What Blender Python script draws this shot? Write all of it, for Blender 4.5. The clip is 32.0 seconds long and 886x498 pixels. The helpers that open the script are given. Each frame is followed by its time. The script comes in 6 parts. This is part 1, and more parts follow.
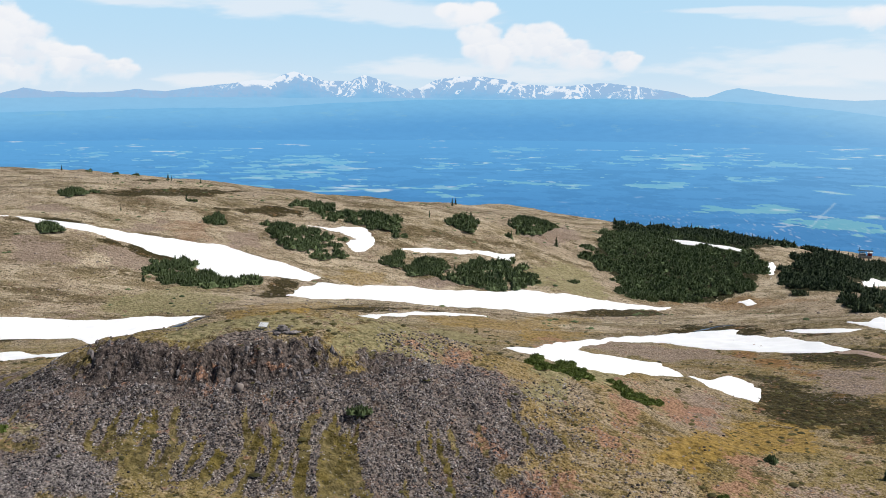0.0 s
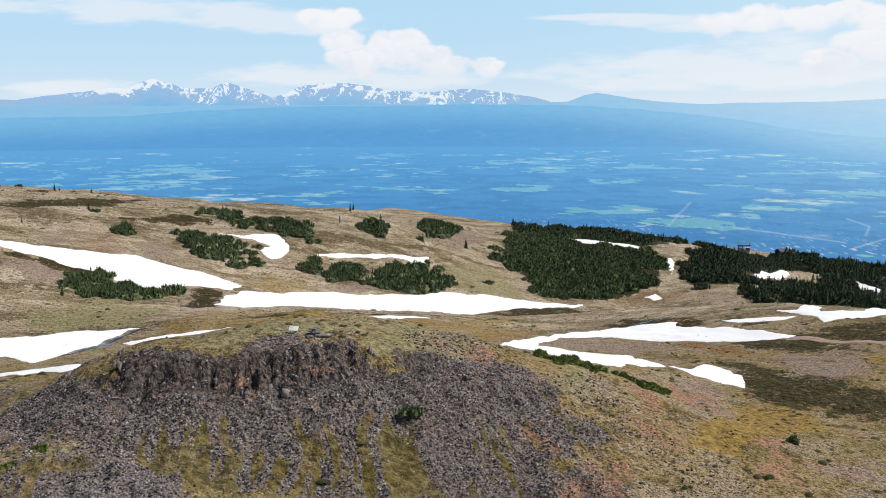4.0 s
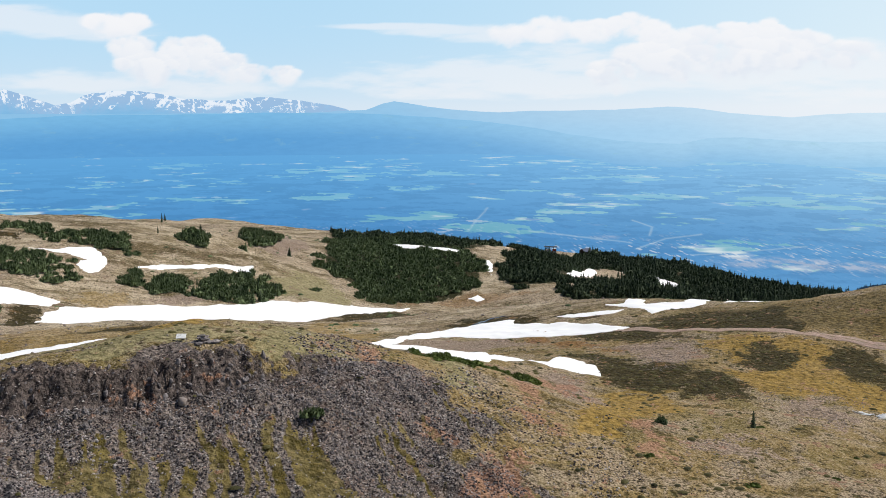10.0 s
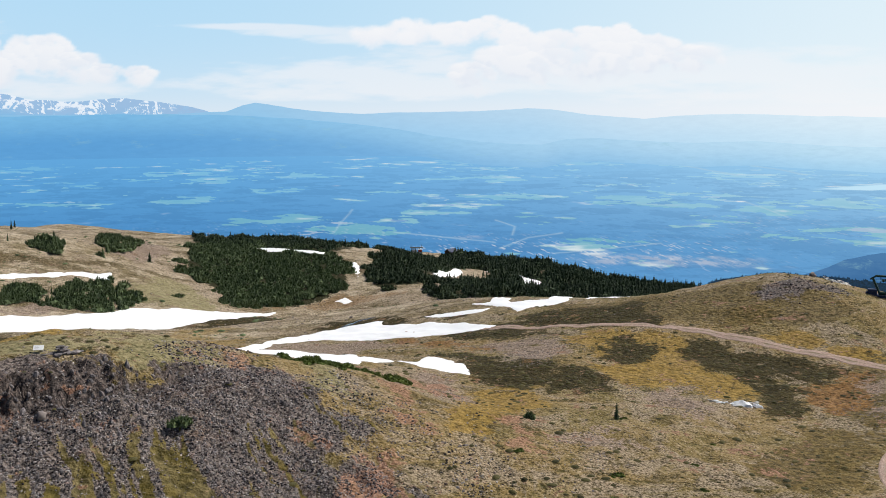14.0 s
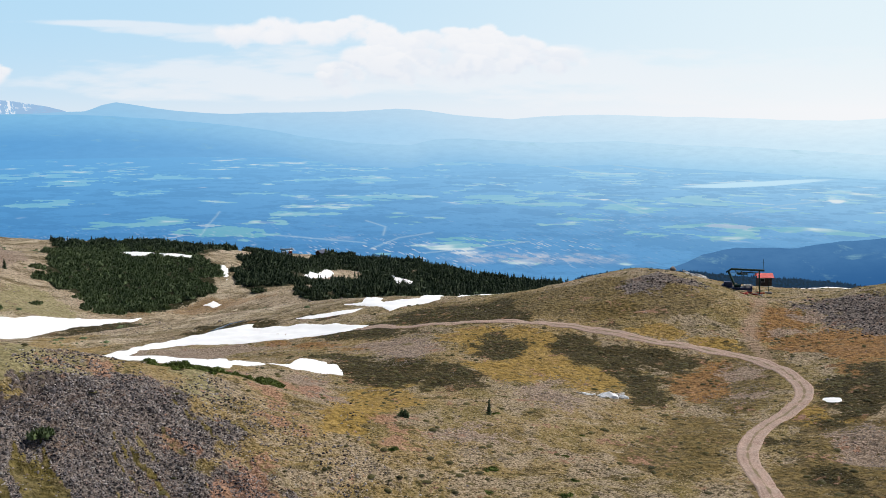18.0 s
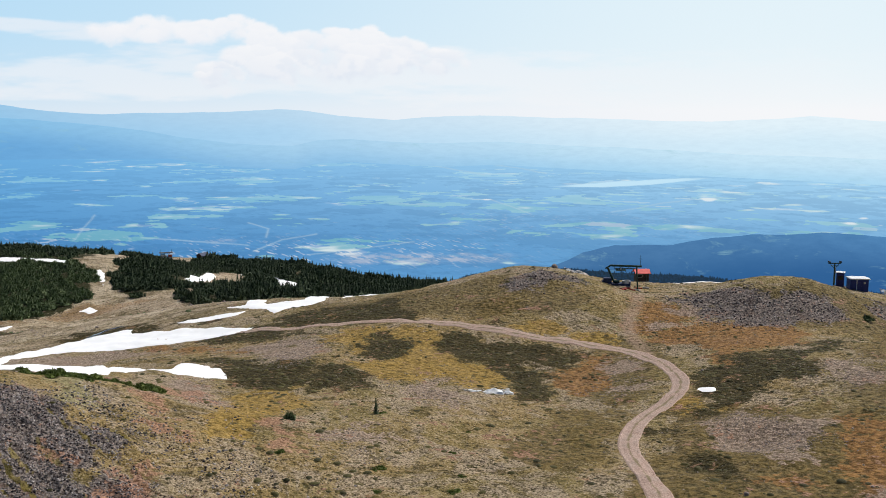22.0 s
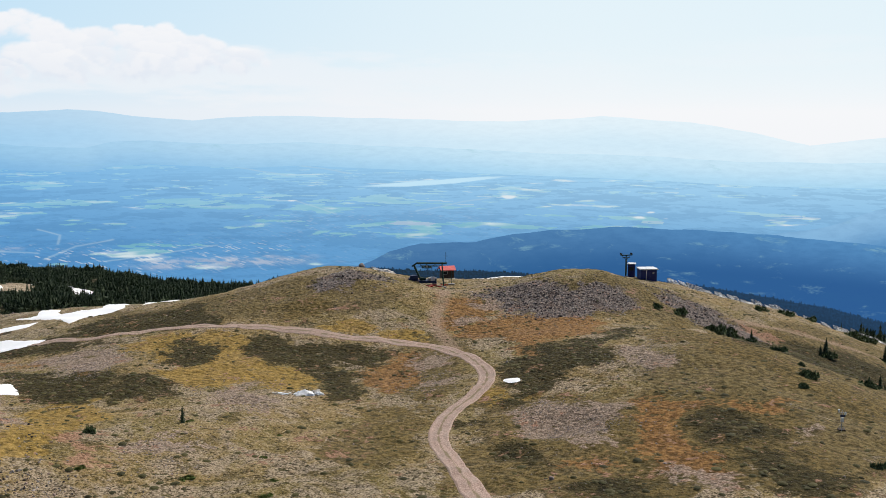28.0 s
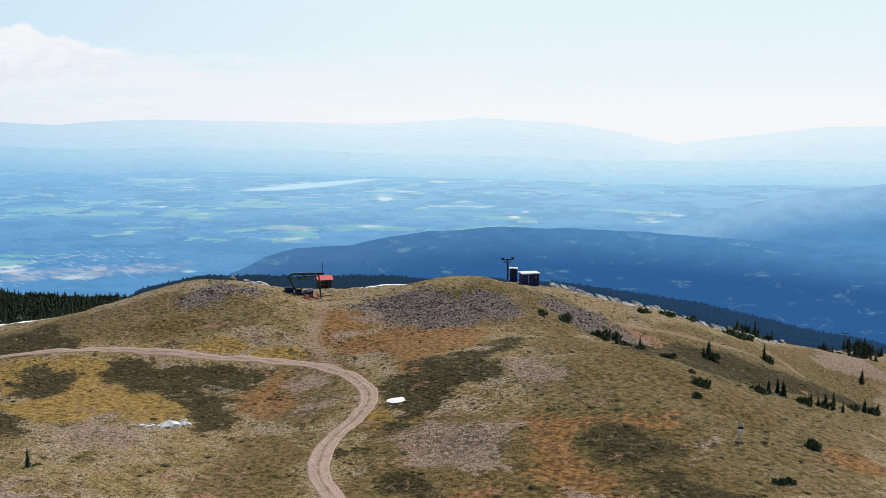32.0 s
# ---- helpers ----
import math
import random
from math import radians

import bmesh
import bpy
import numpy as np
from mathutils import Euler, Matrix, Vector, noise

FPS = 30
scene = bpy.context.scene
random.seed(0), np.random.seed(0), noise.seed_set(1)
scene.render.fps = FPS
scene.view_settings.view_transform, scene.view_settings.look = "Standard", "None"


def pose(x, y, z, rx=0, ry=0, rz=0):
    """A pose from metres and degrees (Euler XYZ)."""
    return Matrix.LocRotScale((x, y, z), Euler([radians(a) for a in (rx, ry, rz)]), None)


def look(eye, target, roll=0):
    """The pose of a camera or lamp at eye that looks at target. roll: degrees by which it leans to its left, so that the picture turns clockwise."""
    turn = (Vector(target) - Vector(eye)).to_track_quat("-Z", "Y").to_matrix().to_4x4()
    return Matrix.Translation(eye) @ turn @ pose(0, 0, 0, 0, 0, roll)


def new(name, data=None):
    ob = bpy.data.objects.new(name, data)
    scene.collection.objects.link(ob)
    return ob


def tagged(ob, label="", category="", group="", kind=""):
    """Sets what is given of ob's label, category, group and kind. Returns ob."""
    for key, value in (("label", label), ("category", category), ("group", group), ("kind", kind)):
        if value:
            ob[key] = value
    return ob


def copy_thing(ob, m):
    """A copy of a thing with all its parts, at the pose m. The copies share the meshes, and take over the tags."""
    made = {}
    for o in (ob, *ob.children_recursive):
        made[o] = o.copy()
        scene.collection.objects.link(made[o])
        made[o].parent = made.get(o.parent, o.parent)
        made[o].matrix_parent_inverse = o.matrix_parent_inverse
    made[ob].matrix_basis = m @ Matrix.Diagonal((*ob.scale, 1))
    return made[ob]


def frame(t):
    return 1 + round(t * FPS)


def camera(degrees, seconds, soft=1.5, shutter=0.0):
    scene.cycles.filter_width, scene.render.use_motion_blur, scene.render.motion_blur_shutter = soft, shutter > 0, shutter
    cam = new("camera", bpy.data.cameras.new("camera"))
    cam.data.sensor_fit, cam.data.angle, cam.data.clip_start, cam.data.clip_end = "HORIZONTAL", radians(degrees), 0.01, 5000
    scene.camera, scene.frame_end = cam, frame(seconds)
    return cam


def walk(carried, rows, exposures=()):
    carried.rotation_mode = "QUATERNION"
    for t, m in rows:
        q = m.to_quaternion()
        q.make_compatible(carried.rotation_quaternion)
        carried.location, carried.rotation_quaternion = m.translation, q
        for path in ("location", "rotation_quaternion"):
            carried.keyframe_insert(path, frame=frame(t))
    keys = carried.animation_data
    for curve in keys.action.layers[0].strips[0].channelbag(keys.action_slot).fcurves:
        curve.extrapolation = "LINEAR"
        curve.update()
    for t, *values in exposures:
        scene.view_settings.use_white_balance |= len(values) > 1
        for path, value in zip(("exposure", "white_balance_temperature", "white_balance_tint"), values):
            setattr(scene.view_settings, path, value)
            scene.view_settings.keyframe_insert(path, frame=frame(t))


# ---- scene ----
# The camera: a drone slides left, hovers and turns right, then drifts forward.
cam = camera(47.25, 32.0, soft=0.9)
PATH = [
    (0, 0, 0, -0, 81.235, -0.325, 0.05),
    (0.5, -2.51, 0.16, -0.11, 81.256, -0.322, -0.562),
    (1, -5.05, 0.34, -0.24, 81.29, -0.278, -1.381),
    (1.5, -7.53, 0.54, -0.36, 81.309, -0.206, -2.3),
    (2, -10.03, 0.75, -0.52, 81.352, -0.126, -3.361),
    (2.5, -12.45, 1.02, -0.69, 81.422, -0.051, -4.418),
    (3, -14.7, 1.29, -0.85, 81.488, 0.03, -5.48),
    (3.5, -16.84, 1.64, -1.04, 81.546, 0.075, -6.595),
    (5.5, -24.05, 2.34, -1.58, 81.803, 0.203, -10.995),
    (6, -25.16, 2.44, -1.69, 81.827, 0.177, -12.007),
    (6.5, -26.04, 2.5, -1.79, 81.865, 0.156, -13.043),
    (7, -26.74, 2.61, -1.85, 81.886, 0.113, -14.006),
    (7.5, -27.31, 2.62, -1.91, 81.931, 0.1, -14.874),
    (8, -27.75, 2.61, -1.94, 81.959, 0.162, -15.673),
    (8.5, -28.16, 2.64, -1.96, 81.979, 0.16, -16.512),
    (9, -28.46, 2.62, -1.96, 82.013, 0.123, -17.387),
    (9.5, -28.74, 2.64, -1.97, 82.041, 0.123, -18.296),
    (10, -28.93, 2.61, -1.93, 82.057, 0.137, -19.098),
    (10.5, -29.1, 2.59, -1.95, 82.097, 0.134, -19.759),
    (11, -29.21, 2.6, -1.9, 82.111, 0.165, -20.522),
    (11.5, -29.29, 2.61, -1.91, 82.122, 0.158, -21.617),
    (12, -29.39, 2.55, -1.89, 82.135, 0.19, -22.732),
    (12.5, -29.45, 2.53, -1.84, 82.126, 0.129, -23.837),
    (13, -29.47, 2.45, -1.87, 82.148, 0.113, -24.905),
    (13.5, -29.45, 2.47, -1.88, 82.156, 0.107, -25.84),
    (14, -29.41, 2.47, -1.85, 82.127, 0.101, -26.761),
    (14.5, -29.41, 2.44, -1.82, 82.104, 0.112, -27.835),
    (16.5, -29.45, 2.48, -1.89, 82.115, 0.064, -31.421),
    (17, -29.43, 2.42, -1.92, 82.125, 0.073, -32.312),
    (17.5, -29.49, 2.39, -1.94, 82.144, 0.069, -33.261),
    (18, -29.52, 2.42, -1.99, 82.144, -0.018, -34.102),
    (18.5, -29.56, 2.42, -2.05, 82.167, -0.04, -34.871),
    (19, -29.55, 2.4, -2.11, 82.165, -0.1, -35.687),
    (19.5, -29.62, 2.32, -2.08, 82.172, -0.124, -36.709),
    (20, -29.61, 2.3, -2.06, 82.17, -0.112, -37.631),
    (20.5, -29.61, 2.27, -2.07, 82.173, -0.136, -38.386),
    (21, -29.63, 2.27, -2.11, 82.181, -0.124, -39.048),
    (21.5, -29.6, 2.32, -2.12, 82.18, -0.124, -39.775),
    (22, -29.62, 2.31, -2.16, 82.195, -0.136, -40.664),
    (22.5, -29.65, 2.26, -2.18, 82.212, -0.141, -41.612),
    (23, -29.7, 2.23, -2.19, 82.221, -0.15, -42.518),
    (23.5, -29.71, 2.24, -2.19, 82.22, -0.179, -43.408),
    (24, -29.74, 2.24, -2.25, 82.227, -0.178, -44.26),
    (24.5, -29.71, 2.21, -2.24, 82.22, -0.173, -45.123),
    (25, -29.74, 2.2, -2.24, 82.217, -0.166, -46.041),
    (25.5, -29.74, 2.21, -2.24, 82.224, -0.185, -47.014),
    (27.5, -29.79, 2.2, -2.24, 82.24, -0.182, -50.463),
    (28, -29.81, 2.18, -2.23, 82.234, -0.136, -51.672),
    (28.5, -29.69, 2.27, -2.19, 82.227, -0.129, -52.948),
    (29, -29.43, 2.45, -2.17, 82.22, -0.07, -54.119),
    (29.5, -28.96, 2.86, -2.19, 82.233, -0.016, -55.155),
    (30, -28.19, 3.53, -2.17, 82.255, 0.079, -55.988),
    (30.5, -27.1, 4.36, -2.12, 82.254, 0.15, -56.761),
    (31, -25.65, 5.41, -2.1, 82.286, 0.21, -57.434),
    (31.5, -23.88, 6.66, -2.09, 82.313, 0.259, -58.068),
    (32, -21.96, 8.06, -2.09, 82.334, 0.275, -58.705),
]
walk(cam, [(t, pose(*p)) for t, *p in PATH], exposures=[(0.0, 0.0), (32.0, 0.0)])

# ---- sky, sun ----
SUN_AZ, SUN_EL = 93.0, 52.0          # degrees clockwise from +y, above the horizon
world = bpy.data.worlds.new("world")
scene.world = world
world.use_nodes = True
wt = world.node_tree
sky = wt.nodes.new("ShaderNodeTexSky")
sky.sky_type = "NISHITA"
sky.sun_disc = False
sky.sun_elevation = radians(SUN_EL)
sky.sun_rotation = radians(SUN_AZ)
sky.altitude = 1600
sky.air_density, sky.dust_density, sky.ozone_density = 1.0, 0.4, 1.5
wt.links.new(sky.outputs[0], wt.nodes["Background"].inputs[0])
wt.nodes["Background"].inputs[1].default_value = 0.062
sun_data = bpy.data.lights.new("sun", "SUN")
sun_data.energy, sun_data.angle, sun_data.color = 4.35, radians(0.5), (1.0, 0.955, 0.88)
sun = new("sun", sun_data)
_a, _e = radians(SUN_AZ), radians(SUN_EL)
sun.matrix_world = look((0, 0, 0), (-math.sin(_a) * math.cos(_e), -math.cos(_a) * math.cos(_e), -math.sin(_e)))
sun.location = (0, 0, 300)


# ---- material helpers ----
class Nodes:
    """Short hand for building one node material."""

    def __init__(self, name):
        self.m = bpy.data.materials.new(name)
        self.m.use_nodes = True
        self.t = self.m.node_tree
        self.bsdf = self.t.nodes["Principled BSDF"]
        self.out = self.t.nodes["Material Output"]

    def put(self, value, socket):
        if isinstance(value, bpy.types.NodeSocket):
            self.t.links.new(value, socket)
        elif isinstance(value, (tuple, list)) and len(value) == 3 and socket.type == "RGBA":
            socket.default_value = (*value, 1)
        else:
            socket.default_value = value

    def node(self, kind, **inputs):
        n = self.t.nodes.new("ShaderNode" + kind)
        for k, v in inputs.items():
            self.put(v, n.inputs[k.replace("_", " ")])
        return n

    def coord(self, which="Object"):
        return self.t.nodes.new("ShaderNodeTexCoord").outputs[which]

    def scaled(self, vec, sx, sy, sz):
        return self.node("Mapping", Vector=vec, Scale=(sx, sy, sz)).outputs[0]

    def noise(self, vec, scale, detail=4.0, rough=0.55, warp=0.0):
        return self.node("TexNoise", Vector=vec, Scale=scale, Detail=detail, Roughness=rough, Distortion=warp).outputs[0]

    def voronoi(self, vec, scale, feature="F1", out="Distance", rand=1.0):
        n = self.node("TexVoronoi", Vector=vec, Scale=scale, Randomness=rand)
        n.feature = feature
        return n.outputs[out]

    def ramp(self, fac, a, b, lo=0.0, hi=1.0, smooth=True):
        n = self.node("MapRange", Value=fac)
        n.interpolation_type = "SMOOTHSTEP" if smooth else "LINEAR"
        for i, v in ((1, a), (2, b), (3, lo), (4, hi)):
            n.inputs[i].default_value = v
        return n.outputs[0]

    def math(self, op, a, b=0.0, clamp=False):
        n = self.t.nodes.new("ShaderNodeMath")
        n.operation, n.use_clamp = op, clamp
        self.put(a, n.inputs[0])
        self.put(b, n.inputs[1])
        return n.outputs[0]

    def mix(self, fac, a, b, kind="MIX"):
        n = self.t.nodes.new("ShaderNodeMix")
        n.data_type, n.blend_type = "RGBA", kind
        self.put(fac, n.inputs[0])
        self.put(a, n.inputs[6])
        self.put(b, n.inputs[7])
        return n.outputs[2]

    def attr(self, name):
        n = self.t.nodes.new("ShaderNodeAttribute")
        n.attribute_name = name
        return n.outputs["Fac"]

    def random(self):
        return self.t.nodes.new("ShaderNodeObjectInfo").outputs["Random"]

    def island(self):
        return self.t.nodes.new("ShaderNodeNewGeometry").outputs["Random Per Island"]

    def bump(self, height, strength=0.5, distance=0.1):
        n = self.node("Bump", Height=height, Strength=strength, Distance=distance)
        self.t.links.new(n.outputs[0], self.bsdf.inputs["Normal"])

    def done(self, color, rough=0.9, metal=0.0, spec=0.3):
        self.put(color, self.bsdf.inputs["Base Color"])
        self.put(rough, self.bsdf.inputs["Roughness"])
        self.put(metal, self.bsdf.inputs["Metallic"])
        self.put(spec, self.bsdf.inputs["Specular IOR Level"])
        return self.m

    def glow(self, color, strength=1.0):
        """Far distance glows: hazy air is painted into the colour of what is seen through it."""
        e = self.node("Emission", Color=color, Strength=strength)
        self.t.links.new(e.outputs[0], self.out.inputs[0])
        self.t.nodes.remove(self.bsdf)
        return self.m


# ---- number helpers ----
TABLES = {}


def lattice(x, y, seed):
    if seed not in TABLES:
        TABLES[seed] = np.random.RandomState(seed).rand(256, 256) * 2 - 1
    table = TABLES[seed]
    xi, yi = np.floor(x).astype(int), np.floor(y).astype(int)
    fx, fy = x - xi, y - yi
    fx, fy = fx * fx * (3 - 2 * fx), fy * fy * (3 - 2 * fy)
    a, b = table[xi % 256, yi % 256], table[(xi + 1) % 256, yi % 256]
    c, d = table[xi % 256, (yi + 1) % 256], table[(xi + 1) % 256, (yi + 1) % 256]
    return (a * (1 - fx) + b * fx) * (1 - fy) + (c * (1 - fx) + d * fx) * fy


def fbm(x, y, size, octaves=4, seed=1, gain=0.5):
    x, y = np.asarray(x, float) / size, np.asarray(y, float) / size
    total, amp = 0.0, 1.0
    for k in range(octaves):
        total = total + amp * lattice(x * 2 ** k + 17.3 * k, y * 2 ** k - 9.1 * k, seed + k)
        amp *= gain
    return total


def smooth(a, b, v):
    t = np.clip((v - a) / (b - a), 0, 1)
    return t * t * (3 - 2 * t)


# ---- the lie of the land: broad swells, smaller swells, the crag, the rim where the plateau falls away ----
BROAD = [
    [1.0, 2.4, -2.7, -0.9, 1.8, -0.5, -36.2, -25.6, 11.3],
    [2.5, 6.4, -3.7, -9.5, 5.5, -27.0, 52.7, -31.7, 1.2],
    [-0.0, -4.4, -3.8, 14.1, 6.4, 4.4, -6.9, -36.2, 53.4],
    [-0.5, -3.7, 1.0, -17.3, -6.0, 2.1, -17.3, -19.0, 29.0],
    [7.7, 1.7, 5.1, 7.9, -12.5, -22.3, -15.5, -3.0, 38.0],
    [0.2, -3.6, 2.7, -0.5, -24.9, 39.4, -28.8, 18.6, -54.2],
    [13.6, 10.1, -2.8, -13.9, 22.1, -41.8, 6.0, -26.6, 99.1],
]
MIDDLE = [
    [-0.6, 0.4, 1.9, 0.0, 0.4, -4.5, 1.5],
    [4.5, 0.6, -5.9, 2.8, 5.2, -5.5, 3.3],
    [2.6, -2.7, -1.5, -1.4, -7.7, 7.9, 10.8],
    [2.3, -3.9, 11.5, 6.5, -5.0, 5.2, -18.8],
]
SMALL = [
    [-5.6, -8.3, -4.9, 7.1, 6.3, 2.2, -7.8, -3.2, -28.0],
    [2.6, 12.4, -2.1, -0.5, -3.7, 18.2, -5.8, 0.1, -7.6],
    [1.1, 4.2, 1.0, 3.3, -3.7, -5.8, -1.6, 1.5, -4.9],
    [0.9, 1.5, -0.1, -3.4, 0.3, 5.9, 2.0, 6.1, -3.9],
    [-2.1, -5.5, 1.9, -6.8, 0.2, 2.1, -7.1, 4.0, 3.4],
    [-1.6, 2.8, 4.0, -1.1, 2.2, 3.8, -0.8, 2.4, 1.6],
]
KNOLLS = [(458, 165, 36.0, -11.6), (310, 86, 16.0, -2.4), (262, 104, 14.4, 1.9), (-50, 130, 11.2, -0.5), (-36, 126, 9.6, -3.5), (-54, 112, 11.2, -3.7), (163, 152, 14.4, -4.8), (170, 122, 14.4, 8.1), (188, 110, 16.0, 3.1), (146, 168, 25.6, 8.9), (120, 185, 24.0, -4.5), (84, 74, 11.2, 0.0), (205, 90, 17.6, 0.5), (-45, 112, 12.8, 1.5), (15, 104, 12.8, -0.5), (18, 136, 12.8, 4.4), (35, 130, 14.4, -3.4), (9, 126, 8.0, -1.1), (20, 133, 8.8, -1.0), (214, 127, 11.0, 1.5), (229, 139, 8.0, 0.6), (152, 155.5, 5.0, -1.7)]     # x, y, spread, height
RIM_AZ = [-180, -60, -25, 0, 15, 22, 30, 36, 42, 47, 55, 62, 70, 78, 84, 100, 180]
RIM_R = [700, 600, 520, 560, 600, 720, 640, 560, 500, 400, 310, 300, 330, 360, 420, 420, 600]


def crag(x, y):
    """The steep-faced mound: its front, back, left and right fall off each in their own way."""
    c, s = math.cos(radians(-7.49)), math.sin(radians(-7.49))
    dx, dy = x - (-20.62), y - (125.00)
    u, v = c * dx + s * dy, -s * dx + c * dy
    along = np.where(u < 0, np.abs(u / 27.73) ** 5.15, np.abs(u / 35.56) ** 1.90)
    across = np.where(v < 0, np.abs(v / 22.00) ** 4.00, np.abs(v / 8.13) ** 4.00)
    return 7.87 * np.exp(-along - across)


def lie(x, y):
    """Smooth height of the ground."""
    x, y = np.asarray(x, float), np.asarray(y, float)
    z = -46 + crag(x, y)
    for j, row in enumerate(BROAD):
        for i, h in enumerate(row):
            z = z + h * np.exp(-((x + 330 - 100 * i) ** 2 + (y + 60 - 110 * j) ** 2) / 14112)
    for j, row in enumerate(SMALL):
        for i, h in enumerate(row):
            z = z + h * np.exp(-((x + 90 - 45 * i) ** 2 + (y - 30 - 45 * j) ** 2) / 2478.1)
    for j, row in enumerate(MIDDLE):
        for i, h in enumerate(row):
            z = z + h * np.exp(-((x + 130 - 60 * i) ** 2 + (y - 250 - 60 * j) ** 2) / 4920.3)
    for kx, ky, spread, h in KNOLLS:
        z = z + h * np.exp(-((x - kx) ** 2 + (y - ky) ** 2) / (2 * spread ** 2))
    r, a = np.hypot(x + 29.6, y - 2.4), np.degrees(np.arctan2(x + 29.6, y - 2.4))
    over = np.maximum(r - np.interp(a, RIM_AZ, RIM_R), 0)
    north = np.maximum(0, 0.6 * x + 0.8 * y - 380)
    east = np.maximum(0, x - 285)
    return z - 0.38 * east ** 2 / (east + 40) - 0.34 * over ** 2 / (over + 110) - 0.16 * north ** 2 / (north + 80)



def build(name, verts, faces, material=None, shade=False):
    me = bpy.data.meshes.new(name)
    me.from_pydata(verts if isinstance(verts, list) else verts.tolist(), [], faces if isinstance(faces, list) else faces.tolist())
    if material:
        me.materials.append(material)
    if shade:
        me.polygons.foreach_set("use_smooth", [True] * len(me.polygons))
    me.update()
    return me


def grid_faces(nu, nv, keep=None):
    i, j = np.meshgrid(np.arange(nu - 1), np.arange(nv - 1), indexing="ij")
    a = (i * nv + j).ravel()
    f = np.stack([a, a + nv, a + nv + 1, a + 1], 1)
    return f if keep is None else f[keep.ravel()[f].any(1)]


# ---- the distance: mountains, hills and the wide valley, over three kilometres off ----
HX, HY, HZ = -29.6, 2.4, -2.1          # where the drone hovers


def polar(az, el, r):
    a, e = np.radians(az), np.radians(el)
    return np.stack([HX + r * np.sin(a), HY + r * np.cos(a), HZ + r * np.tan(e)], -1)


def range_of_hills(name, profile, foot, r_top, r_foot, rough, seed, material, label, step=0.05, bumps=12, spires=0.0, rows=13):
    az = np.arange(-40.0, 100.0, step)
    pa, pe = zip(*profile)
    top = np.interp(az, pa, pe)
    top = top + rough * fbm(az, az * 0, 2.2, 6, seed, 0.6)
    if spires:
        top = top + spires * np.abs(fbm(az, az * 0, 0.075, 2, seed + 3, 0.8)) ** 1.3
    bottom = np.interp(az, *zip(*foot))
    k = np.linspace(0, 1, rows)
    el = top[:, None] + (bottom - top)[:, None] * k[None]
    r = r_top + (r_foot - r_top) * k[None] + bumps * fbm(az[:, None] + k[None] * 3, k[None] * 9 + az[:, None] * 0.2, 1.4, 4, seed + 9)
    A = np.repeat(az[:, None], len(k), 1)
    p = polar(A, el, r)
    me = build(name, p.reshape(-1, 3), grid_faces(len(az), len(k)), material, True)
    uv = me.uv_layers.new(name="plan")
    li = np.empty(len(me.loops), int)
    me.loops.foreach_get("vertex_index", li)
    flat = np.stack([A.ravel(), el.ravel()], 1)[li]
    uv.data.foreach_set("uv", flat.ravel())
    below = top[:, None] - el
    # spurs and gullies that run down from the crest: snow lies in the gullies
    warp = 0.25 * fbm(A, el * 3, 0.9, 3, seed + 21)
    spur = np.abs(fbm(A + warp + 0.55 * below * np.sign(np.sin(A * 2.1)), el * 0.45 + warp, 0.42, 4, seed + 25, 0.6))
    field = smooth(0.34, 0.12, spur) * smooth(1.0, 0.25, below + 0.35 * fbm(A, el * 2, 1.3, 3, seed + 30))
    field = np.maximum(field, smooth(-0.05, 0.35, fbm(A, el * 2.2, 0.8, 4, seed + 33)) * smooth(0.55, 0.1, below))
    strong = np.interp(A, [-40, -23, -19, -13, -10, -3.2, -1.8, 0, 11.5, 13.2, 100], [0, 0.3, 0.25, 0.25, 1, 1, 0.55, 1, 0.85, 0, 0])
    for key, val in (("below", below), ("snow", field * strong), ("spur", np.clip(spur, 0, 1))):
        me.attributes.new(key, "FLOAT", "POINT").data.foreach_set("value", val.ravel().astype(np.float32))
    ob = new(name, me)
    return tagged(ob, label, "distance", kind="structure")


def mat_range(name, north, south, low_n, low_s, snow=0.0, patches=0.0, grain_of=(1.2, 5.0, 0.16), patch_of=(0.55, 2.2), span=1.6, turn=(5.0, 62.0)):
    n = Nodes(name)
    uv = n.node("UVMap").outputs[0]
    sep = n.node("SeparateXYZ", Vector=uv)
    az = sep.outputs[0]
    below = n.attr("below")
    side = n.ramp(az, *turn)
    # haze is painted in: the colour shifts with azimuth and below the crest
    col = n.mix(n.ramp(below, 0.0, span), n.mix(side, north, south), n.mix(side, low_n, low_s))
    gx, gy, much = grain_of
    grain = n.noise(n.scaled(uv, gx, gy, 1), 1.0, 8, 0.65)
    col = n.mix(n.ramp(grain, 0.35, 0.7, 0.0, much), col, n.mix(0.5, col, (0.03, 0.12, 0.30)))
    if snow:
        rock = n.math("MULTIPLY", n.ramp(n.attr("spur"), 0.10, 0.55, 0, 0.75), n.ramp(below, 1.3, 0.3))
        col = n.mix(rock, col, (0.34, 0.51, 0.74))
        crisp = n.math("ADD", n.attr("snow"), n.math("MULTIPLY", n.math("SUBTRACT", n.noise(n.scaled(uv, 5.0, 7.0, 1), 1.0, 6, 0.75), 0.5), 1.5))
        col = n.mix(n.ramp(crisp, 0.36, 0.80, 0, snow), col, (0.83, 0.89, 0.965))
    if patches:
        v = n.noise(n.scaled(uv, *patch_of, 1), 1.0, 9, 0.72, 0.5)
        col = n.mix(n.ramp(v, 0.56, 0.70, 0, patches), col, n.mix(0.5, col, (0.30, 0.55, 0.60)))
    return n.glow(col)


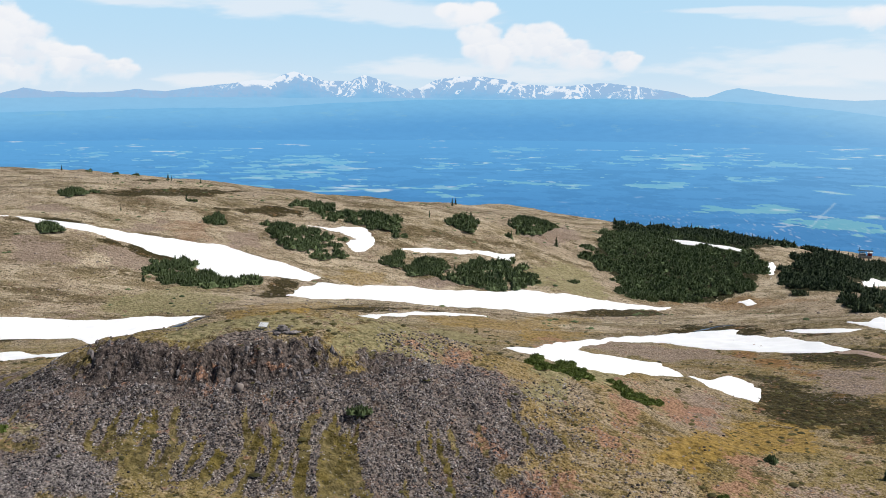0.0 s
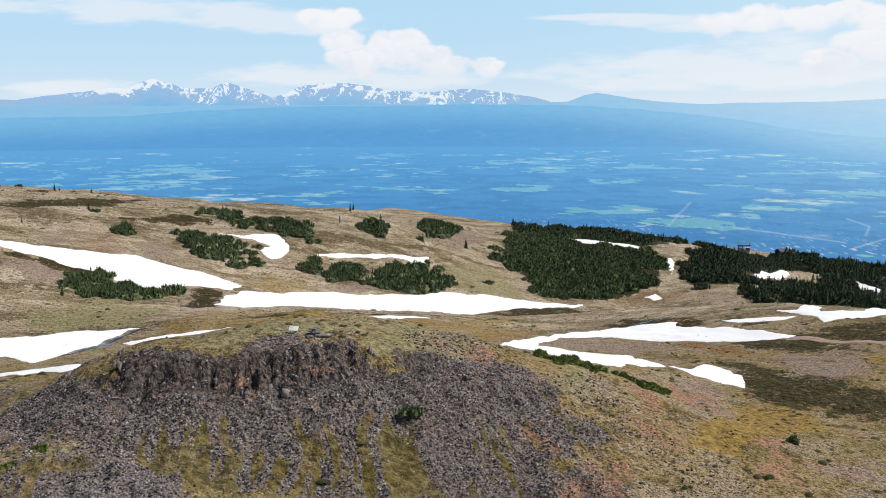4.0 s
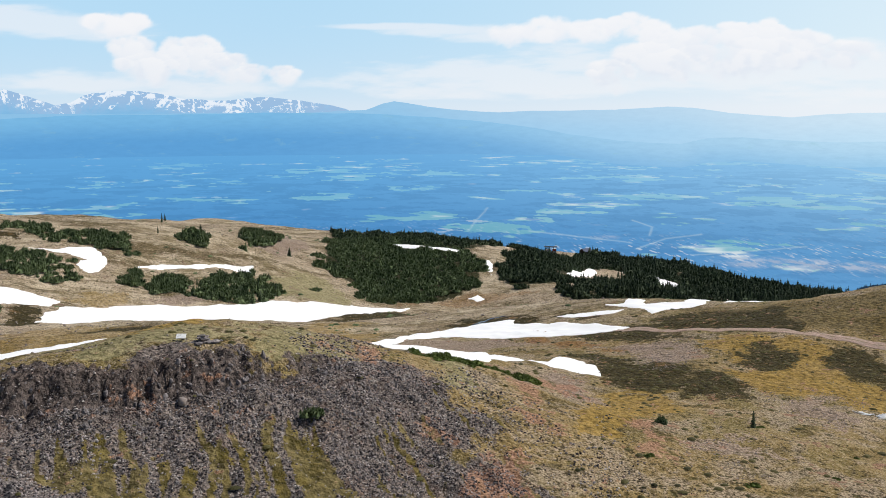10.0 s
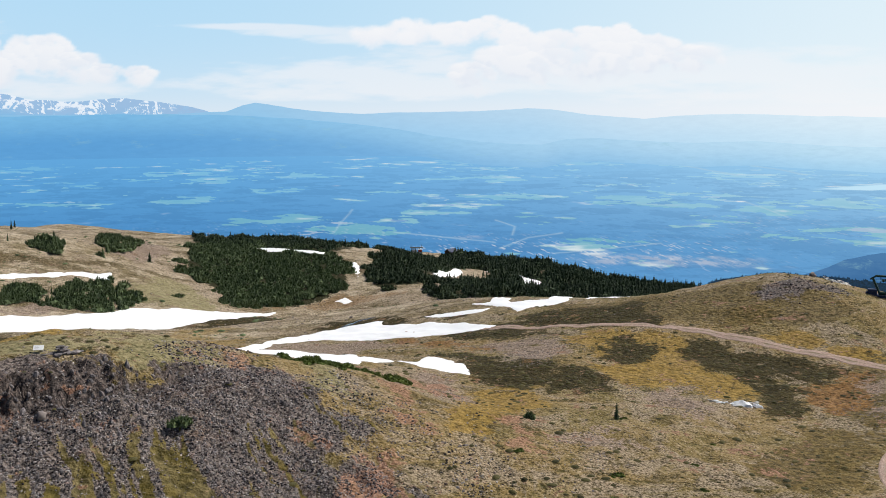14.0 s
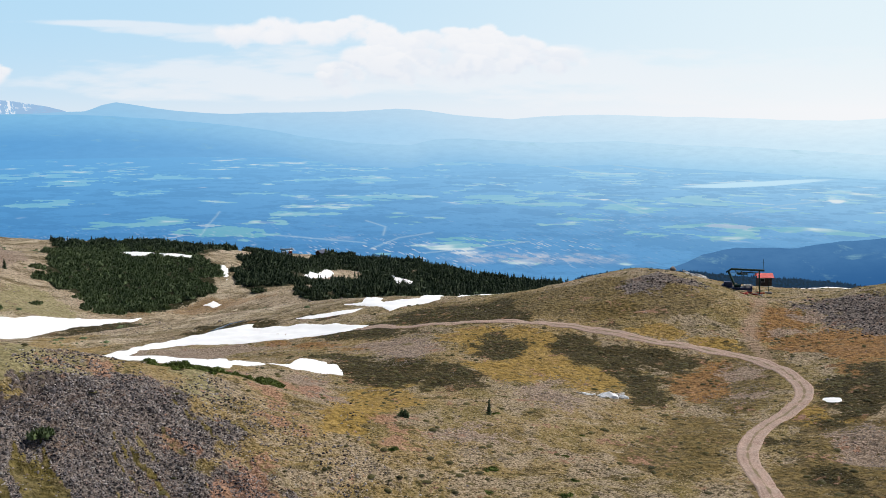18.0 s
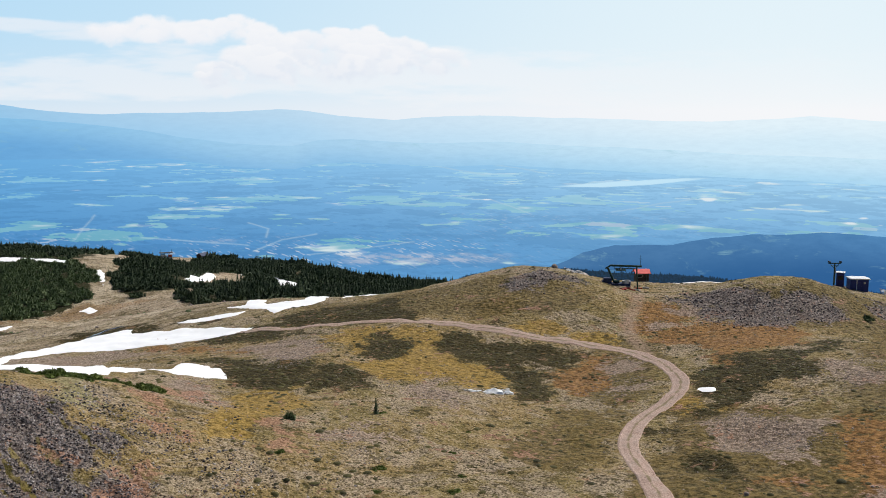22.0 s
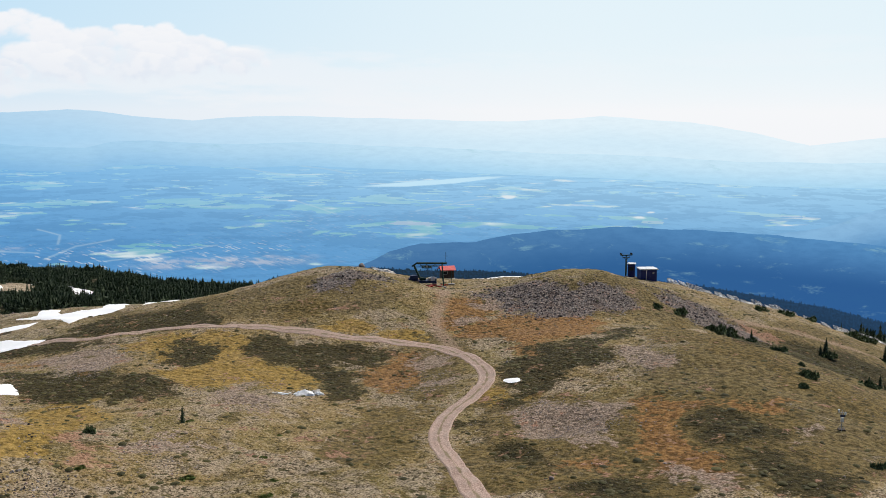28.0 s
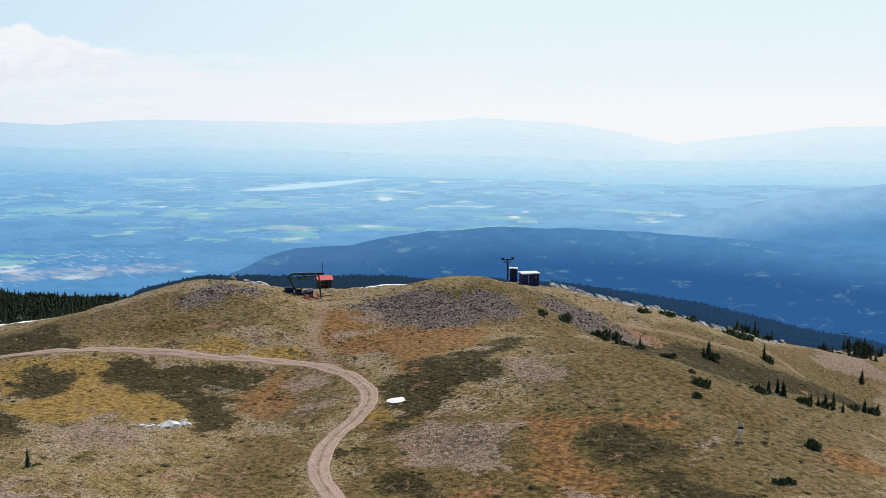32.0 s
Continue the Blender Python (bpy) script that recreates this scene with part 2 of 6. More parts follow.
MOUNTAINS = [(-60, 0), (-23.1, -0.11), (-22, 0.18), (-20.9, -0.04), (-19, -0.09), (-17.5, 0.06), (-16.4, 0.16), (-14.9, 0.02), (-13.4, 0.24), (-12.2, 0.4), (-11, 0.56), (-10.1, 0.72), (-9.2, 0.64), (-8.6, 0.98), (-7.95, 1.17), (-7.2, 0.99), (-6.4, 0.75), (-4.85, 0.61), (-4.1, 0.98), (-3.4, 0.77), (-2.6, 0.47),
             (-1.7, 0.16), (-0.9, 0.32), (-0.1, 0.79), (1.3, 0.95), (2.7, 0.9), (3.6, 0.81), (4.6, 0.57), (5.9, 0.45), (7.1, 0.36), (8, 0.52), (9, 0.62), (10.2, 0.53), (11.7, 0.39), (12.6, 0.15), (13.8, -0.1), (14.9, -0.8), (20, -2.2), (100, -2.4)]
FAR_RANGE = [(-60, -0.4), (12, -0.25), (14.8, -0.1), (15.7, 0.24), (16.4, 0.37), (17.1, 0.26), (18.2, 0.05), (20.1, -0.15), (22.2, -0.25), (25.4, -0.19), (28.6, -0.13), (31.5, 0.03), (33, -0.06), (34.8, -0.3), (37.9, -0.54), (39.7, -0.38), (43, -0.28), (45.9, -0.37), (50.9, -0.49), (55.3, -0.6),
             (57.9, -0.47), (60.5, -0.27), (62.2, -0.41), (65.5, -0.6), (68.6, -1.14), (71.5, -1.75), (74, -1.44), (76.9, -1.14), (79.2, -0.84), (82.1, -0.81), (95, -0.9)]
FOOTHILLS = [(-60, -1.1), (-23.2, -1.12), (-14.7, -0.89), (-9.2, -0.81), (-5.5, -0.55), (-1.7, -0.4), (7.1, -0.29), (13.2, -0.25), (18.7, -0.5), (22, -0.85), (25.5, -1.35), (29, -1.85), (32.3, -1.99), (33.7, -1.68), (35.5, -1.6), (38, -1.74), (41, -1.86), (43.8, -1.74), (45.8, -1.85), (50.6, -2.05), (55.4, -2.26), (62.4, -2.45), (68.7, -2.7), (82.3, -2.6), (100, -2.6)]
FOREST_RIDGE = [(-60, -20), (40, -13), (43, -9.9), (46.4, -8.9), (47.1, -8.65), (48.6, -7.91), (50.4, -7.46), (53.3, -7.37), (55.6, -6.88), (58.8, -6.58), (62, -6.42), (65.2, -6.48), (68.3, -6.55), (71.8, -6.72), (74.8, -6.94), (80, -7.3), (100, -8)]
SIDE_RIDGE = [(-60, -20), (60, -9), (68, -6.9), (71.2, -6.35), (73.3, -5.75), (75.3, -5.0), (77.6, -4.43), (79.9, -4.08), (82.3, -3.76), (100, -3)]
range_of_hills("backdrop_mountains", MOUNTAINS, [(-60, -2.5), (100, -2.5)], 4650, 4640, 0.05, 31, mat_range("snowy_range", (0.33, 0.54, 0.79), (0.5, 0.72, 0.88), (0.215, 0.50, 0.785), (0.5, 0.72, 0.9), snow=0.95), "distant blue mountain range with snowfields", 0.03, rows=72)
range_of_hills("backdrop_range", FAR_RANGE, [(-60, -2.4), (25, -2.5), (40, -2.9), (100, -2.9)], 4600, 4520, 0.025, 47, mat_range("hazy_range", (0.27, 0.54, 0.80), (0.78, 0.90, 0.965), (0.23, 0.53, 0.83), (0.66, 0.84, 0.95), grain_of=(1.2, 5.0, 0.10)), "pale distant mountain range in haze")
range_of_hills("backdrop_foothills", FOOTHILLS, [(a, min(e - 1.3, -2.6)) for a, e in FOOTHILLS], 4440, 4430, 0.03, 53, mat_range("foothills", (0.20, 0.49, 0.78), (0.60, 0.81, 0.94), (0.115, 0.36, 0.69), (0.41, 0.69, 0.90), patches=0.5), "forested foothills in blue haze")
# the nearer ridges glow too, with blue haze in their colours
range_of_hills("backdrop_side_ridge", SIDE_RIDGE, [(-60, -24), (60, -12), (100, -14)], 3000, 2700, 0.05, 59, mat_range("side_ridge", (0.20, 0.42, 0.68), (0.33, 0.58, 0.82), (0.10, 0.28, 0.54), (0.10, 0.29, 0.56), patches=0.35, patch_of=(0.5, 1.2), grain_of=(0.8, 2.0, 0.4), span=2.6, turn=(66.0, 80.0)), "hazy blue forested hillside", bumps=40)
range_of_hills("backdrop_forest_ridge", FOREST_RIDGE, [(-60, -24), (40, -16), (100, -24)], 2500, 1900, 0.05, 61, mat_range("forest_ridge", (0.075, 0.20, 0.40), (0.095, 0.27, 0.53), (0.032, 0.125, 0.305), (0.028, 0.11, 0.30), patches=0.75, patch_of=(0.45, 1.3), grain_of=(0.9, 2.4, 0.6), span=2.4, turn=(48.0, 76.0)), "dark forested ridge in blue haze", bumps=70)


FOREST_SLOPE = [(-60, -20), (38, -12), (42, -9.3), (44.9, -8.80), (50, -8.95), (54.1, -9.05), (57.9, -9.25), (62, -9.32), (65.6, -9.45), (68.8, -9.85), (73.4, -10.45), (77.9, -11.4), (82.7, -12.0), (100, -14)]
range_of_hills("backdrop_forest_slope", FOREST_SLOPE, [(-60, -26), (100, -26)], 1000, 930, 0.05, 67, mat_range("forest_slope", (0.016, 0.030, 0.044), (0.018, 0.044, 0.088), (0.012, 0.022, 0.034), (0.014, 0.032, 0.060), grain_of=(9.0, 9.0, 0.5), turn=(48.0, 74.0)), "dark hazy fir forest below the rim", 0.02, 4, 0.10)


def mat_valley():
    n = Nodes("valley")
    uv = n.node("UVMap").outputs[0]                 # plan, drawn together in depth
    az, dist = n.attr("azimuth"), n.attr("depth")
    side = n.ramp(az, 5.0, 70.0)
    # blue haze is painted into these colours, paler far off and with azimuth
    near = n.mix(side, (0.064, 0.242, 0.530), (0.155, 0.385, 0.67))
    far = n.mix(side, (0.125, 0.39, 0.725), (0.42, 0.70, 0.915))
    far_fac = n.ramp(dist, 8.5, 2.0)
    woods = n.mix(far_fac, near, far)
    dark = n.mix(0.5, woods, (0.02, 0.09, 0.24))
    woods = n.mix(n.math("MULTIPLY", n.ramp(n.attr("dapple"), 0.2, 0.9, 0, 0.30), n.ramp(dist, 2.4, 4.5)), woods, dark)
    grain = n.noise(uv, 11.0, 6, 0.75)
    woods = n.mix(n.math("MULTIPLY", n.ramp(grain, 0.46, 0.36, 0, 0.35), n.ramp(dist, 4.0, 7.0)), woods, dark)
    pick = n.attr("pick")
    pasture = n.mix(pick, (0.15, 0.43, 0.50), (0.31, 0.585, 0.61))
    pasture = n.mix(n.ramp(pick, 0.86, 0.90), pasture, (0.44, 0.53, 0.64))
    # pastures fade into the same painted haze with distance
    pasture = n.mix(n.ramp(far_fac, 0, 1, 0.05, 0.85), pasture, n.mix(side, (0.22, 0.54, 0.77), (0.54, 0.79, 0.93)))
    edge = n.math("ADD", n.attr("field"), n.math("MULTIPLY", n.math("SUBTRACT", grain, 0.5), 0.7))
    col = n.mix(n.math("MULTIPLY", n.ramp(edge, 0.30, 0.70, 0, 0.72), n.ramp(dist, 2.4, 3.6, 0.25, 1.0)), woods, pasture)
    col = n.mix(n.math("MULTIPLY", n.ramp(grain, 0.58, 0.68, 0, 0.4), n.ramp(dist, 4.5, 7.5)), col, pasture)
    # town: pale specks and yards
    houses = n.voronoi(n.scaled(uv, 26, 14, 1), 1.0)
    blocks = n.noise(uv, 4.0, 5, 0.7)
    specks = n.math("MULTIPLY", n.ramp(houses, 0.40, 0.22), n.ramp(blocks, 0.42, 0.58))
    col = n.mix(n.math("MULTIPLY", specks, n.math("MULTIPLY", n.attr("town"), 0.75)), col, (0.62, 0.68, 0.74))
    col = n.mix(n.math("MULTIPLY", n.attr("yard"), n.ramp(n.noise(uv, 9.0, 6, 0.75), 0.44, 0.56, 0.1, 0.7)), col, n.mix(pick, (0.38, 0.43, 0.54), (0.60, 0.63, 0.70)))
    col = n.mix(n.attr("road"), col, (0.44, 0.61, 0.72))
    col = n.mix(n.attr("bright"), col, (0.78, 0.84, 0.86))
    col = n.mix(n.attr("lake"), col, (0.54, 0.78, 0.93))
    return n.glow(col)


def bell(az, el, a0, e0, wa, we, power=4):
    return np.exp(-np.abs((az - a0) / wa) ** power - np.abs((el - e0) / we) ** power)


# pastures: azimuth, elevation, half width, half height
FARMS = [(-7.4, -3.7, 1.5, 0.25), (-5.7, -4.0, 1.3, 0.2), (-10, -4.4, 2.4, 0.3), (4.8, -3.1, 1.6, 0.22), (10.3, -3.65, 2, 0.25), (13.8, -3.85, 3.2, 0.45), (17.6, -4.45, 2.2, 0.2), (19.1, -3.7, 1.8, 0.18), (13.5, -4.95, 2.6, 0.25), (7.5, -4.1, 1.6, 0.2), (18.3, -5.9, 2.4, 0.35), (15.8, -6.25, 2.6, 0.25), (23.6, -4.7, 2, 0.16),
         (0.5, -5.6, 2, 0.3), (6.2, -5.05, 2.2, 0.2), (27.2, -3.9, 2, 0.14), (29.6, -3.95, 1.6, 0.14), (22, -6.7, 4, 0.4), (34.3, -3.0, 2, 0.14), (39.6, -3.1, 1.5, 0.12), (42, -3.6, 2.2, 0.25), (38.3, -4.9, 3.4, 0.35), (41.7, -5.9, 1.6, 0.2), (47, -6.8, 4, 0.25), (44.5, -5.5, 3.4, 0.35), (40.5, -5.3, 2.5, 0.3),
         (55, -5.0, 1.6, 0.3), (57.6, -5.8, 1.6, 0.16), (62.6, -5.85, 2, 0.2), (58.6, -6.5, 4, 0.14), (52, -5.2, 3, 0.25), (50, -6.3, 3, 0.2), (69, -5.5, 1.6, 0.12), (36.5, -7.4, 3.5, 0.4), (27, -6.0, 3, 0.3), (31, -5.0, 2.4, 0.2), (48, -4.9, 2.6, 0.2), (64, -4.5, 3, 0.2)]
BRIGHTS = [(61.0, -3.2, 0.55, 0.07), (62.7, -5.85, 0.45, 0.09), (64.2, -5.88, 0.4, 0.06), (67, -3.88, 0.45, 0.035), (63.4, -5.55, 0.3, 0.06), (55.3, -4.85, 0.3, 0.12), (23.4, -7.5, 0.5, 0.08), (43.3, -5.0, 0.2, 0.04)]


def build_valley():
    az = np.arange(-30.0, 95.0, 0.065)
    el = -np.concatenate([np.arange(2.25, 9.6, 0.036), np.arange(9.6, 16, 0.4)])
    A, E = np.meshgrid(az, el, indexing="ij")
    r = np.interp(-E, [0.9, 4.0, 9.5, 16], [4620, 4560, 3300, 1800])
    p = polar(A, E, r)
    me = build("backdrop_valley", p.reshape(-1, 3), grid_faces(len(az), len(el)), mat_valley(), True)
    true = np.minimum(1.15 / np.tan(np.radians(-E)), 70.0)
    U, V = np.radians(A) * np.sqrt(true * 8), 0.7 * np.sqrt(true * 8)
    li = np.empty(len(me.loops), int)
    me.loops.foreach_get("vertex_index", li)
    me.uv_layers.new(name="plan").data.foreach_set("uv", np.stack([U.ravel(), V.ravel()], 1)[li].ravel())
    wob = 0.5 * fbm(A, E * 4, 1.2, 4, 5)
    # the land in kilometres: blocks of pasture on a turned grid, grown together where farms are
    X, Y = true * np.sin(np.radians(A)), true * np.cos(np.radians(A))
    gx, gy = 0.94 * X + 0.34 * Y + 0.08 * fbm(X, Y, 1.5, 2, 401), -0.34 * X + 0.94 * Y + 0.08 * fbm(X, Y, 1.5, 2, 402)
    table = np.random.RandomState(77).rand(256, 256)
    small, large = np.floor(gx / 0.17).astype(int), np.floor(gy / 0.24).astype(int)
    rand = table[small % 256, large % 256]
    tone = table[(small // 2 + 90) % 256, (large // 2 + 31) % 256]
    farm = np.zeros_like(A)
    for a0, e0, wa, we in FARMS:
        farm = np.maximum(farm, np.exp(-((A - a0) / wa) ** 2 - ((E - e0) / we) ** 2))
    ragged = fbm(X, Y, 0.6, 4, 411, 0.6)
    score = 0.60 * farm + 0.50 * (rand - 0.5) + 0.42 * ragged + 0.12 * fbm(X, Y, 5, 2, 421)
    field = smooth(0.33, 0.48, score)
    dapple = smooth(-0.9, 0.9, fbm(X, Y, 0.4, 5, 431, 0.75) + 0.3 * fbm(A, E * 2.5, 2.2, 3, 433) - 0.2 * farm)
    town = bell(A + wob * 3, E, 35, -8.0, 8.5, 0.8) + 0.45 * bell(A, E, 16, -7.5, 11, 1.0) + 0.3 * bell(A, E, 48, -6.3, 8, 0.8)
    yard = bell(A + wob * 2, E + wob * 0.15, 39.4, -8.35, 4.0, 0.27) + 0.5 * bell(A, E + wob * 0.2, 28.3, -7.25, 0.7, 0.10)
    mid = np.interp(A, [47, 49.6, 52.2, 55.1], [-4.24, -4.12, -3.93, -3.68])
    lake = np.exp(-np.abs((A - 51.2) / 4.0) ** 10) * smooth(0.02, -0.02, np.abs(E + wob * 0.03 - mid) - np.interp(A, [47.3, 49.5, 52.5, 55.2], [0.03, 0.13, 0.14, 0.03]))
    bright = np.zeros_like(A)
    for a0, e0, wa, we in BRIGHTS:
        bright = np.maximum(bright, 0.85 * smooth(0.0, 0.5, bell(A + 0.4 * wob, E, a0, e0, wa, we, 2) - 0.4 + 0.5 * ragged))
    road = np.zeros_like(A)
    for a0, e0, a1, e1 in ((30.0, -7.82, 31.6, -7.23), (31.6, -7.23, 33.5, -6.94), (30.7, -7.05, 30.84, -6.6), (30.84, -6.6, 29.75, -6.25), (43.4, -5.0, 45.6, -5.75), (20.5, -6.9, 21.6, -5.6), (50.2, -5.6, 54.5, -4.8), (43.5, -3.0, 46.5, -3.5), (40.0, -3.1, 43.0, -3.6), (24, -6.9, 29.7, -7.5), (33, -8.1, 39, -7.4)):
        u = np.clip(((A - a0) * (a1 - a0) + (E - e0) * (e1 - e0)) / ((a1 - a0) ** 2 + (e1 - e0) ** 2), 0, 1)
        d = np.hypot((A - a0 - u * (a1 - a0)) * 0.5, E - e0 - u * (e1 - e0) + 0.06 * wob)
        road = np.maximum(road, 0.5 * np.exp(-(d / 0.034) ** 2))
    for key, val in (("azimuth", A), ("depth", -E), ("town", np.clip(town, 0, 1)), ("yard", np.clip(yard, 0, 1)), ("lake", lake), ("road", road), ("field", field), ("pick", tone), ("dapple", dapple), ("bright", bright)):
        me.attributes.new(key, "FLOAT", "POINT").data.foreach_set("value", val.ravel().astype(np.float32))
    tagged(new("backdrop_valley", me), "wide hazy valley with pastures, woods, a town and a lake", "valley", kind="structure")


build_valley()

# ---- ground cover: patches in plan ----
COVER = {}


def cover(kind, *ring):
    COVER.setdefault(kind, []).append(np.array(ring, float))


cover("snow", (-157, 331), (-144, 326), (-124, 323), (-108, 326), (-91, 329), (-73, 334), (-55, 332), (-40, 326), (-43, 314), (-57, 310), (-66, 293), (-71, 300), (-77, 308), (-83, 312), (-88, 311), (-110, 314), (-121, 315), (-134, 321), (-142, 322), (-155, 327))
cover("snow", (-46, 286), (-39, 317), (-27, 325), (-16, 336), (0, 341), (13, 348), (33, 356), (51, 361), (58, 364), (67, 371), (88, 379), (73, 363), (62, 346), (31, 316), (0, 298), (-16, 306), (-31, 287))
cover("snow", (-107.9, 239), (-100.6, 240), (-89, 240), (-81, 243), (-78, 245), (-59, 248), (-62, 244), (-65.5, 236.9), (-65.7, 231.2), (-69.3, 227.7), (-74.4, 216.8), (-75.1, 213.2), (-78.3, 217.3), (-82.5, 222), (-92.9, 218.9), (-99.4, 217.5))
cover("snow", (-15, 238), (-25, 237), (-36, 237), (-47, 238), (-57, 235), (-61, 232), (-57, 228), (-47, 224), (-36, 222), (-25, 224), (-15, 230))
cover("snow", (-88, 206), (-80, 198), (-68, 176), (-58, 160), (-50, 152), (-52, 144), (-58, 147), (-64, 152), (-70, 160), (-92, 198))
cover("snow", (9, 143), (20.8, 204.8), (32.7, 222.1), (42, 231.8), (56.2, 235.7), (62.1, 237.7), (70.5, 234), (67.6, 228.8), (76.6, 217), (79.3, 207.6), (80.7, 194.1), (74.4, 194.4), (66.1, 203.2), (57.7, 215.7), (47.3, 225.2), (37.7, 221.6), (29.5, 208.4), (27.1, 197.8), (33.3, 195.2), (38.2, 186.3), (38.7, 161.3), (37.8, 153.9), (34.8, 152.4), (28.8, 144.4), (22.8, 138), (17.9, 136.9), (14, 138.1))
cover("snow", (39.2, 158.5), (41.2, 153.3), (46.4, 159), (48.3, 153.2), (47.8, 147.1), (45.9, 141.6), (43.2, 144.6), (40.8, 148.2))
cover("snow", (78.8, 227.4), (84.9, 226), (90.5, 221.9), (93.7, 219.8), (89.7, 217.5), (83.1, 219.3), (78.9, 223))
cover("snow", (93.3, 233.1), (98.4, 230.6), (105.6, 239), (105.4, 231.4), (101.7, 222.2), (109.3, 219), (210, 343), (108.5, 208), (97.9, 208.1), (93.1, 206.4), (95.9, 215.1), (95.5, 225.3))
cover("snow", (176, 418), (195, 456), (226, 492), (224, 482), (200, 448))
cover("snow", (141, 435), (146, 443), (146, 436), (138, 419), (138, 427))
cover("snow", (104, 489), (111, 484), (124, 472), (138, 459), (136, 454), (122, 463), (108, 474), (101, 479))
cover("snow", (-51, 379), (-42, 381), (-31, 387), (-28, 385), (-25, 375), (-26, 369), (-32, 361), (-36, 367), (-33, 373), (-39, 376), (-48, 378))
cover("snow", (-15, 374), (-3, 382), (10, 386), (21, 388), (28, 393), (27, 385), (22, 383), (12, 383), (-1, 378))
cover("snow", (116, 390), (121, 392), (123, 387), (118, 385))
cover("snow", (97.2, 90), (97.9, 91), (98.9, 91.3), (99.7, 90.7), (99.9, 89.7), (99.3, 88.6), (98.2, 88.1), (97.3, 88.7))
cover("snow", (262, 484), (269, 481), (272, 473), (268, 469), (263, 475), (259, 479))
cover("snow", (174, 378), (179, 382), (175, 373), (172, 371))
cover("snow", (263, 495), (269, 491), (270, 484), (272, 474), (266, 469), (265, 479), (261, 484))
cover("snow", (176, 380), (182, 385), (177, 375), (173, 372))
cover("snow", (-17, 236.6), (-10, 240.7), (-3.1, 243.6), (3.9, 246.3), (11.9, 248.8), (3.4, 239.3), (-3.6, 236.6), (-10.5, 233.7))
cover("heath", (95.3, 148.1), (99.1, 147.6), (103.6, 138.3), (108.1, 130.7), (108.1, 123.6), (101.4, 121.8), (94.6, 123.6), (92.1, 115.9), (85.7, 109.9), (78.7, 106.9), (76.1, 107.4), (81, 114.1), (85.4, 119.9), (88, 126.6), (86.7, 132.2), (88.6, 138.1))
cover("heath", (53.4, 151.3), (56.3, 147.9), (60.2, 144.4), (57, 137.3), (52.3, 133.6), (49, 131.4), (46.4, 135.9), (47.1, 145), (51.8, 159), (55.7, 162.6))
cover("heath", (60.5, 141.7), (65.5, 138.3), (64.7, 131.3), (63.6, 125.7), (62.1, 121), (57.7, 121.9), (56.8, 127.5), (53.9, 129.5), (57, 134.2))
cover("heath", (78, 152.5), (84.8, 153.3), (87.2, 148.1), (82.1, 141), (74.9, 138.9), (73.5, 143.2))
cover("heath", (87.5, 162), (91.8, 158.9), (87.1, 152.8), (83.8, 155.3))
cover("heath", (72.8, 198.6), (77.9, 185.9), (81.7, 172), (80.2, 167), (73.8, 179), (68.1, 189.8))
cover("heath", (89, 203), (96, 200), (105.1, 192.2), (112.5, 187.1), (106.1, 173), (103.4, 162.2), (98.4, 159.5), (90.5, 171.6), (83.4, 189))
cover("heath", (77, 234), (85, 228), (84, 217), (76, 224))
cover("heath", (146.3, 96.3), (129.3, 82.7), (118.9, 82.6), (109.4, 79.4), (106.2, 80.6), (103.4, 82), (95.8, 80.3), (93.8, 83), (97.4, 89.6), (104.3, 96.6), (109, 96.4), (112.3, 92.9), (119.5, 101.2), (123.4, 96.5), (126.3, 90))
cover("heath", (87.3, 56.3), (93.2, 55.1), (94.1, 51.6), (93.9, 47.7), (89.7, 44), (83.8, 43.2), (81.2, 45.6), (81.4, 49.1), (82.9, 53.4))
cover("heath", (81.6, 44.4), (84.6, 40.8), (80.9, 37), (77.5, 37.1), (77.8, 39.7), (78.5, 43.8))
cover("heath", (83.3, 85.7), (88.4, 83.3), (82.8, 79.5), (76.4, 77.7), (77.5, 81.4))
cover("heath", (106.3, 147.4), (111.4, 146.8), (111.1, 142.6), (104.9, 144.3))
cover("heath", (178.3, 84.6), (193.7, 78.9), (198.5, 67.7), (199.8, 60.8), (133.6, 43.8), (129.9, 49.7), (131.5, 57.4), (132.1, 65.3))
cover("heath", (-54, 283), (-50, 310), (-44, 312), (-45, 284), (-50, 274))
cover("heath", (-135, 367), (-123, 395), (-108, 421), (-83, 439), (-100, 390), (-121, 373))
cover("heath", (-153, 453), (-120, 529), (-125, 433))
cover("heath", (-137, 320), (-128, 326), (-115, 328), (-119, 320))
cover("heath", (-85, 378), (-68, 400), (-50, 398), (-66, 387))
cover("heath", (-105, 309), (-93, 315), (-82, 310), (-91, 306))
cover("heath", (58, 251), (73, 244), (76, 223), (69, 229), (56, 238))
cover("heath", (76, 212), (83.6, 186.8), (76.8, 170.5), (68.8, 179.8))
cover("heath", (53, 164.4), (56.8, 152.2), (65.2, 145.7), (59.8, 134), (52, 132), (46, 132.8), (45.5, 140.2))
cover("heath", (-97, 221), (-92, 225), (-85, 223), (-89, 217), (-93, 213))
cover("heath", (44, 330), (76, 364), (97, 365), (56, 275))
cover("heath", (-37, 258), (-22, 255), (-2, 254), (-19, 242))
cover("gold", (81.5, 166.1), (90, 165.3), (98.1, 151.3), (91, 141.6), (85.9, 132.9), (88.7, 126), (81, 114.1), (79.1, 116), (74.6, 118.9), (74.1, 123.6), (70.4, 126.1), (62.1, 122.3), (64.1, 130.5), (66, 140.5), (74.2, 139.5), (72.3, 147.9), (76, 156.4))
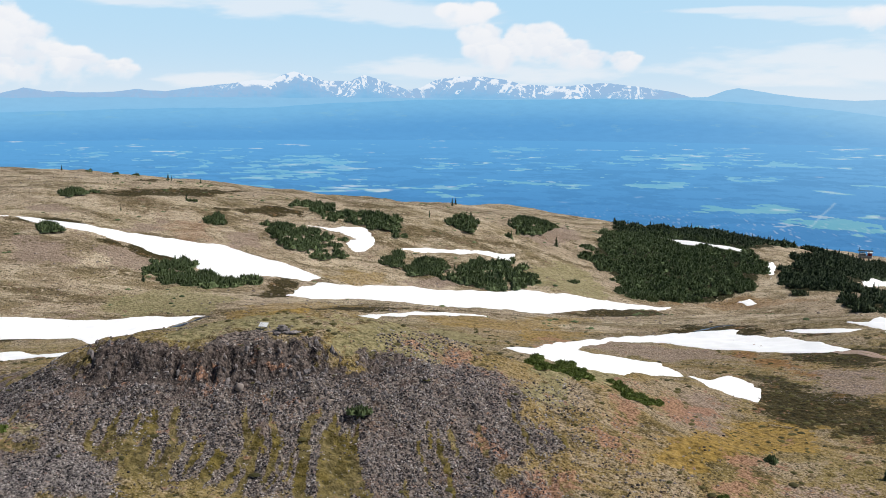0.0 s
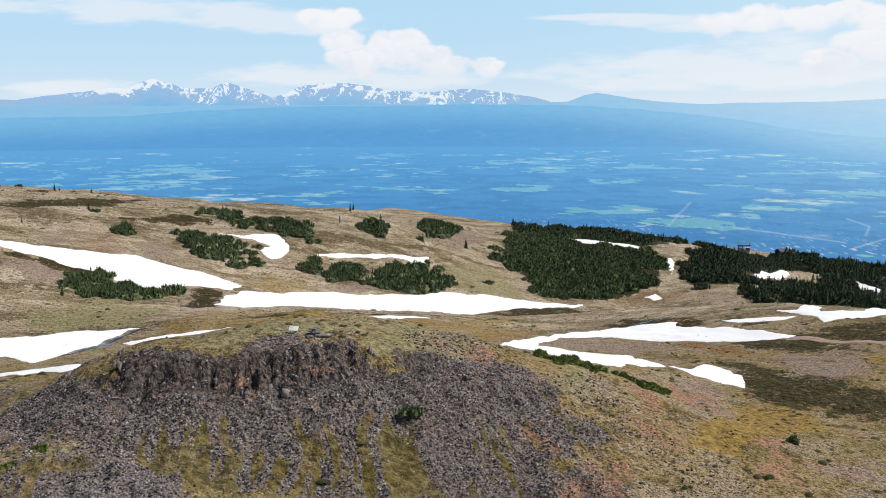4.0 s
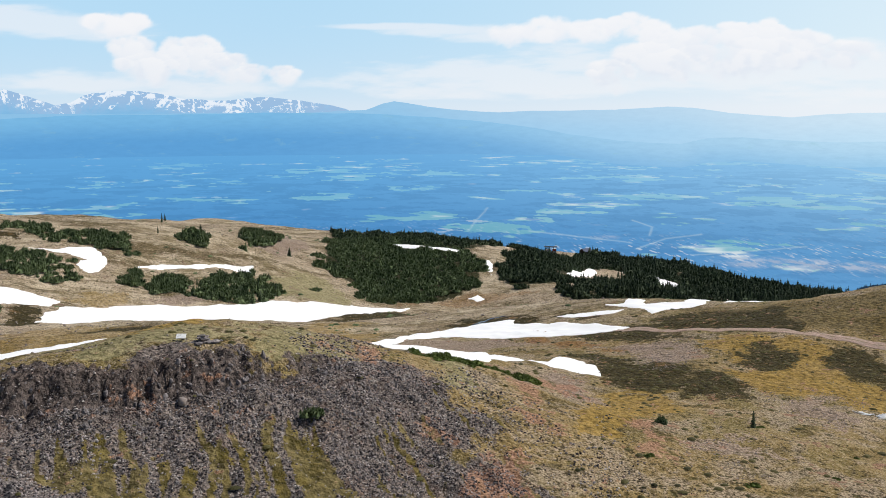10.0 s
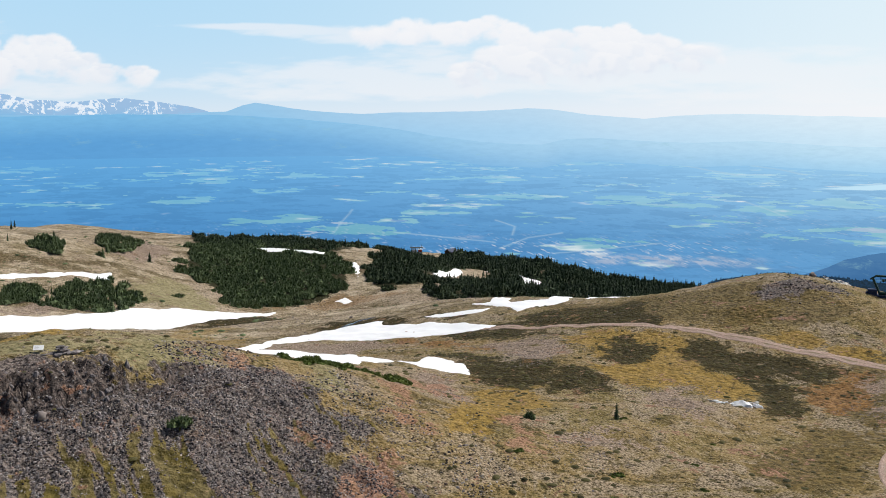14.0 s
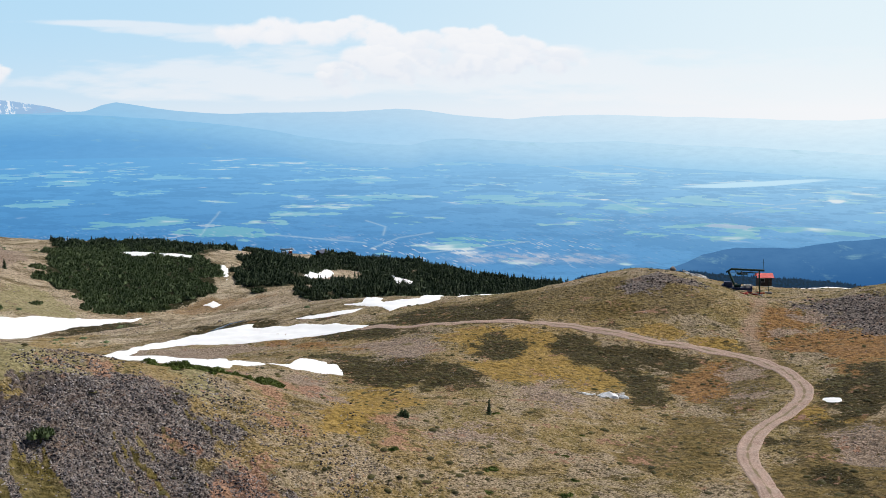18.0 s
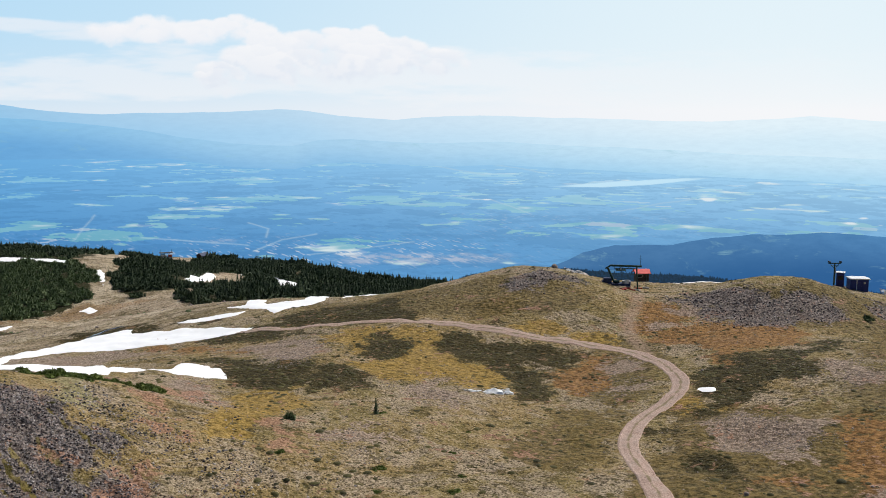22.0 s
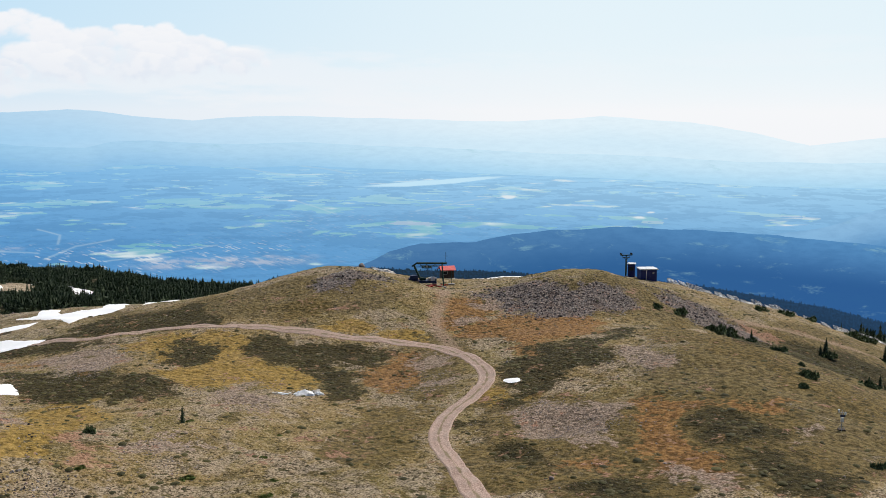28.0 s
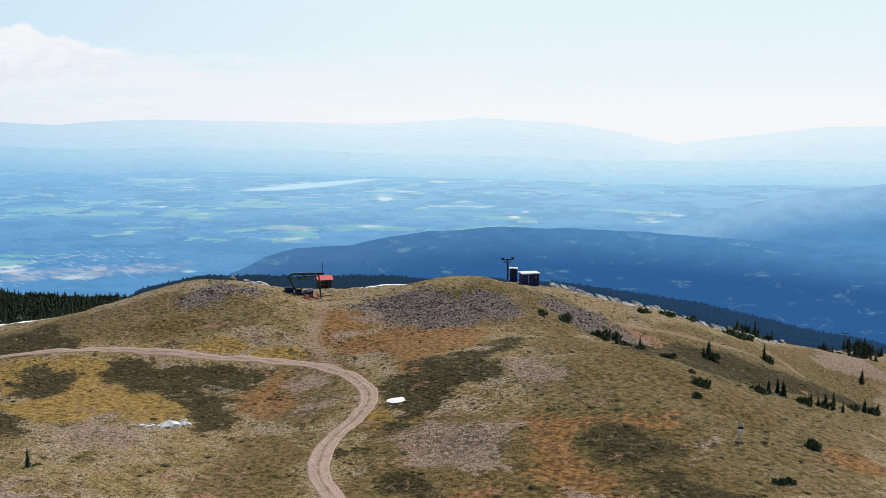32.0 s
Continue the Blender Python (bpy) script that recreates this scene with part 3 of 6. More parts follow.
cover("gold", (108.5, 143.2), (117, 139), (121.3, 130.7), (118.5, 122.7), (114.7, 128), (110.8, 136.3))
cover("gold", (36.4, 127.1), (45.8, 133.3), (48.4, 127.5), (43.6, 117.4), (34.9, 111.1), (27.4, 105.5), (24.2, 106.3), (29.3, 115.8))
cover("gold", (54, 135.5), (57.2, 135.3), (54.3, 130.5), (51.2, 131.8))
cover("gold", (93.9, 92.4), (92, 83.8), (95.2, 81.9), (89.9, 80.4), (87.8, 85))
cover("gold", (-55, 246), (-48, 263), (-33, 273), (-20, 255), (-17.9, 125.8), (-25.1, 122.2))
cover("gold", (-38, 324), (-32, 344), (-21, 345), (-19, 335), (-31, 324))
cover("gold", (-8, 236), (18, 246), (38, 291), (42, 260), (15, 222), (2, 220))
cover("gold", (22.6, 107.8), (31.6, 116.2), (41.4, 130.7), (44.6, 128.9), (37.2, 116.6), (27.4, 106.6), (23.1, 104.7))
cover("gold", (15, 215), (27, 234), (42, 244), (31, 226), (16, 201))
cover("rust", (132.4, 123.5), (141.3, 119.9), (147.4, 112.7), (145.9, 101.1), (129.4, 91.8), (125, 98.6), (121.5, 103.7), (124.4, 110.8), (119.1, 116.2))
cover("rust", (91.3, 65.7), (95.9, 60.4), (95.4, 55.3), (88.9, 55.5), (83.5, 54.5), (80.4, 48.7), (79.4, 44.2), (74.8, 41.7), (69.7, 42.8), (69.2, 47.7), (71.1, 52), (77.4, 58.2), (84.3, 58.7))
cover("rust", (96.7, 53.5), (102.7, 48), (97.5, 45.4), (93.6, 48.4))
cover("rust", (97.3, 120.8), (109.8, 120.9), (112.1, 117.4), (101.9, 114.2), (93.7, 104.8), (88.1, 107.2), (90.8, 113.4))
cover("rust", (135.6, 136.5), (149.8, 136.6), (143.6, 125.9), (135.2, 121.3), (126.3, 124.6), (129.9, 131.9))
cover("rust", (85, 384), (122, 397), (144, 383), (118, 382))
cover("rust", (62, 206), (66.4, 173.8), (63.2, 158.9), (59.4, 174.2))
cover("olive", (66.6, 76.8), (73.4, 73), (74.4, 65.2), (71, 55.6), (63, 49.2), (54.5, 65.9), (57.5, 70.6))
cover("olive", (77.4, 102.2), (88.5, 98.2), (64.3, 80.4), (50.8, 76.7), (55.4, 89.4))
cover("olive", (123.5, 80.8), (167.3, 94.1), (133.9, 69), (117.7, 70.8))
cover("olive", (94.2, 89.5), (93.6, 77), (94.6, 68.3), (91.4, 66.6), (89.3, 83.9))
cover("olive", (46.4, 194.1), (52.6, 181.6), (42.3, 155.9))
cover("olive", (12, 96.7), (13.9, 101), (15.8, 98.7), (14.3, 96.6))
cover("olive", (113.6, 158.5), (118.1, 153), (113.7, 146.9), (107.9, 152.3))
cover("olive", (99.5, 63.8), (101.4, 54.6), (97.7, 53.9), (95.9, 60.4))
cover("gravel", (66.2, 123.6), (74.1, 123.6), (70, 116.9), (66, 108.1), (61.4, 108.9), (62.3, 116.2))
cover("gravel", (66.8, 159.8), (74.5, 170.5), (78.1, 164.7), (70.8, 150.7), (65.5, 149.4))
cover("gravel", (91.7, 107), (100.4, 108), (100.1, 102.8), (94.6, 99.7), (90.3, 103.2))
cover("gravel", (105.8, 117.6), (109.7, 115.4), (106, 108.6), (100.8, 110.7))
cover("gravel", (83.7, 80.1), (89.5, 79.2), (89.1, 74.2), (89.7, 67.4), (85, 63.9), (76.5, 60.8), (75.4, 62.6), (76.6, 66.5), (76.4, 70.6), (79.9, 77.4))
cover("gravel", (116.9, 81), (119.4, 77.6), (111.7, 68.8), (108.7, 70.2), (110.8, 77.1))
cover("gravel", (131.9, 127.5), (137.2, 125.7), (134.7, 122.1), (129.3, 124.1))
cover("gravel", (146.4, 132.5), (151.9, 130.3), (146.3, 121.9), (140.8, 122.5), (140.5, 126.6))
cover("gravel", (90.5, 42.9), (95.5, 41.1), (88.4, 39.5), (85.8, 40.6))
cover("gravel", (72.8, 48.7), (73.1, 44.2), (70, 43.5), (70.2, 46.9))
cover("gravel", (63.7, 160.3), (75.8, 167.8), (74.2, 157.4), (68.6, 149), (59.3, 147.1))
cover("gravel", (37.2, 101.7), (47.8, 104.7), (47.3, 98.3), (40.8, 97.6))
cover("gravel", (29, 209), (41, 223), (53, 218), (58.9, 197.8), (43.8, 192.7), (35, 205))
cover("gravel", (39.1, 140.9), (33.8, 139.6), (33.8, 130.9), (34.8, 119.8), (31.2, 119.6))
cover("gravel", (65.8, 172.4), (76.2, 169.1), (68.2, 152.2), (62, 153.9))
cover("gravel", (-145, 341), (-138, 353), (-126, 345), (-131, 334))
cover("gravel", (-105, 302), (-92, 310), (-86, 294), (-96, 289))
cover("gravel", (-129, 301), (-114, 301), (-108, 288), (-122, 282))
cover("gravel", (-108, 342), (-96, 348), (-94, 334), (-104, 329))
cover("gravel", (-76, 352), (-65, 359), (-63, 346), (-71, 337))
cover("gravel", (-94, 246), (-91, 253), (-86, 244), (-91, 243))
cover("gravel", (-15, 341), (3, 358), (7, 347), (-9, 338))
cover("gravel", (34, 430), (62, 500), (60, 439), (39, 410))
cover("gravel", (154, 428), (178, 467), (165, 412), (148, 392))
cover("lush", (29, 376), (45, 399), (59, 400), (64, 377), (57, 363), (40, 362), (28, 364))
cover("lush", (-90, 257), (-75, 283), (-57, 273), (-60, 251), (-80, 247))
cover("lush", (-69, 231), (-29.5, 126.8), (-17.4, 120.7), (-11.9, 120.5), (-20.5, 113.1), (-31, 111.6))
cover("lush", (-11.6, 115.3), (-3, 216), (9, 201), (-1.1, 115.7), (-7.6, 112.5))
cover("lush", (-44.7, 99), (-41.8, 100.4), (-36.4, 97.6), (-39.3, 94.8), (-43.8, 95.3))
cover("clay", (-96, 345), (-84, 364), (-77, 334), (-87, 324))
cover("clay", (5.9, 96.3), (9.4, 97.2), (14.3, 102.4), (16.3, 105.7), (20.7, 111.7), (21.4, 110.1), (17.6, 103.6), (13.9, 100), (11.2, 95.5), (11.6, 92.1), (6.9, 92.6))
cover("clay", (22.4, 120.8), (24.7, 117.1), (22.2, 110.2), (19, 111.5))
cover("clay", (2.9, 102.5), (6.3, 101.4), (4.9, 100.1), (3.3, 100.9))
cover("clay", (-18.7, 103.9), (-14.6, 104.9), (-12.7, 103.1), (-13.8, 101), (-16.6, 100.8), (-18.6, 102.5))
cover("clay", (29.5, 135.7), (35, 132.6), (33.4, 119.8), (28.4, 119.6))
cover("clay", (2, 101.3), (4.4, 100.9), (5.5, 100), (3.1, 99.8))
cover("clay", (19, 213), (27, 224), (27, 214), (18.8, 197.8))
cover("clay", (190, 88), (192.7, 82.4), (184.4, 81.9))
cover("clay", (31.2, 105.9), (35.9, 109.6), (31.3, 100.7), (28.3, 100.2))
cover("clay", (-2.3, 119.5), (3.3, 121.4), (5.9, 119.4), (1, 117))
cover("moss2", (-36.2, 89.9), (-34.1, 93.6), (-30.9, 95.7), (-29.1, 94.9), (-30.4, 91.7), (-34, 89.4))
cover("moss2", (-29.7, 88.7), (-29.3, 91.3), (-27.2, 93.5), (-25.1, 91), (-25.6, 88.5))
cover("moss2", (-45, 94.1), (-42.1, 94.9), (-38.5, 93.9), (-39.1, 92.4), (-44.2, 92.1))
cover("blue", (-43.8, 91), (-40.9, 91.7), (-36.1, 93), (-31.3, 90.8), (-29.4, 87.6), (-42.1, 86.7))
cover("olive", (90.7, 92.3), (93.6, 77), (94.6, 67.4), (99.7, 62.2), (101.4, 54.6), (101.4, 46.8), (94.6, 42.2), (87, 38.4), (74.4, 32.5), (54.5, 65.9), (60.8, 73.2), (77.2, 79.3))
cover("heath", (85.5, 35.9), (87.5, 32.8), (82.7, 30.2), (79.8, 33))
cover("heath", (70, 70.6), (71.5, 66.6), (66.9, 61.3), (63.4, 64.5))
cover("heath", (63.1, 55.4), (67.8, 53.8), (66, 49.4), (62.2, 50.8))
cover("rust", (67.2, 60.8), (74.5, 59), (70.2, 53.7), (65.2, 55.2))
cover("olive", (167.3, 94.1), (133.9, 69), (126.3, 55.6), (119.1, 44.8), (116.1, 39.2), (103.2, 35.8), (107.9, 45.2), (115.8, 57.9), (121.4, 72.5))
cover("dark_turf", (113.4, 73.5), (140.2, 67.5), (189.4, 71.1), (125.4, 41.7), (77.6, 28.9), (62.2, 50.8), (92, 64.3))
cover("dark_turf", (179.9, 114.5), (197.7, 108.5), (188.5, 86.1), (159.1, 90.2), (146.9, 109.6), (144.3, 124.9))
cover("dark_turf", (116.2, 130.4), (124.9, 117.9), (93.1, 94.2), (80, 94.6))
cover("heath", (81.2, 45.6), (85.7, 42.6), (82.4, 37.5), (77, 33.3), (73.8, 32.9), (72.2, 36.4), (75, 41.1))
cover("dark_turf", (65, 52.3), (69.2, 49), (71.1, 40.8), (71.1, 36), (62.2, 50.8))
cover("rust", (124.9, 108.5), (125.1, 101.1), (109.1, 86.5), (103.1, 87), (108.9, 97.5))
cover("dark_turf", (100.4, 211.4), (129.6, 171.9), (133.2, 154), (133.5, 144.2), (119.3, 141.1), (105.5, 153.1), (96, 173.5))
cover("gravel", (456.6, 98.4), (299.6, 48.8), (289.6, 57.7), (289.8, 67.5))
cover("heath", (187.8, 85.3), (193.4, 71.6), (201.3, 55.1), (212.9, 38.1), (281.6, 47.1), (220, 59.2), (206.4, 74.2))
cover("dark_turf", (208.7, 90.2), (258.3, 83), (425.4, 66.4), (92.9, 22.3), (79.4, 34.6), (99.9, 43.8), (133.3, 58.5))
cover("rust", (106.2, 29.4), (110.6, 24.7), (101.6, 23.1), (100.8, 27.2))
cover("heath", (86.9, 43.1), (85.8, 39.5), (81.5, 37), (81.3, 40))
cover("gravel", (184.4, 95.2), (189.6, 89.2), (184, 86.7), (177.3, 90.7))
cover("olive", (189.6, 96.8), (199.5, 85.5), (205.4, 68.7), (191.2, 67.2), (186.6, 82.2), (177.3, 91.6))
cover("scree", (-61.4, 134.2), (-46.1, 113.1), (-39.1, 109), (-38.4, 103.6), (-38.2, 98.2), (-42.8, 96.9), (-45.6, 95.6))
cover("scree", (-3.7, 113.3), (2.7, 111.9), (9, 110.1), (11.6, 105.9), (10.3, 100.8), (7.4, 96.4), (-3.9, 94.3))
cover("scree", (150.9, 128.1), (159.8, 126.6), (162.3, 119.1), (165.9, 112.6), (169.2, 105.9), (173.9, 99.9), (158.8, 103), (151.3, 112.4), (146.8, 119.4))
cover("scree", (191.8, 107.2), (189.6, 98.9), (191.5, 90), (181.7, 87.3), (174.2, 93.3), (176.2, 99.7))
cover("lush", (17.5, 135.6), (27.9, 144), (13, 114.6), (7.9, 112.4))
cover("scree", (-47, 95), (-38, 98), (-30, 93), (-28, 86), (-44, 85))
cover("scree", (-41.2, 110.4), (-40.1, 115.6), (-36.2, 115.2), (-30.1, 112.1), (-26, 110), (-22.4, 111.1), (-18.7, 112.1), (-14.3, 112.7), (-10.9, 109.8), (-4.2, 108.5), (3.5, 103.9), (12.3, 99.7), (12.2, 93.1), (8.6, 91.3), (-30.9, 87.7), (-39.4, 89.9), (-41, 101.6))
cover("scree", (-59.6, 124.8), (-46.5, 112.2), (-40.2, 110), (-40, 102.4), (-43.7, 96.1), (-47, 92.2))
cover("scree", (153.5, 131.5), (164, 127.8), (160.9, 116.9), (164.5, 107.5), (151.1, 104.1), (146, 111.8), (145.6, 121.5))
cover("scree", (182.4, 105.2), (189, 102.5), (188.2, 95), (186.7, 86.1), (184, 81.7), (178.4, 85.4), (175.3, 92.1), (175.6, 99.1))
cover("scree", (129.7, 163.8), (138.2, 160.5), (142.6, 156.4), (134.1, 153.6), (127.5, 150.6), (122.3, 150.2), (126.9, 153.8), (125.1, 160.8))
cover("scree", (-9.1, 113.2), (0.2, 118.7), (5.4, 115.4), (8.8, 107.2), (8.3, 101), (2.2, 94.3), (-12.9, 96.1))
cover("snow", (192, 168), (206, 158), (212, 164), (200, 173))
cover("snow", (118, 214), (128, 206), (134, 210), (124, 220))


# last bits of snow between the firs
for x, y, w in ((252, 503, 1.8), (288, 531, 1.5), (291, 516, 2.4), (261, 490, 1.8), (267, 486, 2.4), (267, 477, 3), (270, 473, 1.8), (261, 464, 2.1), (194, 356, 1.8), (178, 379, 2.4), (260, 562, 3.6)):
    cover("snow", (x - w, y - 0.4 * w), (x - 0.2 * w, y - 0.9 * w), (x + w, y + 0.1 * w), (x + 0.7 * w, y + w), (x - 0.5 * w, y + 0.7 * w))

WOODS = {}


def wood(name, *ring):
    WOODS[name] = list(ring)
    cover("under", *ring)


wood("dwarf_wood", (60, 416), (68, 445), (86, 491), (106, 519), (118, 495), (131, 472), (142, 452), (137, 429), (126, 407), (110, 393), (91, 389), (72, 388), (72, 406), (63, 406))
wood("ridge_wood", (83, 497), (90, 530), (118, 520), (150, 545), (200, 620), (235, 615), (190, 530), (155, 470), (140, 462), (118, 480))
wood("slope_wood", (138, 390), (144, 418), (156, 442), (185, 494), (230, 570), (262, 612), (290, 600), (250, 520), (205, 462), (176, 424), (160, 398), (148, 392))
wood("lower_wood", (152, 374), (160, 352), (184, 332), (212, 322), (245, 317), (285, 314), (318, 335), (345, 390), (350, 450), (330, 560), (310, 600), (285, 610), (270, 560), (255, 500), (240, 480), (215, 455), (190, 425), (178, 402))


def inside(ring, x, y):
    """Signed distance to a closed ring of points, positive within."""
    x, y = np.asarray(x, float), np.asarray(y, float)
    best, odd = np.full(x.shape, 1e9), np.zeros(x.shape, bool)
    for (ax, ay), (bx, by) in zip(ring, np.roll(ring, -1, 0)):
        ex, ey = bx - ax, by - ay
        u = np.clip(((x - ax) * ex + (y - ay) * ey) / (ex * ex + ey * ey + 1e-9), 0, 1)
        best = np.minimum(best, np.hypot(x - ax - u * ex, y - ay - u * ey))
        hit = (ay > y) != (by > y)
        odd ^= hit & (x < ax + (y - ay) / (by - ay + 1e-12) * ex)
    return np.where(odd, best, -best)


def amount(kind, x, y, edge, ragged, seed):
    """How much of a cover lies at each place, with ragged edges."""
    total = np.zeros(np.shape(x))
    wob = ragged * fbm(x, y, 7.0, 4, seed, 0.6)
    for ring in COVER.get(kind, []):
        lo, hi = ring.min(0) - 14, ring.max(0) + 14
        near = (x > lo[0]) & (x < hi[0]) & (y > lo[1]) & (y < hi[1])
        if near.any():
            v = smooth(-edge, edge, inside(ring, x[near], y[near]) + wob[near])
            total[near] = np.maximum(total[near], v)
    return total


ROAD = [(37, 45), (46, 54), (54.1, 63.3), (62.3, 73.2), (70.6, 82.2), (80.6, 88.2), (89.4, 90.8), (96.5, 93.3), (103.6, 98.8), (111.5, 109.0), (115, 118.6), (113.5, 126.9), (108.5, 137), (103.4, 147.5), (98.3, 158.3), (94.3, 165.7),
        (88.4, 174.3), (82.6, 183), (78, 194), (71.5, 206), (66, 216)]
SPUR = [(113.8, 113), (118.7, 118), (123.7, 124.7), (130.3, 130.7), (139, 135.6), (146, 140.5)]
TRACK = [(190, 92), (205, 84), (222, 70), (240, 60), (256, 62), (268, 72), (276, 84)]


def glide(points, step=0.8):
    """A smooth line through the points, evenly stepped."""
    p = np.array([points[0], *points, points[-1]], float)
    out = []
    for a, b, c, d in zip(p, p[1:], p[2:], p[3:]):
        n = max(2, int(np.hypot(*(c - b)) / step))
        for t in np.arange(n) / n:
            out.append(0.5 * (2 * b + (c - a) * t + (2 * a - 5 * b + 4 * c - d) * t * t + (3 * b - a - 3 * c + d) * t ** 3))
    out.append(p[-1])
    return np.array(out)


ROAD_LINE, SPUR_LINE, TRACK_LINE = glide(ROAD), glide(SPUR), glide(TRACK)


def near_line(line, x, y, reach):
    out = np.full(np.shape(x), 1e9)
    lo, hi = line.min(0) - reach, line.max(0) + reach
    m = (x > lo[0]) & (x < hi[0]) & (y > lo[1]) & (y < hi[1])
    if m.any():
        best = np.full(m.sum(), 1e9)
        for px, py in line:
            best = np.minimum(best, (x[m] - px) ** 2 + (y[m] - py) ** 2)
        out[m] = np.sqrt(best)
    return out


def relief(x, y):
    """Ground height with its roughness: hummocks, runnels of the scree, the broken cliff."""
    x, y = np.asarray(x, float), np.asarray(y, float)
    z = lie(x, y)
    z = z + 0.30 * fbm(x, y, 16.0, 3, 11) + 0.20 * fbm(x, y, 3.4, 3, 23)
    far = smooth(230, 330, y)
    z = z + far * 1.3 * fbm(x, y, 38.0, 3, 71)
    s = amount("scree", x, y, 3.0, 2.0, 91)
    on_crag = s * (y < 128) * (x < 40)
    zc = -29.2 + 0.35 * fbm(x, y, 7.0, 2, 8)
    h = np.clip((z - zc) / 1.7, -1, 1)
    g = h * (1.5 - 0.5 * h * h)
    g = g * (1.5 - 0.5 * g * g)
    west = smooth(1.0, -9.0, x) * on_crag
    z = z + west * 1.7 * (g - h)
    face = west * (1 - np.abs(h)) ** 0.5
    ribs = 1 - np.abs(fbm(x + 0.5 * fbm(x, y, 3, 2, 8), y * 0.2, 0.85, 3, 37))
    z = z + face * (1.25 * (ribs - 0.6) + 0.3 * fbm(x, y, 0.9, 2, 77))
    runnel = fbm(x, y * 0.16, 2.6, 3, 41)
    z = z + on_crag * (0.30 * runnel + 0.30 * fbm(x, y, 1.3, 3, 55)) + (s - on_crag) * 0.4 * fbm(x, y, 2.0, 3, 57)
    d = np.hypot(x - 81, y - 70)
    return z - 1.1 * np.exp(-(d / 4.2) ** 2) + 0.5 * np.exp(-((d - 8) / 3) ** 2)


def mossy(x, y):
    """Narrow runs of moss and dry grass that reach down between the stone streams of the crag."""
    z = lie(x, y)
    lean = x + 0.20 * (y - 100) * smooth(-45, 15, x) + 0.9 * fbm(x, y, 6, 2, 19)
    run = fbm(lean, y * 0.07, 0.85, 3, 41) - 0.85 * smooth(-36.0, -31.5, z) - 0.5 * smooth(-31.5, -30.4, z) * (x < 4) + 0.5 * fbm(x, y, 9, 2, 29)
    run = smooth(0.06, 0.34, run) * (y < 130) * (x < 60)
    run = np.maximum(run, 0.95 * amount("moss2", x, y, 0.9, 1.3, 15))
    return run * (1 - amount("blue", x, y, 1.0, 1.5, 16))


def mat_ground():
    n = Nodes("alpine_ground")
    p = n.coord()
    broad, mid = n.noise(p, 0.045, 5, 0.6, 0.4), n.noise(p, 0.22, 5, 0.58, 0.5)
    fine, grit = n.noise(p, 1.15, 4, 0.58), n.noise(p, 3.6, 3, 0.6)
    lumps = n.voronoi(p, 1.1)
    far = n.ramp(n.node("SeparateXYZ", Vector=p).outputs[1], 190.0, 260.0)

    dots = n.voronoi(p, 0.62)
    knots = n.voronoi(n.scaled(p, 1.0, 0.75, 1.0), 1.25)
    lobes = n.math("ADD", n.math("MULTIPLY", n.math("SUBTRACT", mid, 0.5), 2.4), n.math("MULTIPLY", n.math("SUBTRACT", fine, 0.5), 1.5))
    lobes = n.math("ADD", lobes, n.math("MULTIPLY", n.math("SUBTRACT", 0.42, knots), 0.45))

    def mask(kind, lo=0.40, hi=0.62, spread=1.0):
        return n.ramp(n.math("ADD", n.attr(kind), n.math("MULTIPLY", lobes, spread)), lo, hi)

    def two(a, b, lo=0.32, hi=0.68):
        return n.mix(n.ramp(fine, lo, hi), a, b)

    # dry grass, paler and greener stretches, litter, lichen-grey stones
    col = n.mix(n.ramp(broad, 0.40, 0.60), (0.310, 0.235, 0.102), (0.240, 0.198, 0.076))
    col = n.mix(n.ramp(mid, 0.50, 0.66, 0, 0.75), col, (0.42, 0.345, 0.195))
    col = n.mix(n.ramp(mid, 0.46, 0.34, 0, 0.8), col, (0.120, 0.098, 0.036))
    stony = n.ramp(n.noise(p, 0.11, 7, 0.72, 0.8), 0.47, 0.57)
    col = n.mix(n.math("MULTIPLY", stony, 0.62), col, n.mix(n.ramp(grit, 0.38, 0.62), (0.20, 0.168, 0.138), (0.56, 0.49, 0.41)))
    # the far hillside: stonier, with long dark bands of turf
    slope_col = n.mix(n.ramp(n.noise(n.scaled(p, 0.6, 1.0, 1.0), 0.09, 8, 0.75, 0.6), 0.40, 0.60), (0.260, 0.220, 0.135), (0.74, 0.665, 0.54))
    slope_col = n.mix(n.ramp(n.noise(p, 0.028, 5, 0.6, 0.5), 0.46, 0.58, 0, 0.5), slope_col, (0.45, 0.375, 0.32))
    bands = n.noise(n.scaled(p, 0.35, 1.0, 1.0), 0.060, 8, 0.70, 0.8)
    slope_col = n.mix(n.ramp(bands, 0.50, 0.40, 0, 0.9), slope_col, (0.095, 0.074, 0.034))
    pale = n.noise(n.scaled(p, 0.7, 1.0, 1.0), 0.42, 5, 0.62, 0.6)
    slope_col = n.mix(n.ramp(pale, 0.56, 0.66, 0, 0.8), slope_col, (0.80, 0.73, 0.61))
    slope_col = n.mix(n.ramp(pale, 0.42, 0.34, 0, 0.7), slope_col, (0.10, 0.085, 0.042))
    col = n.mix(n.math("MULTIPLY", far, 0.85), col, slope_col)
    # pale and dark specks; the dark ones put tuft shadows into the colour
    col = n.mix(n.ramp(fine, 0.54, 0.66, 0, 0.55), col, (0.48, 0.41, 0.27))
    col = n.mix(n.ramp(fine, 0.46, 0.34, 0, 0.82), col, (0.050, 0.042, 0.015))
    col = n.mix(n.ramp(grit, 0.56, 0.68, 0, 0.7), col, (0.56, 0.49, 0.37))
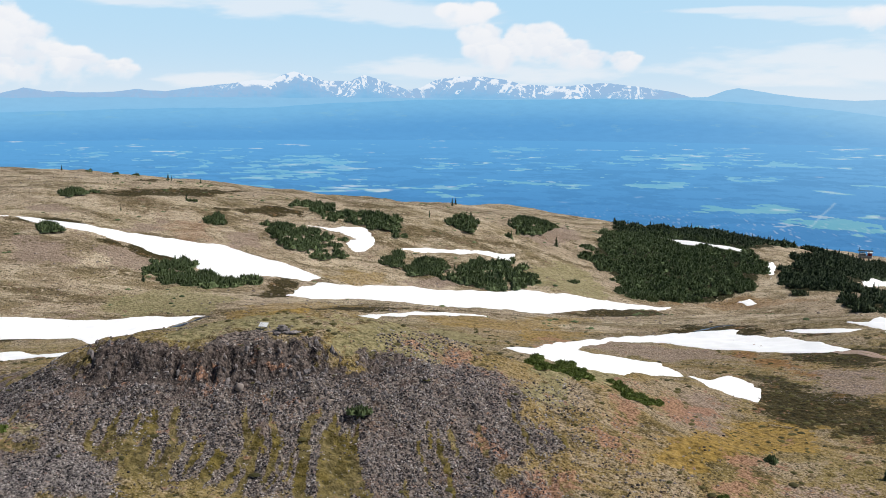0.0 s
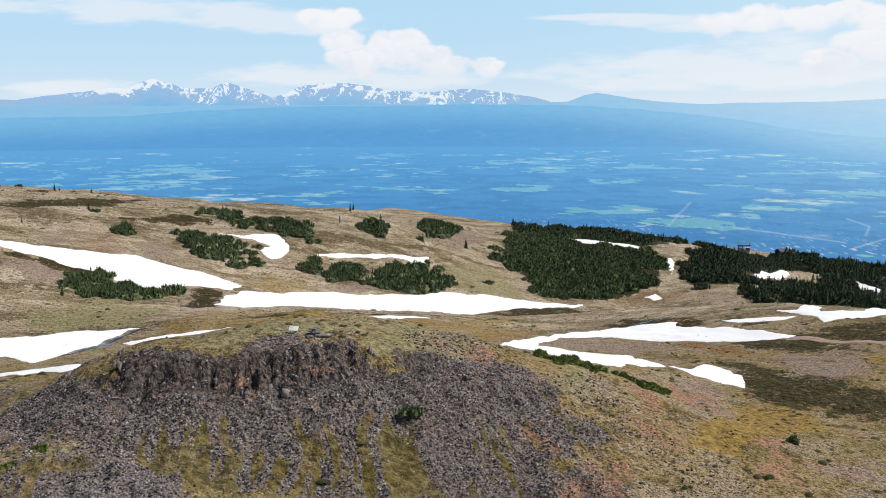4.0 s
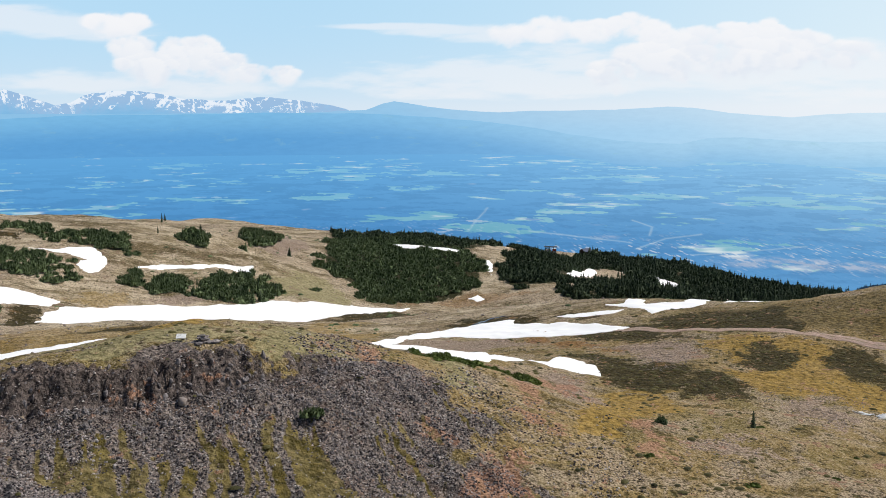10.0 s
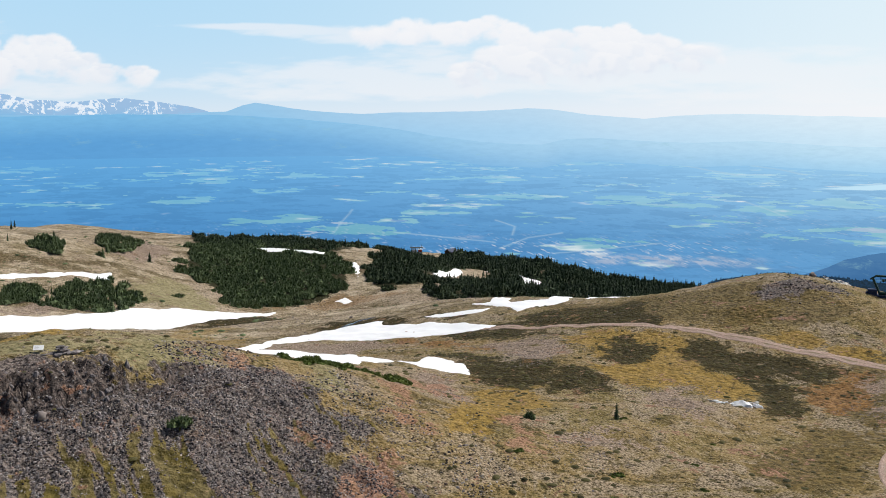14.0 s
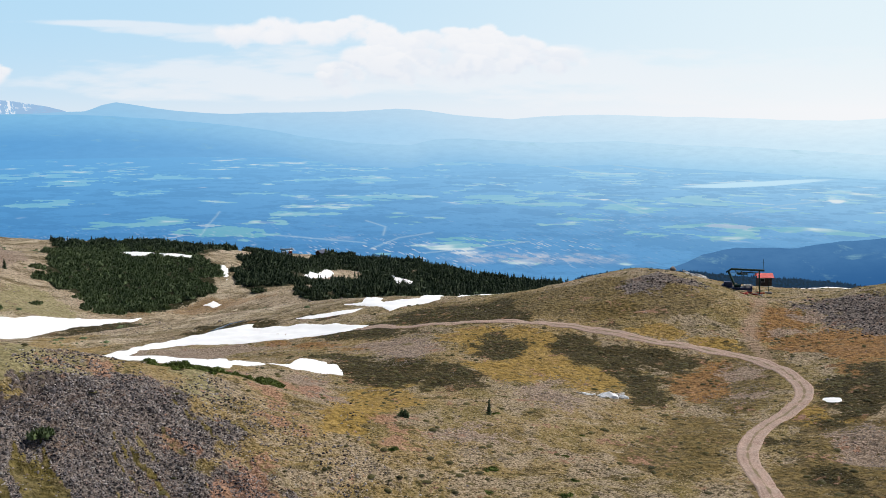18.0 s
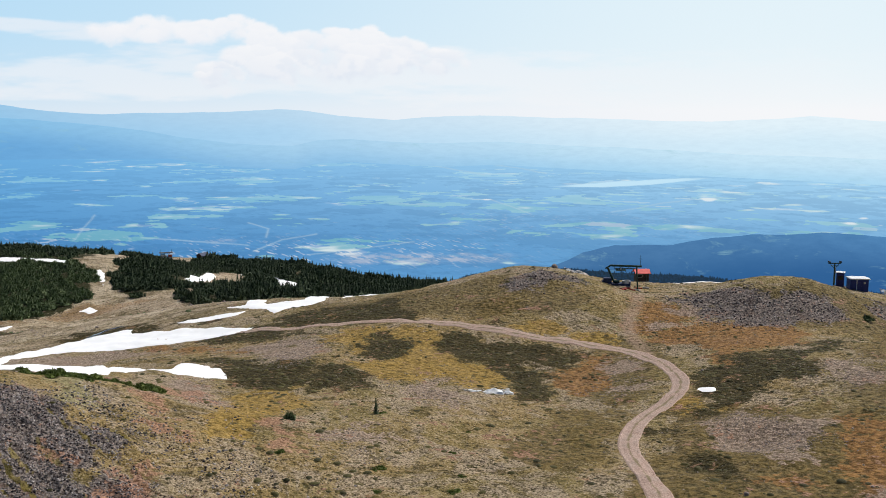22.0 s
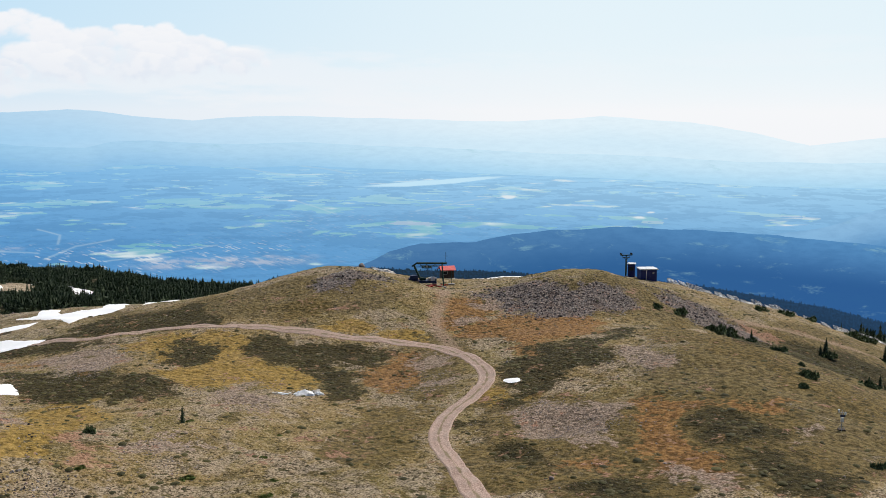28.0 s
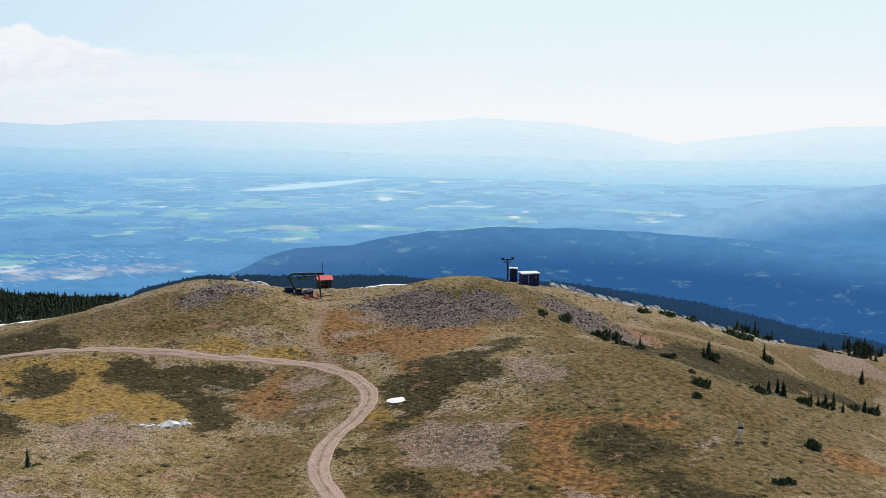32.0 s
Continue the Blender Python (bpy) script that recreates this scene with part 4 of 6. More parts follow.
    col = n.mix(n.ramp(grit, 0.47, 0.35, 0, 0.85), col, (0.036, 0.030, 0.013))
    speckled = n.math("MULTIPLY", n.ramp(n.math("ADD", dots, n.math("MULTIPLY", n.math("SUBTRACT", fine, 0.5), 0.5)), 0.30, 0.22), n.ramp(n.noise(p, 0.09, 4, 0.6), 0.46, 0.56, 0, 0.75))
    col = n.mix(speckled, col, two((0.060, 0.058, 0.016), (0.165, 0.140, 0.048)))
    # covers with their own outline
    # a broad darker turf tone over the eastern slopes and knolls
    col = n.mix(n.math("MULTIPLY", mask("dark_turf", 0.34, 0.64), 0.85), col, two((0.070, 0.058, 0.022), (0.245, 0.195, 0.085)))
    col = n.mix(n.math("MULTIPLY", mask("olive"), 0.85), col, two((0.060, 0.050, 0.016), (0.235, 0.178, 0.066)))
    col = n.mix(n.math("MULTIPLY", mask("lush"), 0.8), col, two((0.170, 0.170, 0.082), (0.41, 0.385, 0.225)))
    col = n.mix(n.math("MULTIPLY", mask("rust"), n.math("SUBTRACT", 0.85, n.math("MULTIPLY", far, 0.4))), col, two((0.115, 0.062, 0.020), (0.39, 0.218, 0.082)))
    col = n.mix(n.math("MULTIPLY", mask("gold"), n.math("SUBTRACT", 0.8, n.math("MULTIPLY", far, 0.35))), col, two((0.150, 0.102, 0.020), (0.47, 0.330, 0.088)))
    earth = n.mix(n.ramp(grit, 0.36, 0.62), (0.16, 0.125, 0.105), (0.49, 0.405, 0.35))
    earth = n.mix(n.ramp(fine, 0.50, 0.40, 0, 0.6), earth, (0.16, 0.130, 0.108))
    col = n.mix(n.math("MULTIPLY", mask("gravel"), 0.8), col, earth)
    heath = two((0.018, 0.017, 0.006), (0.080, 0.068, 0.025))
    heath = n.mix(n.ramp(grit, 0.58, 0.68, 0, 0.6), heath, (0.22, 0.165, 0.080))
    heath = n.mix(n.ramp(mid, 0.60, 0.68, 0, 0.7), heath, (0.24, 0.155, 0.055))
    col = n.mix(mask("heath", 0.40, 0.56, 1.1), col, heath)
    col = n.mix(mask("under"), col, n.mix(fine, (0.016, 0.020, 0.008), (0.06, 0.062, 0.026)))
    # broken rock, with runs of moss and dry grass between
    rock = n.mix(n.ramp(n.noise(p, 2.2, 6, 0.7), 0.40, 0.60), (0.030, 0.026, 0.029), (0.265, 0.236, 0.225))
    rock = n.mix(n.ramp(grit, 0.52, 0.64, 0, 0.75), rock, (0.38, 0.345, 0.325))
    rock = n.mix(n.ramp(n.noise(p, 0.20, 6, 0.7), 0.54, 0.66, 0, 0.6), rock, (0.20, 0.135, 0.100))
    rock = n.mix(n.math("MULTIPLY", n.attr("blue"), 0.8), rock, n.mix(n.ramp(grit, 0.36, 0.64), (0.085, 0.082, 0.090), (0.36, 0.345, 0.350)))
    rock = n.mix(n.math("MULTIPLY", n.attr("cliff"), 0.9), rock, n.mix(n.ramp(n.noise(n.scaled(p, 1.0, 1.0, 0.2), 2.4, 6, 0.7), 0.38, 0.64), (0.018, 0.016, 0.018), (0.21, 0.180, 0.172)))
    green = n.mix(n.ramp(mid, 0.40, 0.58), two((0.060, 0.054, 0.014), (0.20, 0.165, 0.050)), two((0.095, 0.083, 0.034), (0.280, 0.240, 0.120)))
    rock = n.mix(n.ramp(n.math("ADD", n.attr("moss"), n.math("MULTIPLY", n.math("SUBTRACT", fine, 0.5), 1.8)), 0.35, 0.65), rock, green)
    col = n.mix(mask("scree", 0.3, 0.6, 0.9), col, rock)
    col = n.mix(n.math("MULTIPLY", mask("clay", 0.35, 0.65, 1.2), n.math("SUBTRACT", 0.8, n.math("MULTIPLY", far, 0.45))), col, n.mix(n.ramp(grit, 0.36, 0.64), (0.20, 0.105, 0.068), (0.52, 0.325, 0.235)))
    col = n.mix(n.math("MULTIPLY", n.attr("bare"), n.ramp(mid, 0.35, 0.55, 0.55, 0.95)), col, n.mix(grit, (0.27, 0.190, 0.140), (0.52, 0.405, 0.32)))
    relief_map = n.math("ADD", n.math("MULTIPLY", fine, 1.0), n.math("ADD", n.math("MULTIPLY", grit, 0.35), n.math("MULTIPLY", lumps, 0.3)))
    n.bump(relief_map, 1.0, 0.6)
    col = n.mix(1.0, col, (0.84, 0.775, 0.715), "MULTIPLY")
    return n.done(col, 0.95, spec=0.15)


def build_ground():
    xs = spans((-1500, -400, 50), (-400, -160, 6), (-160, -62, 2), (-62, 40, 0.4), (40, 62, 0.7), (62, 275, 1.2), (275, 430, 3), (430, 1900, 60))
    ys = spans((-900, 0, 40), (0, 25, 5), (25, 76, 1.1), (76, 122, 0.4), (122, 135, 0.7), (135, 260, 1.1), (260, 470, 1.8), (470, 680, 3.5), (680, 2000, 60))
    X, Y = np.meshgrid(xs, ys, indexing="ij")
    Z = relief(X, Y)
    me = build("ground", np.stack([X, Y, Z], -1).reshape(-1, 3), grid_faces(len(xs), len(ys)), mat_ground(), True)
    covers = {k: amount(k, X, Y, 3.4, 2.6, 100 + 7 * i) for i, k in enumerate(("heath", "rust", "gravel", "lush", "olive", "clay", "gold", "dark_turf"))}
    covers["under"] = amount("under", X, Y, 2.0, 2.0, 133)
    covers["scree"] = amount("scree", X, Y, 3.6, 4.0, 91)
    covers["moss"] = mossy(X, Y)
    covers["blue"] = amount("blue", X, Y, 1.0, 1.5, 16)
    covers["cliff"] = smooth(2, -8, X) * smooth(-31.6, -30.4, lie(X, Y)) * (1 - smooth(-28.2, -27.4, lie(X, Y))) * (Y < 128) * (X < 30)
    covers["bare"] = (1 - smooth(0.7, 1.9, np.minimum(near_line(SPUR_LINE, X, Y, 6), near_line(TRACK_LINE, X, Y, 6)))) * 0.85
    for key, val in covers.items():
        me.attributes.new(key, "FLOAT", "POINT").data.foreach_set("value", val.ravel().astype(np.float32))
    return tagged(new("ground", me), "alpine tundra of dry grass, heath and scree", "ground", kind="structure")


def spans(*parts):
    """Grid lines: (start, stop, step) parts end to end."""
    return np.unique(np.round(np.concatenate([np.arange(a, b, s) for a, b, s in parts]), 3))


ground = build_ground()


def on(x, y, up=0.0):
    return float(relief(np.array([x], float), np.array([y], float))[0]) + up


# ---- snow lying in the hollows ----
def mat_snow():
    n = Nodes("old_snow")
    p = n.coord()
    dirt = n.noise(p, 0.25, 6, 0.7)
    col = n.mix(n.ramp(dirt, 0.55, 0.75, 0, 0.25), (0.95, 0.95, 0.96), (0.78, 0.76, 0.73))
    n.bump(n.noise(n.scaled(p, 0.5, 1.6, 1), 1.0, 5, 0.6), 0.35, 0.15)
    return n.done(col, 0.55, spec=0.3)


MAT_SNOW = mat_snow()


def snow_patch(ring, seed):
    size = np.ptp(ring, axis=0)
    near = ring[:, 1].mean() < 240
    step = 0.5 if size.max() < 14 else (0.8 if near else 1.3)
    lo, hi = ring.min(0) - 4, ring.max(0) + 4
    xs, ys = np.arange(lo[0], hi[0], step), np.arange(lo[1], hi[1], step)
    X, Y = np.meshgrid(xs, ys, indexing="ij")
    d = inside(ring, X, Y) + (0.45 if near else 1.1) * fbm(X, Y, 5.0 if near else 9.0, 4, seed, 0.6)
    Z = relief(X, Y) + np.clip(d * 0.3, -0.9, 0.16) + 0.05 * fbm(X, Y, 4, 2, 3)
    f = grid_faces(len(xs), len(ys), d > -1.4)
    used, f = np.unique(f, return_inverse=True)
    me = build("snow_patch", np.stack([X, Y, Z], -1).reshape(-1, 3)[used], f.reshape(-1, 4), MAT_SNOW, True)
    return tagged(new("snow_patch", me), "white patch of old snow lying in a grassy hollow", "snow", "snow patches")


for k, ring in enumerate(COVER["snow"]):
    snow_patch(ring, 200 + k)


# ---- the gravel road ----
def mat_road():
    n = Nodes("gravel_road")
    p = n.coord()
    lane = n.attr("lane")
    grit, mid = n.noise(p, 5.0, 6, 0.75), n.noise(p, 0.6, 5, 0.6)
    col = n.mix(n.ramp(grit, 0.35, 0.65), (0.24, 0.158, 0.125), (0.55, 0.405, 0.335))
    col = n.mix(n.ramp(mid, 0.4, 0.7, 0, 0.5), col, (0.33, 0.275, 0.235))
    turf = n.mix(grit, (0.13, 0.11, 0.05), (0.24, 0.19, 0.10))
    col = n.mix(n.ramp(n.math("ADD", lane, n.math("MULTIPLY", mid, 0.9)), 0.75, 1.0, 0, 0.8), col, turf)
    n.bump(grit, 0.6, 0.1)
    return n.done(col, 0.95, spec=0.15)


def road_strip(name, line, width, label):
    d = np.gradient(line, axis=0)
    d /= np.linalg.norm(d, axis=1)[:, None]
    side = np.stack([d[:, 1], -d[:, 0]], 1)
    k = np.linspace(-1, 1, 13)
    w = width / 2 * (1 + 0.12 * fbm(np.arange(len(line)) * 1.0, np.zeros(len(line)), 9, 3, 6))
    P = line[:, None] + side[:, None] * (k[None, :, None] * w[:, None, None])
    rut = -0.06 * (np.exp(-((np.abs(k) - 0.52) / 0.16) ** 2)) + np.where(np.abs(k) > 0.95, -0.35, 0.10)
    Z = relief(P[..., 0], P[..., 1]) + rut[None]
    me = build(name, np.concatenate([P, Z[..., None]], 2).reshape(-1, 3), grid_faces(len(line), len(k)), mat_road(), True)
    lane = np.repeat((np.exp(-(k / 0.22) ** 2) * 0.55 + smooth(0.82, 1.0, np.abs(k)))[None], len(line), 0)
    me.attributes.new("lane", "FLOAT", "POINT").data.foreach_set("value", lane.ravel().astype(np.float32))
    return tagged(new(name, me), label, "road", kind="structure")


road_strip("road", ROAD_LINE, 3.1, "winding gravel track with two wheel ruts")


# ---- melt water ----
def water(line, width, label):
    n = Nodes("melt_water")
    n.bump(n.noise(n.coord(), 3.0, 4), 0.15, 0.02)
    mat = n.done(n.mix(n.noise(n.coord(), 0.8, 4), (0.030, 0.030, 0.036), (0.075, 0.068, 0.072)), 0.12, spec=0.5)
    d = np.gradient(line, axis=0)
    d /= np.linalg.norm(d, axis=1)[:, None]
    k = np.linspace(-1, 1, 5)
    w = width / 2 * (1 + 0.6 * fbm(np.arange(len(line)) * 1.0, np.zeros(len(line)), 4, 3, 16))
    w = w * np.sin(np.linspace(0.25, 2.9, len(line)))
    P = line[:, None] + np.stack([d[:, 1], -d[:, 0]], 1)[:, None] * (k[None, :, None] * w[:, None, None])
    Z = relief(P[..., 0], P[..., 1]) + np.where(np.abs(k) > 0.9, -0.15, 0.06)[None]
    me = build("water", np.concatenate([P, Z[..., None]], 2).reshape(-1, 3), grid_faces(len(line), 5), mat, True)
    return tagged(new("water", me), label, "water", kind="structure")


STREAM = [(-57.3, 247.1), (-59.9, 243.3), (-62.8, 237.7), (-64.6, 234.0), (-65.8, 230.1), (-68, 226), (-72, 221)]
water(glide(STREAM), 3.4, "dark melt-water stream between snow patches")
water(glide([(60, 237), (64, 240), (68, 242), (72, 243)]), 2.6, "shallow melt-water pool above the snow")


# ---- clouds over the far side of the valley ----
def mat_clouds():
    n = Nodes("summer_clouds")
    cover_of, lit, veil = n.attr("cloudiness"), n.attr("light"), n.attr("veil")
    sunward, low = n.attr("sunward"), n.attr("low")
    # sky haze is painted in, whiter low down and on the sun's side
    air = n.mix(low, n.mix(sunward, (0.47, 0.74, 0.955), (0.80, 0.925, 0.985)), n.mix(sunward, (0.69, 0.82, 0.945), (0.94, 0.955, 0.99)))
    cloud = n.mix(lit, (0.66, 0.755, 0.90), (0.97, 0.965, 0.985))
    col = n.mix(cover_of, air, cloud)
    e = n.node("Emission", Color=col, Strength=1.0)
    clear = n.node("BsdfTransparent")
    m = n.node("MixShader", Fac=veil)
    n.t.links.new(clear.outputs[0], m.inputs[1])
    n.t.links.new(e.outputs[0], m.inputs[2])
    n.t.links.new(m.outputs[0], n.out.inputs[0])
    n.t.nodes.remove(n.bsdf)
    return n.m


# heaped clouds: azimuth, elevation, half width, half height; thin sheets likewise
PUFFS = [(-23.2, 3.0, 1.7, 1.5), (-21.6, 2.2, 1.6, 1.2), (-19.8, 1.4, 1.8, 0.8), (-17.4, 1.2, 1.2, 0.5), (-23.4, 1.2, 1.4, 0.6), (1.6, 4.4, 1.4, 0.6), (2.4, 3.2, 1.1, 0.7), (3.2, 2.3, 1.5, 0.8), (4.6, 3.0, 0.9, 0.8), (5.9, 3.1, 1.1, 0.8), (7.1, 2.4, 1.3, 0.6), (8.6, 2.0, 1.0, 0.4), (10.3, 1.9, 0.8, 0.45),
         (24.6, 4.1, 2.4, 0.38), (27.2, 4.2, 1.7, 0.5), (29.3, 4.5, 1.1, 0.6), (30.4, 4.1, 1.0, 0.6), (32.4, 3.6, 1.8, 0.6), (34.7, 3.85, 1.2, 0.6), (36.5, 3.9, 1.0, 0.6), (38.2, 3.3, 1.4, 0.6), (40.2, 2.7, 1.6, 0.5), (31.4, 2.6, 2.6, 0.9), (35.6, 2.7, 2.8, 0.9), (28.4, 1.9, 1.2, 0.7)]
SHEETS = [(-14, 4.75, 4.5, 0.35), (-9.5, 4.75, 5.0, 0.6), (-4.6, 4.5, 4.5, 0.65), (-0.8, 4.4, 3.4, 0.7), (16.5, 4.45, 3.4, 0.16), (20.5, 4.2, 4.0, 0.30), (22.5, 4.0, 4.0, 0.38), (-0.8, 1.4, 1.9, 0.6), (-12, 0.7, 3, 0.45), (3, 1.2, 7, 0.6),
          (21, 1.6, 6, 0.9), (27.2, 2.1, 5, 1.2), (23, 1.4, 8.3, 0.8), (42.5, 1.9, 7, 1.2), (34, 2.2, 7, 1.4), (38, 2.6, 5, 1), (50, 1.6, 14, 1.3), (69, 3.1, 6, 0.7)]


def build_clouds():
    az, el = np.arange(-32, 96, 0.12), np.concatenate([np.arange(-4, -1.5, 0.25), np.arange(-1.5, 6.2, 0.05), np.arange(6.2, 24, 0.3)])
    A, E = np.meshgrid(az, el, indexing="ij")
    billow = fbm(A, E * 1.25, 0.9, 5, 301, 0.55)
    wisp = fbm(A * 0.30, E * 1.6, 1.0, 5, 321, 0.6)
    puff, sheet, up = np.full(A.shape, -3.0), np.full(A.shape, -3.0), np.zeros(A.shape)
    rng = np.random.RandomState(91)
    # each heap is a cluster of lobes, the small ones along its upper rim
    for a, e, wa, we in PUFFS:
        lobes = [(a, e, wa, we)]
        for k in range(13):
            t, q = math.pi * (0.02 + 0.96 * rng.rand()), 0.28 + 0.25 * rng.rand()
            lobes.append((a + 0.80 * wa * math.cos(t), e + 0.80 * we * math.sin(t) - 0.05, wa * q, max(we, 0.5 * wa) * q * 0.9))
        for la, le, lw, lh in lobes:
            x, y = (A - la) / lw, np.where(E < le, (E - le) * 0.7, E - le) / lh
            d = 1.0 - x * x - y * y
            best = d > puff
            puff = np.where(best, d, puff)
            up = np.where(best, np.clip(0.62 + 0.42 * y + 0.15 * x, 0, 1), up)
    for a, e, wa, we in SHEETS:
        sheet = np.maximum(sheet, 1.0 - ((A - a) / wa) ** 2 - ((E - e) / we) ** 2)
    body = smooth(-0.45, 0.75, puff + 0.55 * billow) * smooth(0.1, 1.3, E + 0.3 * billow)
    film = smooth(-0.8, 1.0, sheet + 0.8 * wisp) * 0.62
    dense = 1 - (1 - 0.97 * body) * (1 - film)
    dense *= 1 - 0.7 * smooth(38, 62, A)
    # painted cloud shading: bright tops, greyer undersides and hollows
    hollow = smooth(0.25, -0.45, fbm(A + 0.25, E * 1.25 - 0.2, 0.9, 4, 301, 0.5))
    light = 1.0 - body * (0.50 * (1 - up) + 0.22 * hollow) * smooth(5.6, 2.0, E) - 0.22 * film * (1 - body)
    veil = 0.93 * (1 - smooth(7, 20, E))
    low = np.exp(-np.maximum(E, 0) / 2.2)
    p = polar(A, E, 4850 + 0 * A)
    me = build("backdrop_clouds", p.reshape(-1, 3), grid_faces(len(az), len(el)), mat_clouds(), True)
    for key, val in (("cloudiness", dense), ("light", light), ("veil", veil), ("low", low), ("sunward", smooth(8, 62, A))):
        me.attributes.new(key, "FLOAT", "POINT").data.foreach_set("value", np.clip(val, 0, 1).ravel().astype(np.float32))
    ob = new("backdrop_clouds", me)
    ob.visible_shadow = False
    return tagged(ob, "white cumulus clouds and hazy summer sky", "sky", kind="structure")


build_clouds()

# ---- plants and stones ----
def part(name, data, material, parent, label=""):
    """A mesh (or bmesh) as one part under a thing."""
    if isinstance(data, bmesh.types.BMesh):
        me = bpy.data.meshes.new(name)
        data.to_mesh(me)
        data.free()
    else:
        me = data
    if material and not me.materials:
        me.materials.append(material)
    ob = new(name, me)
    ob.parent = parent
    if label:
        ob["label"] = label
    return ob


def thing(name, label, category, group="", at=(0, 0, 0), turn=0.0, scale=1.0):
    e = new(name)
    e.empty_display_size = 0.2
    e.matrix_basis = pose(*at, 0, 0, turn) @ Matrix.Scale(scale, 4)
    return tagged(e, label, category, group)


def mat_needles(name, dark, light):
    n = Nodes(name)
    p = n.coord()
    tone = n.math("ADD", n.math("MULTIPLY", n.island(), 0.42), n.math("ADD", n.math("MULTIPLY", n.noise(p, 0.9, 4), 0.35), n.math("MULTIPLY", n.noise(p, 0.07, 4, 0.65), 0.42)))
    col = n.mix(n.ramp(tone, 0.2, 0.95), dark, light)
    n.bump(n.noise(p, 14.0, 3), 0.6, 0.08)
    return n.done(col, 0.75, spec=0.2)


def mat_plain(name, a, b, scale=3.0, rough=0.8, metal=0.0, bump=0.2, dist=0.02):
    n = Nodes(name)
    p = n.coord()
    v = n.noise(p, scale, 6, 0.65)
    wear = n.noise(p, scale * 6, 4, 0.7)
    col = n.mix(n.ramp(v, 0.3, 0.7), a, b)
    col = n.mix(n.ramp(wear, 0.55, 0.8, 0, 0.35), col, tuple(c * 0.55 for c in a))
    n.bump(wear, bump, dist)
    return n.done(col, rough, metal)


MAT_FIR = mat_needles("fir_needles", (0.015, 0.025, 0.013), (0.070, 0.098, 0.046))
MAT_KRUMM = mat_needles("krummholz_needles", (0.026, 0.041, 0.018), (0.135, 0.178, 0.076))
MAT_JUNIPER = mat_needles("juniper_leaves", (0.045, 0.065, 0.014), (0.135, 0.175, 0.036))
MAT_BARK = mat_plain("bark", (0.06, 0.045, 0.035), (0.12, 0.10, 0.085), 6, 0.9, 0, 0.6, 0.05)
MAT_TUFT = mat_needles("low_heath", (0.026, 0.025, 0.008), (0.105, 0.092, 0.030))


def crown_arrays(rng, tiers, blades, height, width, skirt=0.08, droop=0.35, lean=0.0):
    """Layers of drooping boughs, each bough a ridged blade; returns points and faces."""
    v, f = [], []
    for t in range(tiers):
        k = t / (tiers - 1)
        z = height * (skirt + (0.97 - skirt) * k)
        reach = width * ((1 - k) ** 0.8 * (0.85 + 0.3 * rng.rand()) + 0.05)
        turn = rng.rand() * 6.3
        for b in range(blades):
            a = turn + 6.2832 * (b + 0.6 * rng.rand()) / blades
            r = reach * (0.55 + 0.6 * rng.rand())
            w = r * (0.26 + 0.12 * rng.rand()) + 0.02 * width
            c, s = math.cos(a), math.sin(a)
            dz = -droop * r * (0.6 + 0.8 * rng.rand())
            lift = height * 0.055
            ox = lean * z
            i = len(v)
            v += [(ox, 0, z + lift), (ox + c * r * 0.55 - s * w, s * r * 0.55 + c * w, z + dz * 0.45 - 0.02), (ox + c * r, s * r, z + dz),
                  (ox + c * r * 0.55 + s * w, s * r * 0.55 - c * w, z + dz * 0.45 - 0.02), (ox + c * r * 0.5, s * r * 0.5, z + dz * 0.3 + lift * 0.6)]
            f += [(i, i + 1, i + 4), (i + 1, i + 2, i + 4), (i + 2, i + 3, i + 4), (i + 3, i, i + 4)]
    i = len(v)
    core = 0.42 * width
    v += [(core * math.cos(a * 1.2566), core * math.sin(a * 1.2566), height * skirt) for a in range(5)] + [(lean * height, 0, height * 0.97)]
    f += [(i + a, i + (a + 1) % 5, i + 5) for a in range(5)]
    i = len(v)
    v += [(lean * height + 0.03 * width, 0, height * 0.9), (lean * height - 0.02 * width, 0.03 * width, height * 0.9), (lean * height - 0.02 * width, -0.03 * width, height * 0.9), (lean * height, 0, height)]
    f += [(i, i + 1, i + 3), (i + 1, i + 2, i + 3), (i + 2, i, i + 3)]
    return v, f


def trunk_mesh(height, radius, lean=0.0):
    bm = bmesh.new()
    rings = []
    for k in range(5):
        z, r = height * (k / 4) - 0.15, radius * (1.25 - 1.1 * k / 4) * (1.3 if k == 0 else 1)
        rings.append([bm.verts.new((lean * z + r * math.cos(j * 1.0472), r * math.sin(j * 1.0472), z)) for j in range(6)])
    for a, b in zip(rings, rings[1:]):
        for j in range(6):
            bm.faces.new((a[j], a[(j + 1) % 6], b[(j + 1) % 6], b[j]))
    return bm


